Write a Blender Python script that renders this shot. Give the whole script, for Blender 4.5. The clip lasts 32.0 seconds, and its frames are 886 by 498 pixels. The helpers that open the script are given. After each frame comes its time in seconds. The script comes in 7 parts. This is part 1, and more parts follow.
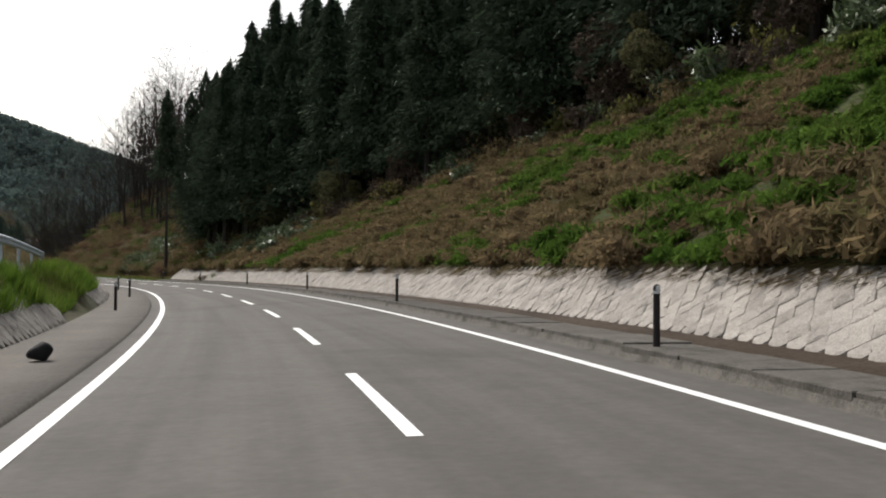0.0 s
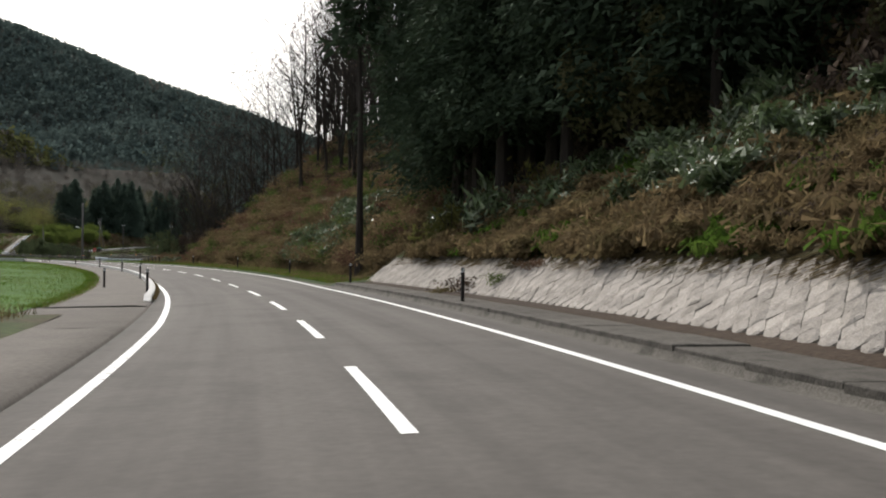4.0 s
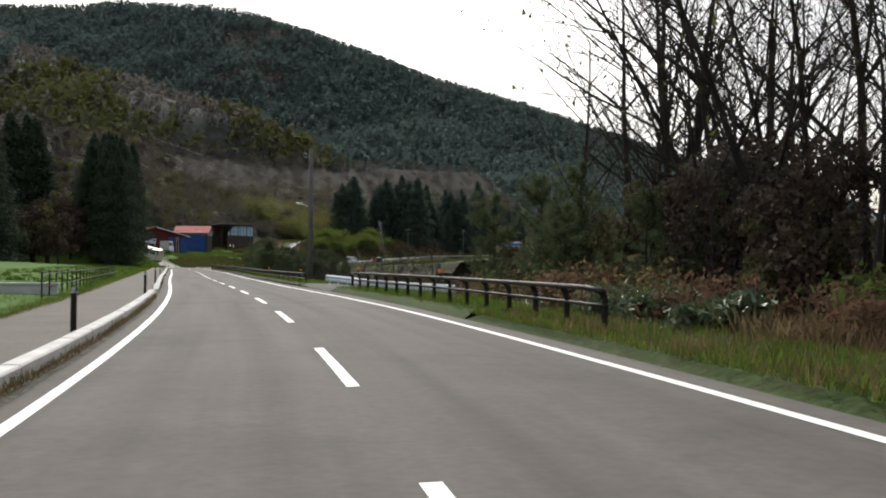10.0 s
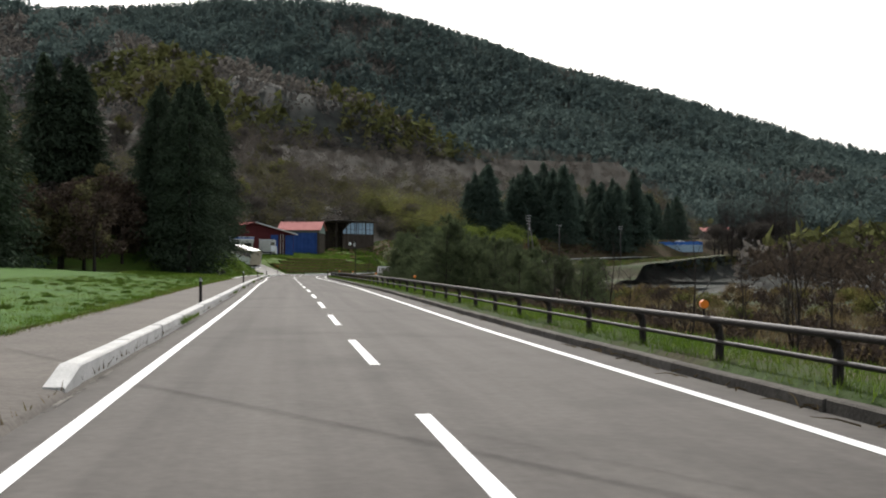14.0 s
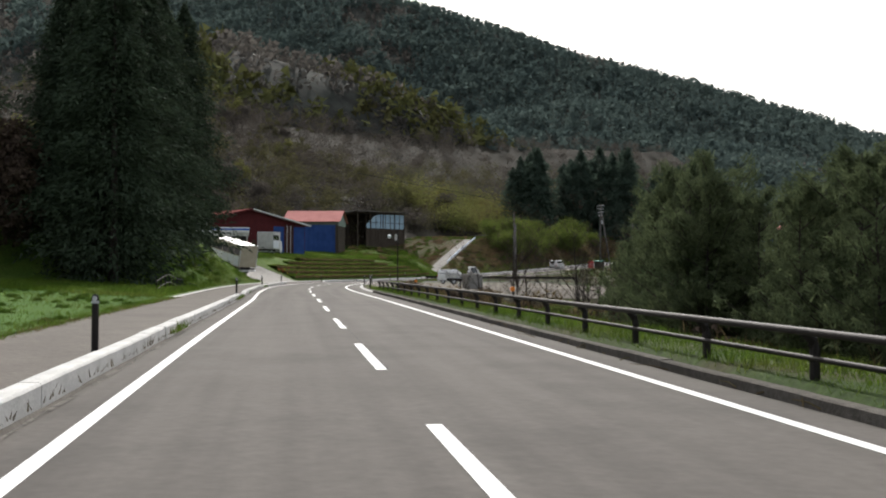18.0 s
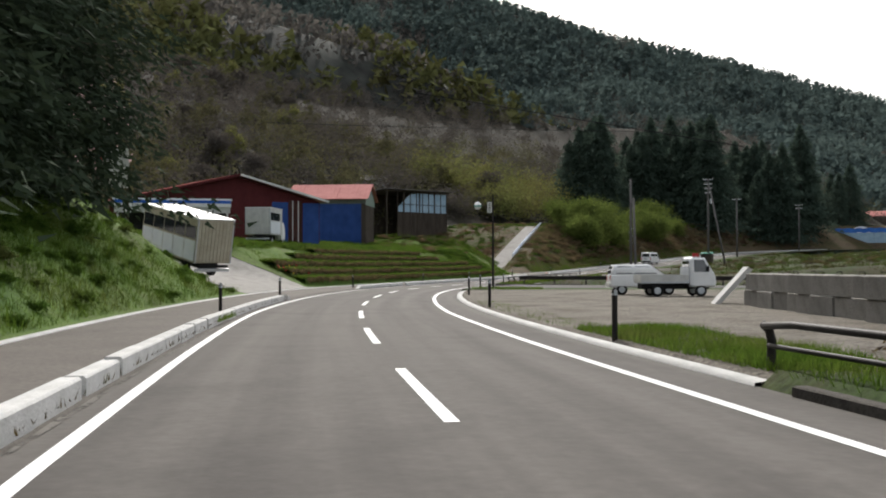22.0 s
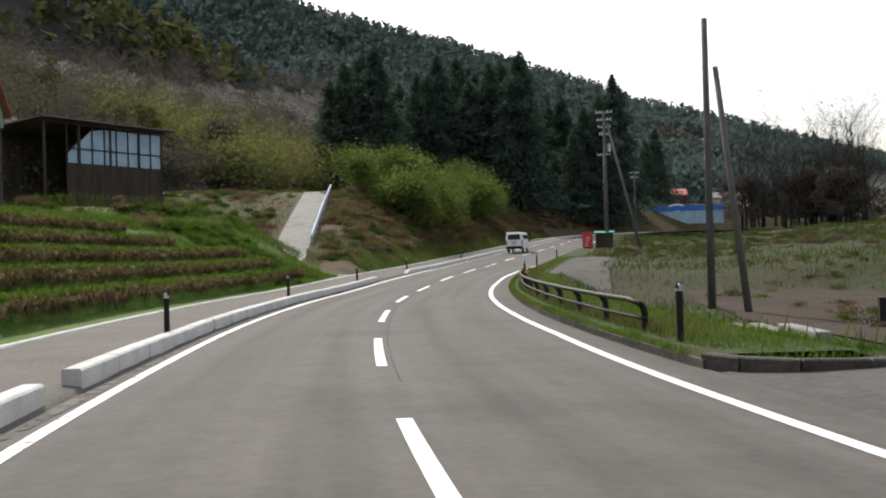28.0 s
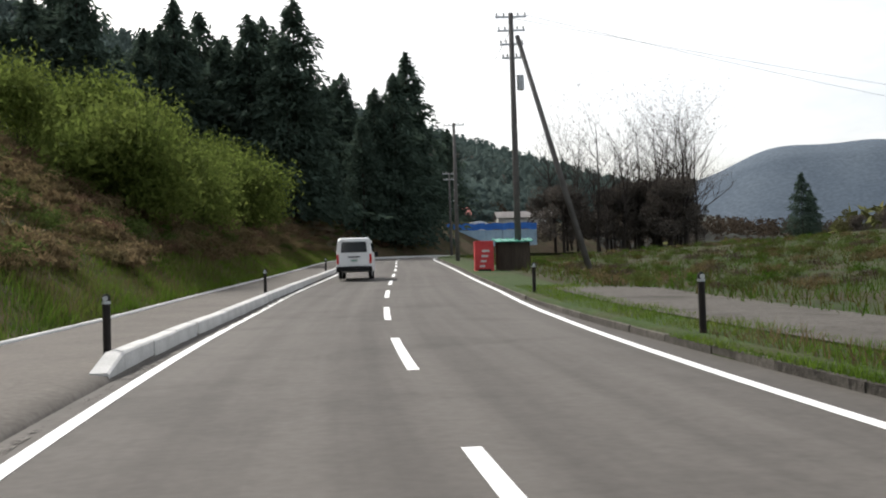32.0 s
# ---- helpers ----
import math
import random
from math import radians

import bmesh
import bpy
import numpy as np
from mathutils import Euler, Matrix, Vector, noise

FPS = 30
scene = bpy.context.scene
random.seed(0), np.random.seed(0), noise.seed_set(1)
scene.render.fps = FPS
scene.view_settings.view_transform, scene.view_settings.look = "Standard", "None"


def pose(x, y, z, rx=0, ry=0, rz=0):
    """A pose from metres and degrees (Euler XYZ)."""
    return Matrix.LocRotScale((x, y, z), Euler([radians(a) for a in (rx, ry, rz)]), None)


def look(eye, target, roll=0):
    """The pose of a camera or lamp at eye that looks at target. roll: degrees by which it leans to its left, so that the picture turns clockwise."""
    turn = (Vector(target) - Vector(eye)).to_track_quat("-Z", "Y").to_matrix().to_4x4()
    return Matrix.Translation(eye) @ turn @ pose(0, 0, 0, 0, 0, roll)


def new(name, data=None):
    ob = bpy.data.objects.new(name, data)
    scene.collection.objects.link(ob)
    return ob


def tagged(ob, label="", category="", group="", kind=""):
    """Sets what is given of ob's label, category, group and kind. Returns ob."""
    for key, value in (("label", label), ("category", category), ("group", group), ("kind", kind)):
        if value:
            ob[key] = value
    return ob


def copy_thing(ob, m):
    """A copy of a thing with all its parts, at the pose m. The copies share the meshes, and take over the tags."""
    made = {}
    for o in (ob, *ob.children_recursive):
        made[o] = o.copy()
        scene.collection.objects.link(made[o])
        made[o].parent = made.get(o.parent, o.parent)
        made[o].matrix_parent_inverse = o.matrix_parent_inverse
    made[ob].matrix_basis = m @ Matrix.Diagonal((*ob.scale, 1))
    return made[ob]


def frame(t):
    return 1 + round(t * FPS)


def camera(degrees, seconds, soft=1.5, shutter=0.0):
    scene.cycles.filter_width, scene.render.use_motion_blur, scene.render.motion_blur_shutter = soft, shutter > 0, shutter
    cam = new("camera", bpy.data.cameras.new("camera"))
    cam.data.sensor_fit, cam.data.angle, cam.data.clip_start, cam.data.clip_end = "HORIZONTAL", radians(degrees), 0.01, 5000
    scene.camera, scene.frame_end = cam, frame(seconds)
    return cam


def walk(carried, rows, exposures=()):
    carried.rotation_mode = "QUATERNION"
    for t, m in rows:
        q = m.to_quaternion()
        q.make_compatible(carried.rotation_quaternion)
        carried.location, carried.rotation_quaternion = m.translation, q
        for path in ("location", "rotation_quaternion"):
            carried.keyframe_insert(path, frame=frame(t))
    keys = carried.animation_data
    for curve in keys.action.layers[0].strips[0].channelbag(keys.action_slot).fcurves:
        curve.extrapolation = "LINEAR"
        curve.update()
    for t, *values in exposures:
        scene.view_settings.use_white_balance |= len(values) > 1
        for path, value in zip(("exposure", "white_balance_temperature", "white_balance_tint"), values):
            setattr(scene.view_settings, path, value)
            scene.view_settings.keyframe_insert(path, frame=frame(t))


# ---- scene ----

cam = camera(47.07, 32.0, soft=2.0)
# seconds, x, y, z, yaw, pitch, roll
PATH = [
(0.0, -0.07, 0.05, 0.003, -0.19, 1.09, -0.33),
(0.5, -1.57, 8.68, 0.004, 1.05, 0.91, -0.35),
(1.0, -3.25, 17.19, 0.007, 2.70, 0.70, -0.66),
(1.5, -5.13, 25.79, 0.016, 4.20, 0.96, -0.54),
(2.0, -7.27, 34.29, 0.020, 5.36, 0.87, -0.81),
(2.5, -9.58, 42.72, 0.014, 6.64, 0.64, -0.47),
(3.0, -12.05, 51.05, -0.001, 8.04, 0.49, -0.48),
(3.5, -14.72, 59.29, -0.024, 9.50, 0.38, -0.54),
(4.0, -17.58, 67.41, -0.054, 10.97, 0.29, -0.56),
(4.5, -20.65, 75.42, -0.093, 12.39, 0.19, -0.50),
(5.0, -23.93, 83.33, -0.141, 13.77, 0.05, -0.40),
(5.5, -27.38, 91.17, -0.195, 14.83, 0.24, -0.75),
(6.0, -30.99, 98.99, -0.243, 15.88, 0.54, -0.84),
(6.5, -34.79, 106.92, -0.253, 17.07, 1.09, -1.06),
(7.0, -38.87, 114.78, -0.259, 18.56, 1.66, -0.47),
(7.5, -43.16, 122.64, -0.247, 19.91, 1.47, -0.68),
(8.0, -47.64, 130.46, -0.227, 21.11, 1.28, -0.95),
(8.5, -52.30, 138.21, -0.212, 22.55, 1.52, -1.15),
(9.0, -57.23, 145.94, -0.207, 23.81, 1.14, -0.65),
(9.5, -62.28, 153.52, -0.214, 25.13, 1.27, -0.66),
(10.0, -67.45, 160.96, -0.243, 26.55, 0.73, -0.54),
(10.5, -73.16, 168.55, -0.240, 28.02, 1.17, -0.30),
(11.0, -78.82, 175.83, -0.224, 29.44, 1.00, -0.36),
(11.5, -84.33, 182.58, -0.220, 30.73, 1.02, -0.80),
(12.0, -89.84, 189.00, -0.241, 31.73, 0.53, -0.44),
(12.5, -95.30, 195.29, -0.266, 32.41, 0.64, 0.17),
(13.0, -100.77, 201.36, -0.278, 32.59, 0.76, -0.17),
(13.5, -105.82, 206.99, -0.311, 32.67, 0.48, -0.27),
(14.0, -111.10, 212.87, -0.327, 32.53, 0.87, -0.24),
(14.5, -116.23, 218.63, -0.358, 32.42, 0.66, -0.19),
(15.0, -121.25, 224.43, -0.387, 32.44, 0.68, -0.29),
(15.5, -126.21, 230.19, -0.412, 32.62, 0.81, -0.30),
(16.0, -131.13, 235.87, -0.430, 32.90, 0.98, -0.22),
(16.5, -136.02, 241.43, -0.439, 33.11, 1.07, -0.11),
(17.0, -140.97, 246.89, -0.436, 32.90, 1.04, -0.08),
(17.5, -145.68, 252.16, -0.434, 32.82, 1.16, -0.05),
(18.0, -150.40, 257.46, -0.433, 32.97, 1.03, -0.28),
(18.5, -155.06, 262.73, -0.451, 32.90, 0.68, -0.28),
(19.0, -159.79, 267.95, -0.480, 32.60, 0.92, -0.36),
(19.5, -164.40, 273.19, -0.516, 32.38, 0.67, -0.26),
(20.0, -168.96, 278.45, -0.557, 32.58, 1.08, -0.10),
(20.5, -173.51, 283.72, -0.597, 32.89, 0.82, 0.13),
(21.0, -178.15, 288.82, -0.626, 33.04, 0.76, -0.63),
(21.5, -182.56, 293.79, -0.628, 33.26, 0.77, -0.40),
(22.0, -187.18, 298.90, -0.629, 33.35, 0.86, 0.14),
(22.5, -191.57, 303.83, -0.641, 32.99, 1.08, 0.71),
(23.0, -195.75, 308.64, -0.675, 32.09, 0.48, 1.15),
(23.5, -199.78, 313.46, -0.716, 31.10, 0.61, 2.12),
(24.0, -203.74, 318.34, -0.742, 29.52, 0.63, 2.46),
(24.5, -207.51, 323.31, -0.752, 27.99, 0.48, 3.11),
(25.0, -211.14, 328.25, -0.778, 26.64, 0.38, 2.72),
(25.5, -214.69, 333.23, -0.806, 25.36, 0.41, 2.30),
(26.0, -218.12, 338.31, -0.832, 24.00, 0.45, 2.07),
(26.5, -221.47, 343.51, -0.857, 22.39, 0.41, 2.02),
(27.0, -224.58, 348.82, -0.890, 20.56, 0.13, 2.00),
(27.5, -227.53, 354.33, -0.923, 18.39, 0.41, 1.82),
(28.0, -230.26, 359.81, -0.964, 16.23, 0.44, 1.55),
(28.5, -232.75, 365.47, -1.007, 13.85, 0.40, 1.49),
(29.0, -235.11, 371.34, -1.042, 12.51, 0.62, 1.71),
(29.5, -237.44, 377.44, -1.063, 11.65, 0.68, 2.03),
(30.0, -239.58, 383.68, -1.076, 9.97, 0.87, 2.04),
(30.5, -241.69, 389.94, -1.079, 7.84, 0.79, 2.29),
(31.0, -243.47, 396.24, -1.065, 5.69, 1.34, 1.52),
(31.5, -244.90, 402.55, -1.016, 3.47, 1.37, 1.39),
(32.0, -246.15, 408.84, -0.922, 1.12, 1.76, 1.76),
]
walk(cam, [(t, pose(x, y, z, 90 + p, r, a)) for t, x, y, z, a, p, r in PATH],
     exposures=[(0, 0.34), (14, 0.42), (20, 0.46), (24, 0.42), (28, 0.54), (32, 0.54)])

# ---- light ----
SUN_AZ, SUN_EL = 37.0, 41.0   # degrees left of +y, degrees up
world = bpy.data.worlds.new("world")
scene.world = world
world.use_nodes = True
wn = world.node_tree.nodes
sky = wn.new("ShaderNodeTexSky")
sky.sky_type = "NISHITA"
sky.sun_disc = False
sky.sun_elevation = radians(SUN_EL)
sky.sun_rotation = radians(-SUN_AZ)
sky.air_density, sky.dust_density, sky.ozone_density = 1.0, 4.5, 1.0
wn["Background"].inputs["Strength"].default_value = 0.15
haze = wn.new("ShaderNodeHueSaturation")
haze.inputs["Saturation"].default_value = 0.62
world.node_tree.links.new(sky.outputs[0], haze.inputs["Color"])
cloud_at, cloud_map, cloud, cover, veil = (wn.new("ShaderNode" + k) for k in ("TexCoord", "Mapping", "TexNoise", "MapRange", "MixRGB"))
cloud_map.inputs["Scale"].default_value = (1.6, 1.6, 5.0)
cloud.inputs["Scale"].default_value, cloud.inputs["Detail"].default_value, cloud.inputs["Roughness"].default_value = 1.5, 7, 0.6
cover.inputs["From Min"].default_value, cover.inputs["From Max"].default_value = 0.40, 0.62
cover.inputs["To Max"].default_value = 0.75
veil.inputs[2].default_value = (5.6, 5.65, 5.7, 1)
world.node_tree.links.new(cloud_at.outputs["Generated"], cloud_map.inputs[0])
world.node_tree.links.new(cloud_map.outputs[0], cloud.inputs["Vector"])
world.node_tree.links.new(cloud.outputs["Fac"], cover.inputs[0])
world.node_tree.links.new(cover.outputs[0], veil.inputs[0])
world.node_tree.links.new(haze.outputs[0], veil.inputs[1])
world.node_tree.links.new(veil.outputs[0], wn["Background"].inputs[0])
sun_data = bpy.data.lights.new("sun", "SUN")
sun_data.energy, sun_data.angle, sun_data.color = 3.1, radians(0.6), (1.0, 0.965, 0.92)
sun = new("sun", sun_data)
sx, sy = -math.sin(radians(SUN_AZ)), math.cos(radians(SUN_AZ))
sun.matrix_world = look((sx * 300, sy * 300, 300 * math.tan(radians(SUN_EL))), (0, 0, 0))
scene.view_settings.exposure = 0.55

# ---- materials ----


def material(name, colors, scale=1.0, rough=0.9, bump=0.3, detail=6.0, metal=0.0, fine=0.0, island=0.0, spec=0.12, stretch=(1, 1, 1)):
    """Colour from two noises over a ramp; fine: strength of a small grain; island: brightness shift from piece to piece."""
    m = bpy.data.materials.new(name)
    m.use_nodes = True
    n, link = m.node_tree.nodes, m.node_tree.links.new
    b = n["Principled BSDF"]
    b.inputs["Roughness"].default_value, b.inputs["Metallic"].default_value = rough, metal
    b.inputs["Specular IOR Level"].default_value = spec
    co = n.new("ShaderNodeTexCoord")
    mp = n.new("ShaderNodeMapping")
    mp.inputs["Scale"].default_value = stretch
    link(co.outputs["Object"], mp.inputs[0])
    big = n.new("ShaderNodeTexNoise")
    big.inputs["Scale"].default_value, big.inputs["Detail"].default_value = scale, detail
    big.inputs["Roughness"].default_value = 0.65
    link(mp.outputs[0], big.inputs["Vector"])
    ramp = n.new("ShaderNodeValToRGB")
    ramp.color_ramp.elements[0].position, ramp.color_ramp.elements[1].position = 0.3, 0.7
    e = ramp.color_ramp.elements
    for i, c in enumerate(colors):
        p = 0.3 + 0.4 * i / max(1, len(colors) - 1)
        el = e[0] if i == 0 else (e[len(e) - 1] if i == len(colors) - 1 else e.new(p))
        el.color = (*c, 1)
    link(big.outputs["Fac"], ramp.inputs[0])
    out = ramp.outputs[0]
    grain = n.new("ShaderNodeTexNoise")
    grain.inputs["Scale"].default_value, grain.inputs["Detail"].default_value = scale * 23, 3
    link(mp.outputs[0], grain.inputs["Vector"])
    if fine:
        hs = n.new("ShaderNodeHueSaturation")
        mr = n.new("ShaderNodeMapRange")
        mr.inputs["From Min"].default_value, mr.inputs["From Max"].default_value = 0.25, 0.75
        mr.inputs["To Min"].default_value, mr.inputs["To Max"].default_value = 1 - fine, 1 + fine
        link(grain.outputs["Fac"], mr.inputs[0])
        link(mr.outputs[0], hs.inputs["Value"])
        link(out, hs.inputs["Color"])
        out = hs.outputs[0]
    if island:
        geo = n.new("ShaderNodeNewGeometry")
        inf = n.new("ShaderNodeObjectInfo")
        ad = n.new("ShaderNodeMath")
        ad.operation = "ADD"
        fr = n.new("ShaderNodeMath")
        fr.operation = "FRACT"
        link(geo.outputs["Random Per Island"], ad.inputs[0])
        link(inf.outputs["Random"], ad.inputs[1])
        link(ad.outputs[0], fr.inputs[0])
        hs = n.new("ShaderNodeHueSaturation")
        mr = n.new("ShaderNodeMapRange")
        mr.inputs["To Min"].default_value, mr.inputs["To Max"].default_value = 1 - island, 1 + island
        link(fr.outputs[0], mr.inputs[0])
        link(mr.outputs[0], hs.inputs["Value"])
        link(out, hs.inputs["Color"])
        out = hs.outputs[0]
    link(out, b.inputs["Base Color"])
    if bump:
        bp = n.new("ShaderNodeBump")
        bp.inputs["Strength"].default_value, bp.inputs["Distance"].default_value = bump, 0.05
        link(grain.outputs["Fac"], bp.inputs["Height"])
        link(bp.outputs[0], b.inputs["Normal"])
    return m


def leafy(name, colors, scale=0.6, light=0.35, island=0.3, spec=0.02, rough=0.85):
    """Leaves: coloured as above, and letting part of the light through."""
    m = material(name, colors, scale, rough=rough, bump=0.0, island=island, spec=spec)
    n, link = m.node_tree.nodes, m.node_tree.links.new
    b = n["Principled BSDF"]
    tr = n.new("ShaderNodeBsdfTranslucent")
    link(b.inputs["Base Color"].links[0].from_socket, tr.inputs[0])
    mx = n.new("ShaderNodeMixShader")
    mx.inputs[0].default_value = light
    link(b.outputs[0], mx.inputs[1])
    link(tr.outputs[0], mx.inputs[2])
    link(mx.outputs[0], n["Material Output"].inputs[0])
    return m


ASPHALT = material("asphalt", [(0.055, 0.053, 0.051), (0.075, 0.071, 0.068), (0.062, 0.060, 0.058)], 0.35, 0.9, 0.25, fine=0.22, spec=0.15)
WALK = material("walkway_asphalt", [(0.090, 0.081, 0.071), (0.122, 0.110, 0.096)], 0.5, 0.9, 0.3, fine=0.2)
PAINT = material("road_paint", [(0.62, 0.62, 0.60), (0.80, 0.80, 0.78)], 2.0, 0.7, 0.2, fine=0.12)
CONCRETE = material("concrete", [(0.15, 0.14, 0.125), (0.25, 0.24, 0.22), (0.19, 0.18, 0.165)], 0.8, 0.9, 0.3, fine=0.15, island=0.12)
KERB = material("kerb_concrete", [(0.40, 0.40, 0.38), (0.56, 0.555, 0.535)], 1.3, 0.9, 0.3, fine=0.12, island=0.04)
STONE = material("pale_stone", [(0.165, 0.150, 0.132), (0.31, 0.285, 0.255), (0.225, 0.205, 0.180)], 1.6, 0.95, 0.5, fine=0.25, island=0.18)
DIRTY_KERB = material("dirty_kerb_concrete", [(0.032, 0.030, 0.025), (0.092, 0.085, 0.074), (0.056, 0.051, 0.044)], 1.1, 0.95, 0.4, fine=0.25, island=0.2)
MORTAR = material("mortar", [(0.11, 0.10, 0.09), (0.19, 0.175, 0.16)], 1.2, 0.95, 0.5, fine=0.2)
GRASS = material("grass_ground", [(0.018, 0.039, 0.00675), (0.03, 0.0495, 0.0105), (0.04125, 0.036, 0.0165)], 0.35, 0.95, 0.6, fine=0.4)
BANK = material("bank_grass_ground", [(0.042, 0.088, 0.012), (0.072, 0.120, 0.019), (0.064, 0.082, 0.022)], 0.3, 0.95, 0.6, fine=0.4)
FIELD = material("meadow", [(0.020, 0.064, 0.003), (0.038, 0.094, 0.006), (0.028, 0.078, 0.004)], 0.12, 0.95, 0.5, fine=0.35)
BRUSHY = material("dry_slope", [(0.036, 0.030, 0.015), (0.078, 0.056, 0.032), (0.048, 0.046, 0.018), (0.098, 0.072, 0.042)], 0.22, 0.95, 0.8, fine=0.5)
SLOPE_GRASS = material("slope_grass", [(0.058, 0.044, 0.023), (0.040, 0.034, 0.015), (0.030, 0.046, 0.010), (0.040, 0.070, 0.012)], 0.16, 0.95, 0.8, fine=0.45)
FALLOW = material("fallow_field", [(0.022, 0.028, 0.008), (0.034, 0.029, 0.013), (0.022, 0.036, 0.007), (0.030, 0.028, 0.011)], 0.09, 0.95, 0.6, fine=0.4)
SOIL = material("tilled_soil", [(0.030, 0.021, 0.014), (0.054, 0.039, 0.028)], 0.5, 0.95, 0.8, fine=0.35)
GRAVEL = material("gravel_ground", [(0.080, 0.070, 0.056), (0.135, 0.122, 0.102), (0.098, 0.087, 0.070), (0.062, 0.058, 0.038)], 0.45, 0.95, 0.9, fine=0.6)
# Litter and soil, base colour darkened for the shade beneath the crowns.
SHADED_FLOOR = material("shaded_forest_floor", [(0.010, 0.011, 0.006), (0.024, 0.019, 0.012)], 0.2, 0.95, 0.6, fine=0.4)
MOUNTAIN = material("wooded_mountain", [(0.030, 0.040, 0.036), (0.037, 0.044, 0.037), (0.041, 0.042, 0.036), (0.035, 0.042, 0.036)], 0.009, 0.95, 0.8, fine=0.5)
# The blue is distance haze painted into the base colour.
HAZY_HILL = material("hazy_far_hill", [(0.060, 0.080, 0.104), (0.080, 0.102, 0.126)], 0.004, 0.95, 0.3, fine=0.2)
BARK = material("bark", [(0.022, 0.018, 0.016), (0.055, 0.046, 0.039)], 3.0, 0.95, 0.8, fine=0.3, stretch=(1, 1, 0.2))
CEDAR = leafy("cedar_needles", [(0.023, 0.036, 0.024), (0.045, 0.062, 0.038), (0.033, 0.049, 0.030)], 0.5, 0.12)
# Cedar needles for the far trees, haze mixed into their base colour.
HAZY_CEDAR = leafy("haze_paled_cedar_needles", [(0.036, 0.056, 0.044), (0.060, 0.086, 0.064), (0.047, 0.070, 0.053)], 0.3, 0.3)
HILLDRY = leafy("hillside_brush", [(0.090, 0.064, 0.036), (0.150, 0.112, 0.062), (0.076, 0.076, 0.030)], 0.35, 0.45)
REDTWIG = leafy("reddish_brush", [(0.088, 0.054, 0.036), (0.128, 0.080, 0.052)], 0.4, 0.4)
YOUNG = leafy("young_green_brush", [(0.050, 0.076, 0.020), (0.086, 0.110, 0.032)], 0.4, 0.45)
SLOPE_BLADE = leafy("mown_slope_grass", [(0.026, 0.062, 0.008), (0.055, 0.042, 0.015), (0.042, 0.092, 0.011), (0.078, 0.056, 0.024)], 0.22, 0.5)
FRESH = leafy("fresh_slope_grass", [(0.036, 0.074, 0.012), (0.062, 0.108, 0.018), (0.080, 0.094, 0.028)], 0.3, 0.45)
STRAW = leafy("straw_slope_grass", [(0.075, 0.056, 0.028), (0.150, 0.112, 0.060), (0.062, 0.062, 0.022)], 0.3, 0.45)
PINE = leafy("pine_needles", [(0.044, 0.064, 0.032), (0.084, 0.104, 0.052), (0.060, 0.080, 0.040)], 0.6, 0.35)
SPRING = leafy("fresh_leaves", [(0.075, 0.108, 0.024), (0.125, 0.152, 0.038)], 0.4, 0.5)
OLIVE = leafy("olive_leaves", [(0.04725, 0.06075, 0.0189), (0.1013, 0.0972, 0.0324), (0.0945, 0.0648, 0.027)], 0.15, 0.4)
DRYLEAF = leafy("dry_grass", [(0.06, 0.044, 0.022), (0.125, 0.095, 0.05), (0.05, 0.052, 0.017)], 0.3, 0.4)
BLADES = leafy("grass_blades", [(0.046, 0.096, 0.010), (0.080, 0.130, 0.018), (0.104, 0.118, 0.032)], 0.4, 0.45)
SASA = leafy("bamboo_grass", [(0.032, 0.054, 0.022), (0.078, 0.108, 0.046), (0.20, 0.22, 0.16)], 1.6, 0.2, 0.5, 0.3, 0.45)
BAMBOO = leafy("bamboo_leaves", [(0.085, 0.105, 0.034), (0.145, 0.148, 0.050), (0.135, 0.100, 0.038)], 0.12, 0.4)
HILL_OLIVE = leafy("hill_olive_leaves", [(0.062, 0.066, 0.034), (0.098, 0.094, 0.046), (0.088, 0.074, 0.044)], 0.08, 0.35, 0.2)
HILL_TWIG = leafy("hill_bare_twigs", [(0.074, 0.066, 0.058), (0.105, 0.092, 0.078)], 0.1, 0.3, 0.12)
BROWNTWIG = leafy("bare_twigs", [(0.04725, 0.03645, 0.0297), (0.1013, 0.07425, 0.054)], 0.4, 0.1)
BLOSSOM = leafy("blossom", [(0.45, 0.28, 0.30), (0.60, 0.42, 0.42)], 0.8, 0.4)
DARK_STEEL = material("dark_brown_steel", [(0.012, 0.010, 0.009), (0.022, 0.018, 0.016)], 2.0, 0.6, 0.1, fine=0.1, spec=0.2)
GALV = material("galvanised_steel", [(0.42, 0.44, 0.46), (0.55, 0.57, 0.58)], 1.5, 0.45, 0.1, metal=0.6)
WHITE_STEEL = material("white_painted_steel", [(0.62, 0.66, 0.70), (0.75, 0.78, 0.80)], 1.0, 0.4, 0.05, spec=0.5)
RAIL_WHITE = material("weathered_white_rail", [(0.36, 0.41, 0.46), (0.50, 0.55, 0.59)], 1.0, 0.6, 0.1, fine=0.1, spec=0.3)
BLUE_STEEL = material("blue_white_rail", [(0.32, 0.42, 0.55), (0.45, 0.55, 0.68)], 1.0, 0.4, 0.05, spec=0.5)
POLE_CONC = material("pole_concrete", [(0.085, 0.08, 0.075), (0.135, 0.128, 0.12)], 1.5, 0.85, 0.2, fine=0.1)
BLACK = material("black_rubber", [(0.012, 0.012, 0.012), (0.02, 0.02, 0.02)], 4.0, 0.8, 0.2)
ORANGE = material("orange_reflector", [(0.75, 0.20, 0.02), (0.80, 0.24, 0.03)], 3.0, 0.3, 0.0, spec=0.5)
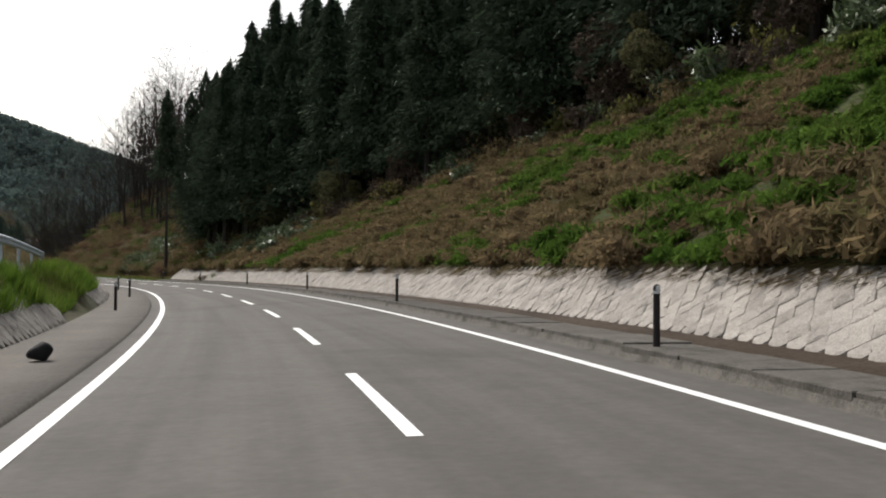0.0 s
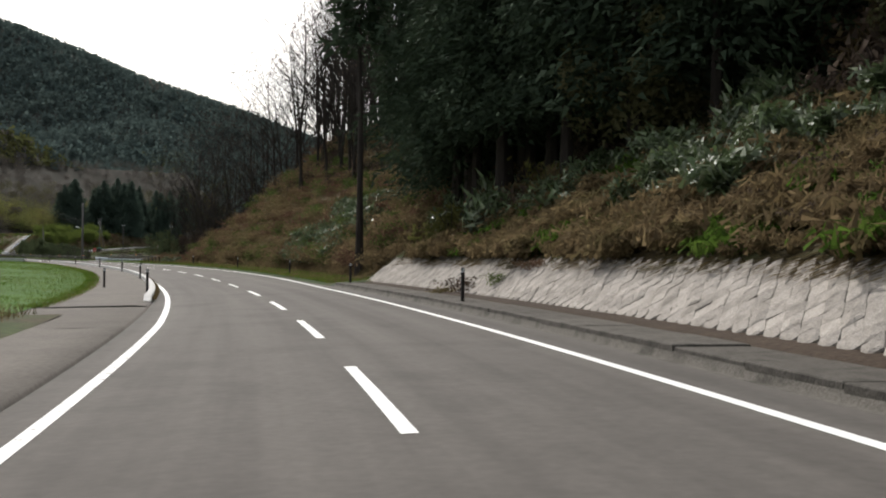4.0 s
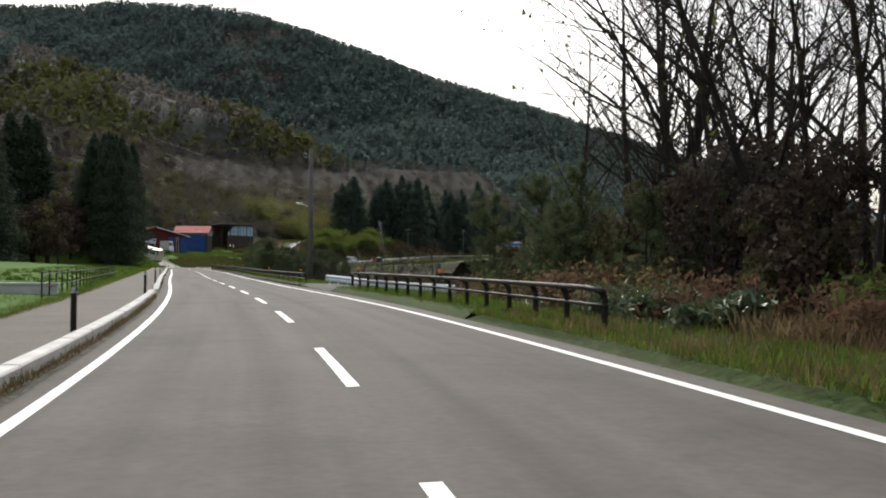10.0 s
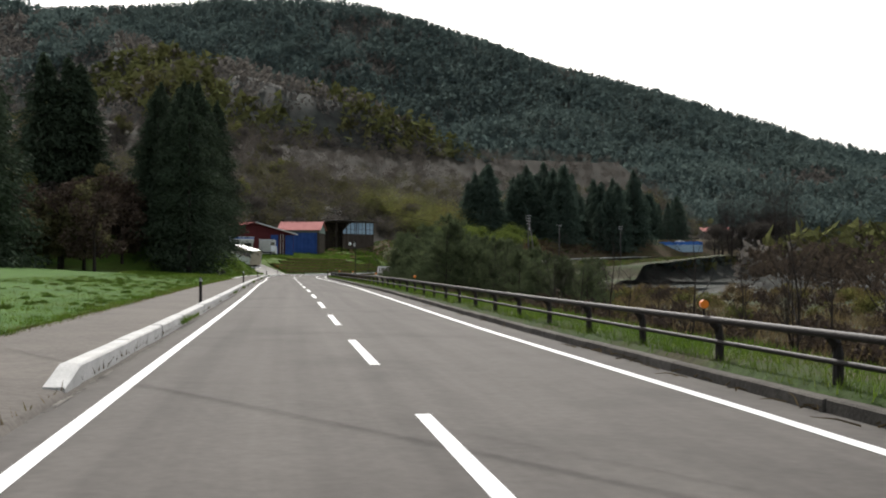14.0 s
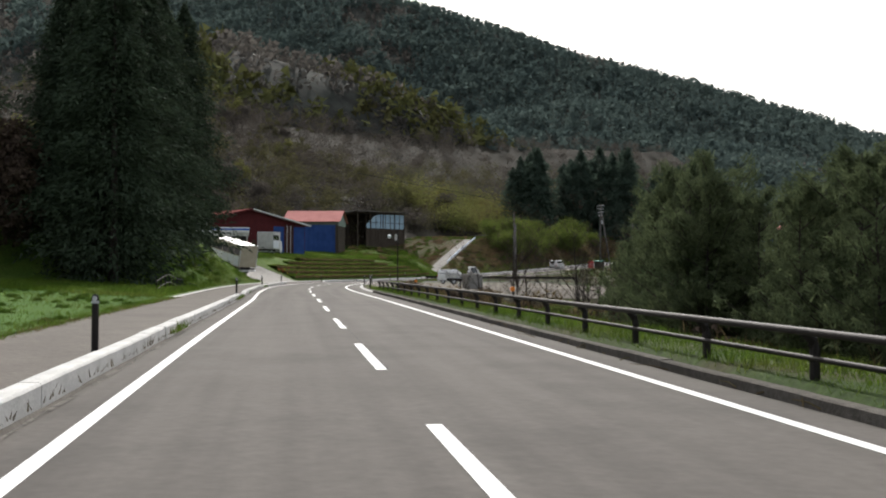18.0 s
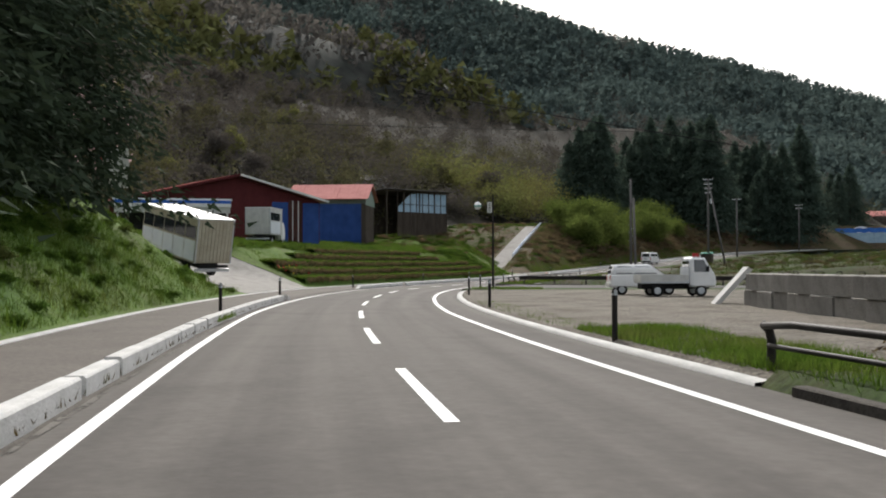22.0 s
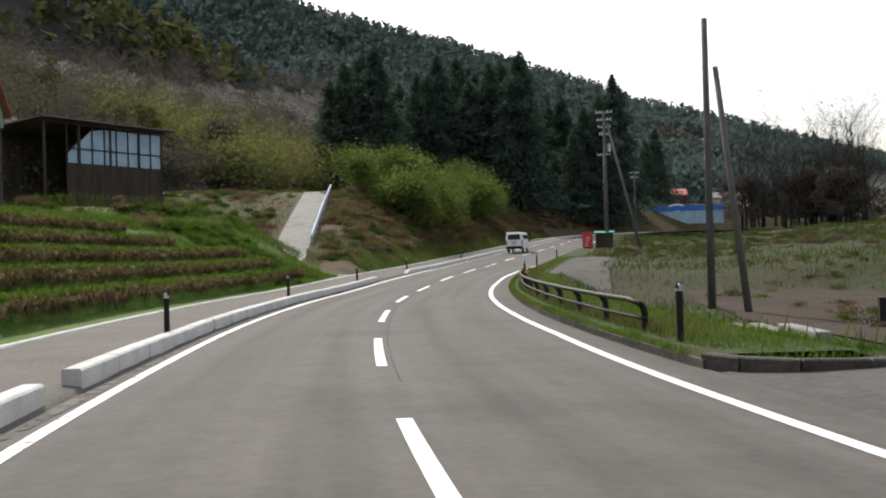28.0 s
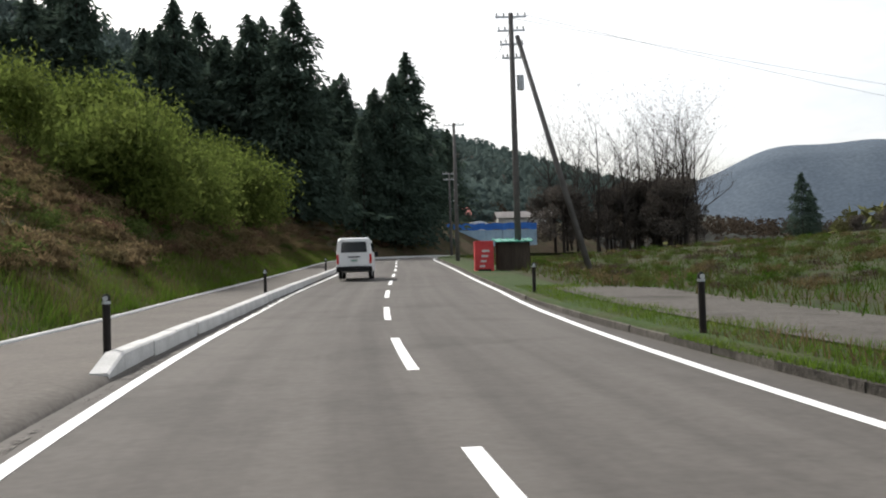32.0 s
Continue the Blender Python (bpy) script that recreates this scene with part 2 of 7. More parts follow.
RED_ROOF = material("faded_red_sheet_roof", [(0.36, 0.13, 0.115), (0.48, 0.20, 0.18)], 0.6, 0.85, 0.1, fine=0.08, spec=0.1)
RED_WALL = material("dark_red_boards", [(0.060, 0.013, 0.014), (0.095, 0.021, 0.022)], 1.0, 0.8, 0.3, fine=0.15)
BLUE_SHEET = material("blue_tarp", [(0.015, 0.045, 0.16), (0.03, 0.075, 0.24)], 0.7, 0.55, 0.3, fine=0.12)
PALE_SHEET = material("pale_blue_film", [(0.20, 0.32, 0.42), (0.34, 0.47, 0.56)], 0.6, 0.35, 0.2, spec=0.5)
DARKWOOD = material("dark_weathered_wood", [(0.035, 0.028, 0.022), (0.08, 0.065, 0.05)], 2.0, 0.9, 0.5, fine=0.2, stretch=(1, 1, 0.15))
GREY_ROOF = material("grey_sheet_roof", [(0.16, 0.15, 0.145), (0.24, 0.225, 0.21)], 0.8, 0.8, 0.15, fine=0.1)
WHITE_PAINT = material("white_paint", [(0.66, 0.67, 0.66), (0.78, 0.78, 0.76)], 1.2, 0.4, 0.02, spec=0.5)
DULL_WHITE = material("weathered_white_panel", [(0.42, 0.42, 0.40), (0.62, 0.62, 0.58)], 1.5, 0.55, 0.1, fine=0.1)
BEIGE = material("dirty_cream_panel", [(0.34, 0.30, 0.22), (0.46, 0.42, 0.33)], 1.5, 0.6, 0.15, fine=0.12)
GLASS = material("dark_glass", [(0.02, 0.025, 0.03), (0.03, 0.035, 0.04)], 1.0, 0.06, 0.0, spec=0.8)
RED = material("red_paint", [(0.40, 0.02, 0.025), (0.55, 0.04, 0.04)], 1.5, 0.5, 0.05, spec=0.5)
GREEN_PAINT = material("green_paint", [(0.05, 0.22, 0.16), (0.08, 0.30, 0.22)], 1.5, 0.5, 0.05)
BLUE_PAINT = material("blue_paint", [(0.02, 0.09, 0.40), (0.03, 0.13, 0.50)], 1.5, 0.5, 0.05)
LAMP_RED = material("tail_lamp", [(0.45, 0.01, 0.01), (0.5, 0.02, 0.02)], 2.0, 0.2, 0.0, spec=0.6)
YELLOW = material("yellow_petals", [(0.7, 0.5, 0.02), (0.8, 0.6, 0.05)], 3.0, 0.6, 0.0)


def wear(m, threshold, scale):
    """Lets chips of the surface below show through a coat of paint or dust."""
    n, link = m.node_tree.nodes, m.node_tree.links.new
    co = n.new("ShaderNodeTexCoord")
    nz = n.new("ShaderNodeTexNoise")
    nz.inputs["Scale"].default_value, nz.inputs["Detail"].default_value = scale, 8
    nz.inputs["Roughness"].default_value = 0.7
    link(co.outputs["Object"], nz.inputs["Vector"])
    mr = n.new("ShaderNodeMapRange")
    mr.inputs["From Min"].default_value, mr.inputs["From Max"].default_value = threshold, threshold + 0.05
    link(nz.outputs["Fac"], mr.inputs[0])
    tr = n.new("ShaderNodeBsdfTransparent")
    mx = n.new("ShaderNodeMixShader")
    link(mr.outputs[0], mx.inputs[0])
    link(n["Principled BSDF"].outputs[0], mx.inputs[1])
    link(tr.outputs[0], mx.inputs[2])
    link(mx.outputs[0], n["Material Output"].inputs[0])
    return m


wear(PAINT, 0.68, 4.5)
WORN_PAINT = wear(material("worn_road_paint", [(0.55, 0.55, 0.53), (0.75, 0.75, 0.73)], 2.0, 0.7, 0.2, fine=0.12), 0.58, 5.0)
DUST = wear(material("pale_road_dust", [(0.12, 0.112, 0.10), (0.15, 0.14, 0.125)], 1.0, 0.95, 0.1, fine=0.2), 0.46, 1.3)
TAR = wear(material("tar_seam", [(0.018, 0.017, 0.016), (0.03, 0.028, 0.027)], 2.0, 0.7, 0.2, fine=0.2), 0.58, 1.0)


def lane_wear(m):
    """Long stripes of wear along the lanes, from the road's own length and breadth."""
    n, link = m.node_tree.nodes, m.node_tree.links.new
    b = n["Principled BSDF"]
    src = b.inputs["Base Color"].links[0].from_socket
    uv = n.new("ShaderNodeUVMap")
    uv.uv_map = "lanes"
    mp = n.new("ShaderNodeMapping")
    mp.inputs["Scale"].default_value = (1.5, 0.035, 1)
    nz = n.new("ShaderNodeTexNoise")
    nz.inputs["Scale"].default_value, nz.inputs["Detail"].default_value = 1.0, 5
    link(uv.outputs[0], mp.inputs[0])
    link(mp.outputs[0], nz.inputs["Vector"])
    mr = n.new("ShaderNodeMapRange")
    mr.inputs["From Min"].default_value, mr.inputs["From Max"].default_value = 0.3, 0.7
    mr.inputs["To Min"].default_value, mr.inputs["To Max"].default_value = 0.80, 1.22
    hs = n.new("ShaderNodeHueSaturation")
    link(nz.outputs["Fac"], mr.inputs[0])
    link(mr.outputs[0], hs.inputs["Value"])
    link(src, hs.inputs["Color"])
    link(hs.outputs[0], b.inputs["Base Color"])


ROAD = material("road_asphalt", [(0.064, 0.059, 0.053), (0.086, 0.079, 0.071), (0.073, 0.067, 0.060)], 0.35, 0.9, 0.10, fine=0.10, spec=0.15)
lane_wear(ROAD)

# ---- the road's line ----
HEAD = [9.07, 9.37, 9.97, 11.58, 13.91, 16.25, 18.5, 20.82, 23.14, 25.36, 27.67, 29.92, 32.12, 34.3, 36.47, 38.52, 40.22, 41.37, 41.85, 41.63, 41.24, 41.3, 41.63, 41.66, 41.35, 41.34, 41.68, 40.99, 38.43, 34.54, 29.99, 25.25, 20.67, 16.05, 11.38, 7.35, 4.59, 3.28, 3.02, 3.4, 3.87, 2.65, -2.69, -11.63, -21.19, -29.91, -36.97, -41.16, -42.96, -44.01, -45.01]
GRADE = [-1.393, -1.392, -1.368, -1.403, -1.532, -1.677, -1.62, -1.615, -1.621, -1.711, -1.798, -1.781, -1.887, -2.017, -2.156, -2.271, -2.464, -2.415, -1.707, -0.587, 0.597, 1.656, 2.46, 2.851, 3.151, 3.4]
STEP = np.arange(-30.0, 716.0, 1.0)
_a = np.radians(np.interp(STEP + 0.5, np.arange(len(HEAD)) * 15.0 - 30.0, HEAD))
LINE = np.array([6.18, -29.39]) + np.vstack([[0, 0], np.cumsum(np.stack([-np.sin(_a), np.cos(_a)], 1), 0)[:-1]])
LINE_Z = np.interp(STEP, np.arange(len(GRADE)) * 30.0 - 30.0, GRADE)
LINE_Z = np.convolve(np.pad(LINE_Z, 5, "edge"), np.ones(11) / 11, "valid")
LINE_A = np.radians(np.interp(STEP, np.arange(len(HEAD)) * 15.0 - 30.0, HEAD))


def on_road(s, l, dz=0.0):
    """World place at s metres along the road, l metres right of its middle line, dz above its surface (arrays allowed)."""
    s, l, dz = np.broadcast_arrays(np.asarray(s, float), np.asarray(l, float), np.asarray(dz, float))
    a = np.interp(s, STEP, LINE_A)
    x = np.interp(s, STEP, LINE[:, 0]) + l * np.cos(a)
    y = np.interp(s, STEP, LINE[:, 1]) + l * np.sin(a)
    lean = np.interp(s, [-30, 180, 235, 700], [0.028, 0.028, 0.0, 0.0]) * np.clip(l, -7, 7)
    return np.stack([x, y, np.interp(s, STEP, LINE_Z) + dz + lean], -1)


def heading(s):
    return float(np.degrees(np.interp(s, STEP, LINE_A)))


def smooth(x, a, b):
    t = np.clip((np.asarray(x, float) - a) / (b - a), 0, 1)
    return t * t * (3 - 2 * t)


def bell(s, a, b, soft=6.0):
    return smooth(s, a - soft, a) * (1 - smooth(s, b, b + soft))


def wobble(x, y, size, seed=0):
    """Smooth hash noise, -1 to 1, on arrays."""
    out = 0
    for k, (w, q) in enumerate(((1.0, 1.0), (0.5, 2.1), (0.25, 4.3))):
        u, v = np.asarray(x) * q / size + seed * 1.7, np.asarray(y) * q / size + seed * 0.9
        out = out + w * np.sin(u * 1.9 + 1.3 * np.sin(v * 1.1 + k)) * np.cos(v * 2.1 + 1.1 * np.sin(u * 0.8 + 2 * k))
    return out / 1.75


# ---- mesh tools ----


class Shape:
    """Collects faces for one mesh."""

    def __init__(self):
        self.v, self.f = [], []

    def add(self, verts, faces):
        k = len(self.v)
        self.v.extend(tuple(map(float, p)) for p in verts)
        self.f.extend([tuple(i + k for i in q) for q in faces])
        return self

    def box(self, x0, x1, y0, y1, z0, z1, bevel=0.0, taper=0.0):
        b = min(bevel, (x1 - x0) * 0.45, (y1 - y0) * 0.45)
        if b <= 0 and not taper:
            p = [(x, y, z) for z in (z0, z1) for x, y in ((x0, y0), (x1, y0), (x1, y1), (x0, y1))]
            return self.add(p, [(3, 2, 1, 0), (4, 5, 6, 7), (0, 1, 5, 4), (1, 2, 6, 5), (2, 3, 7, 6), (3, 0, 4, 7)])
        rings = [(0, z0), (0, z1 - b), (b + taper, z1)]
        p = [(x, y, z) for d, z in rings for x, y in ((x0 + d, y0 + d), (x1 - d, y0 + d), (x1 - d, y1 - d), (x0 + d, y1 - d))]
        f = [(3, 2, 1, 0), (8, 9, 10, 11)]
        for r in (0, 4):
            f += [(r, r + 1, r + 5, r + 4), (r + 1, r + 2, r + 6, r + 5), (r + 2, r + 3, r + 7, r + 6), (r + 3, r, r + 4, r + 7)]
        return self.add(p, f)

    def tube(self, pts, radii, n=8, cap=True):
        pts = [Vector(p) for p in pts]
        rings = []
        for i, p in enumerate(pts):
            d = (pts[min(i + 1, len(pts) - 1)] - pts[max(i - 1, 0)]).normalized()
            u = d.cross(Vector((0, 0, 1)) if abs(d.z) < 0.9 else Vector((1, 0, 0))).normalized()
            w = d.cross(u)
            r = radii[i] if isinstance(radii, (list, tuple)) else radii
            rings += [p + (u * math.cos(6.2832 * k / n) + w * math.sin(6.2832 * k / n)) * r for k in range(n)]
        f = [(i * n + k, i * n + (k + 1) % n, (i + 1) * n + (k + 1) % n, (i + 1) * n + k) for i in range(len(pts) - 1) for k in range(n)]
        if cap:
            f += [tuple(range(n))[::-1], tuple(range(len(rings) - n, len(rings)))]
        return self.add(rings, f)

    def prism(self, outline, y0, y1):
        """Outline of (x, z), drawn along y."""
        n = len(outline)
        p = [(x, y, z) for y in (y0, y1) for x, z in outline]
        return self.add(p, [tuple(range(n))[::-1], tuple(range(n, 2 * n))] + [(i, (i + 1) % n, n + (i + 1) % n, n + i) for i in range(n)])


def solid(name, shape, mat, parent=None, label="", m=None, smooth_faces=False):
    me = bpy.data.meshes.new(name)
    if isinstance(shape, Shape):
        me.from_pydata(shape.v, [], shape.f)
    else:
        big_mesh(me, *shape)
    for one in (mat if isinstance(mat, (list, tuple)) else [mat]):
        me.materials.append(one)
    if smooth_faces:
        me.polygons.foreach_set("use_smooth", np.ones(len(me.polygons), bool))
    me.update()
    ob = new(name, me)
    if parent is not None:
        ob.parent = parent
    if m is not None:
        ob.matrix_basis = m
    if label:
        ob["label"] = label
    return ob


def part(name, shape, mat, parent, label="", smooth_faces=False):
    return solid(name, shape, mat, parent, label, None, smooth_faces)


def big_mesh(me, verts, faces):
    verts, faces = np.asarray(verts, np.float32), np.asarray(faces, np.int32)
    n = faces.shape[1]
    me.vertices.add(len(verts))
    me.vertices.foreach_set("co", verts.ravel())
    me.loops.add(faces.size)
    me.loops.foreach_set("vertex_index", faces.ravel())
    me.polygons.add(len(faces))
    me.polygons.foreach_set("loop_start", np.arange(len(faces), dtype=np.int32) * n)
    me.update(calc_edges=True)
    me.validate()


def empty(name, m, label, category, group="", kind=""):
    ob = new(name)
    ob.matrix_basis = m
    return tagged(ob, label, category, group, kind)


def sheet(name, S, L, dz, mat, label, category, smooth_faces=True):
    """A ground sheet over rows of s and columns of l (2D arrays)."""
    v = on_road(S, L, dz).reshape(-1, 3)
    r, c = S.shape
    i = np.arange(r * c).reshape(r, c)
    f = np.stack([i[:-1, :-1], i[:-1, 1:], i[1:, 1:], i[1:, :-1]], -1).reshape(-1, 4)
    return tagged(solid(name, (v, f), mat, smooth_faces=smooth_faces), label, category, kind="structure")


def strip(name, s0, s1, cols, mat, label, category, step=2.0):
    """A ground strip with columns (l, dz), each a number or a function of s."""
    s = np.linspace(s0, s1, max(2, int((s1 - s0) / step) + 1))
    L = np.stack([(c[0](s) if callable(c[0]) else np.full_like(s, c[0])) for c in cols], 1)
    D = np.stack([(c[1](s) if callable(c[1]) else np.full_like(s, c[1])) for c in cols], 1)
    return sheet(name, np.repeat(s[:, None], len(cols), 1), L, D, mat, label, category)


def place(s, l, dz=0.0, turn=0.0):
    x, y, z = on_road(s, l, dz)
    return pose(x, y, z, 0, 0, heading(s) + turn)

# ---- ground ----


def right_height(s, l):
    """Height of the land right of the road over the road's surface."""
    s, l = np.broadcast_arrays(np.asarray(s, float), np.asarray(l, float))
    cut = np.where(l < 7.55, np.clip((l - 6.15) / 1.4, 0, 1) * 1.22, 1.22 + 0.58 * (np.minimum(l, 36) - 7.55) + 0.35 * np.maximum(l - 36, 0))
    toe = 6.4 + np.maximum(0, s - 187) ** 1.25 * 0.9
    rise = np.maximum(l - toe, 0)
    hill = 0.82 * np.minimum(rise, 17) + 0.42 * np.maximum(rise - 17, 0)
    hill = hill * (1 - 0.8 * smooth(s, 203, 240)) + 0.12
    drop = np.where(l < 5.9, 0.12, 0.12 - 1.9 * smooth(l, 5.9, 10.0))
    level = 0.10 + 0.0 * l
    low = np.where(l < 6.0, 0.15, 0.15 - 1.2 * smooth(l, 6.0, 9.0))
    w_cut = 1 - smooth(s, 112, 122)
    w_hill = smooth(s, 112, 122) * (1 - smooth(s, 206, 228))
    w_lot = smooth(s, 370, 375) * (1 - smooth(s, 445, 450)) * (1 - smooth(l, 26, 34))
    w_low = smooth(s, 445, 450) * (1 - smooth(s, 488, 500))
    w_end = smooth(s, 488, 500)
    v = np.maximum(0, 1 - w_cut - w_hill - w_lot - w_low - w_end)
    end = 0.12 - 0.35 * smooth(l, 6, 14) + 0.055 * np.maximum(l - 16, 0)
    return w_cut * cut + w_hill * hill + v * drop + w_lot * level + w_low * low + w_end * end


def left_height(s, l):
    """The same for the land left of it; l is negative."""
    s, l = np.broadcast_arrays(np.asarray(s, float), np.asarray(l, float))
    d = -l
    wall = np.clip((d - 5.5) / 1.1, 0, 1) * 1.15 + 0.30 * np.clip(d - 6.6, 0, 6) + 0.05 * np.maximum(d - 12, 0)
    bank = 0.28 * np.clip(d - 5.5, 0, 9) + 0.05 * np.maximum(d - 14.5, 0)
    field = 0.08 + 0.05 * np.maximum(d - 7.0, 0) * (1 - 0.4 * smooth(d, 30, 60))
    mound = 0.1 + 0.76 * np.clip(d - 7.2, 0, 6.0) + 0.10 * np.maximum(d - 13.2, 0)
    yard = 0.1 + 0.18 * np.clip(d - 6.6, 0, 8) + 0.28 * np.clip(d - 14.6, 0, 9.4) + 0.02 * np.maximum(d - 24, 0) + 0.45 * np.maximum(d - 56, 0)
    terr = 0.1 + 0.52 * np.clip(d - 7.6, 0, 6.2) + 0.10 * np.clip(d - 14, 0, 11) + 0.42 * np.maximum(d - 46, 0)
    ramp = 0.1 + 0.62 * np.clip(d - 6.8, 0, 10.5) + 0.03 * np.maximum(d - 18, 0) + 0.40 * np.maximum(d - 44, 0)
    d_path, h_path = 11.7 + 9.2 * (s - 497) / 34, 0.1 + 6.5 * (s - 497) / 34
    beside = np.where(d > d_path - 1.4, h_path + 0.05 * np.maximum(d - d_path - 1.4, 0) + 0.40 * np.maximum(d - 44, 0), np.minimum(ramp, h_path + 0.25))
    ramp = np.where((s > 495) & (s < 531), np.minimum(ramp, np.maximum(beside, 0.1)), ramp)
    g1 = bell(s, -60, 28, 3) + bell(s, 38, 82, 4)
    g2 = np.maximum(0, (1 - smooth(s, 86, 98)) - g1)
    g3 = smooth(s, 86, 98) * (1 - smooth(s, 372, 386))
    g4 = smooth(s, 372, 386) * (1 - smooth(s, 407, 413))
    g5 = smooth(s, 407, 413) * (1 - smooth(s, 427, 432))
    g6 = smooth(s, 427, 432) * (1 - smooth(s, 492, 498))
    g7 = smooth(s, 492, 498)
    return g1 * wall + g2 * bank + g3 * field + g4 * mound + g5 * yard + g6 * terr + g7 * ramp


def height(s, l):
    return np.where(np.asarray(l) > 0, right_height(s, l), left_height(s, l))


def land(name, s0, s1, cols, mat, label, category, step=2.0, rough=0.12, seed=0, lift=0.0):
    s = np.linspace(s0, s1, max(2, int((s1 - s0) / step) + 1))
    S, L = np.meshgrid(s, np.array(cols, float), indexing="ij")
    D = height(S, L) + lift
    edge = np.clip((np.abs(L) - 7.8) / 3, 0, 1)
    D = D + rough * edge * (wobble(S, L, 3.0, seed) + 1.6 * wobble(S, L, 11.0, seed + 3))
    return sheet(name, S, L, D, mat, label, category)


FINE_R = [6.0, 6.5, 7.0, 7.35, 7.7, 8.3, 9, 10, 11, 12.5, 14, 16, 18, 20, 22, 24, 27, 30, 34, 38, 44, 52, 62, 75]
FINE_L = [-6.8, -7.2, -7.6, -8, -8.6, -9.3, -10, -11, -12, -13, -14, -15.5, -17, -19, -22, -26, -30, -36, -43, -50, -58, -68, -80, -95, -115, -140]

# asphalt carriageway, edge lines and dashes
road = strip("road", -30, 715, [(-3.62, -0.03), (-1.8, -0.01), (0, 0), (1.9, -0.01), (4.05, -0.03)], ROAD, "grey asphalt two-lane country road, slightly worn", "road", 1.0)
lanes = road.data.uv_layers.new(name="lanes")
rs = np.linspace(-30, 715, len(road.data.vertices) // 5)
vi = np.empty(len(road.data.loops), np.int32)
road.data.loops.foreach_get("vertex_index", vi)
lanes.data.foreach_set("uv", np.stack([np.array([-3.62, -1.8, 0, 1.9, 4.05])[vi % 5], rs[vi // 5]], 1).astype(np.float32).ravel())
marks = empty("road_marking", pose(0, 0, 0), "white painted edge lines and centre dashes on the asphalt", "road marking", kind="structure")


def painted(name, s0, s1, l0, l1, lift, mat=None):
    s = np.linspace(s0, s1, max(2, int(round(s1 - s0)) + 1))
    v = np.stack([on_road(s, l0(s), lift(l0(s))), on_road(s, l1(s), lift(l1(s)))], 1).reshape(-1, 3)
    i = np.arange(len(s) * 2).reshape(-1, 2)
    f = np.stack([i[:-1, 0], i[:-1, 1], i[1:, 1], i[1:, 0]], -1)
    return solid(name, (v, f), mat or PAINT, marks)


def camber(l):
    return np.interp(l, [-3.62, -1.8, 0, 1.9, 4.05], [-0.03, -0.01, 0, -0.01, -0.03]) + 0.007


def right_line(s):
    return np.interp(s, [7, 42, 94, 112, 122, 130, 140, 152, 163, 178, 190, 203, 220, 236, 246, 254, 268, 297, 311, 325, 340, 354, 367, 385, 392, 404, 428, 440, 453, 466, 480, 492, 501, 507, 520, 560], [3.32, 3.28, 3.20, 3.30, 3.55, 3.73, 3.80, 3.82, 3.72, 3.60, 3.50, 3.45, 3.22, 3.06, 3.20, 3.30, 3.22, 3.16, 3.30, 3.25, 3.18, 3.10, 3.0, 2.90, 2.82, 2.88, 2.98, 3.14, 3.38, 3.24, 3.14, 3.18, 3.45, 3.65, 3.85, 3.6])


def left_line(s):
    return np.interp(s, [8, 43, 93, 112, 130, 148, 167, 186, 204, 236, 297, 325, 353, 367, 380, 393, 430, 442, 456, 467, 480, 492, 508, 523, 560], [-3.22, -3.21, -3.0, -3.24, -3.46, -3.42, -3.32, -3.20, -3.15, -3.16, -3.05, -3.07, -3.05, -3.22, -3.28, -3.42, -3.28, -3.22, -3.30, -3.26, -3.22, -3.22, -3.38, -3.46, -3.3])


for a in range(-30, 660, 30):
    painted("edge_line", a, a + 30, lambda s: left_line(s) - 0.08, lambda s: left_line(s) + 0.08, camber, WORN_PAINT if a in (420, 450, 60) else PAINT)
    painted("edge_line", a, a + 30, lambda s: right_line(s) - 0.08, lambda s: right_line(s) + 0.08, camber)
for k in range(-2, 67):
    far_end = float(np.interp(k, [-2, 7, 9, 10, 11, 12, 13, 14, 15, 16, 17, 18, 19, 20, 21, 22, 23, 24, 25, 26, 27, 28, 29, 30, 31, 32, 33, 34, 35, 36, 37, 38, 39, 40, 41, 42, 43, 44, 45, 46, 47, 48, 49, 50, 51, 52, 66], [-16.6, 73.38, 92.58, 102.17, 112.15, 122.33, 132.41, 142.47, 152.54, 162.64, 172.78, 182.89, 192.76, 204.43, 214.57, 224.58, 234.41, 244.29, 254.19, 264.11, 274.03, 283.67, 293.3, 302.91, 312.97, 322.96, 332.92, 343.18, 353.23, 363.46, 373.54, 383.33, 393.18, 403.22, 413.34, 423.28, 433.3, 443.2, 453.0, 462.84, 472.85, 482.82, 492.63, 502.7, 512.68, 522.64, 662.0]))
    painted("dash", far_end - 5.0, far_end, lambda s: 0 * s - 0.075, lambda s: 0 * s + 0.075, camber, WORN_PAINT if k in (13, 17, 39, 40) else PAINT)

# left: gutter slab, walkway
strip("gutter_slab", -30, 92, [(-3.62, -0.06), (-3.66, 0.03), (-4.6, 0.02), (-5.5, 0.05)], WALK, "cracked grey gutter slab beside the road", "gutter")
strip("path_entry", 92, 101, [(-3.62, -0.06), (-3.7, 0.02), (-6.8, 0.06)], WALK, "worn asphalt path mouth beside the road", "path")
strip("pavement", 101, 690, [(-3.62, -0.06), (-3.68, 0.03), (-4.0, 0.07), (-6.55, 0.09)], WALK, "pale grey asphalt footpath along the road", "pavement")
strip("pavement_edging", 352, 690, [(-6.55, 0.07), (-6.56, 0.13), (-6.72, 0.13), (-6.8, 0.02)], KERB, "low concrete edging of the footpath", "edging")
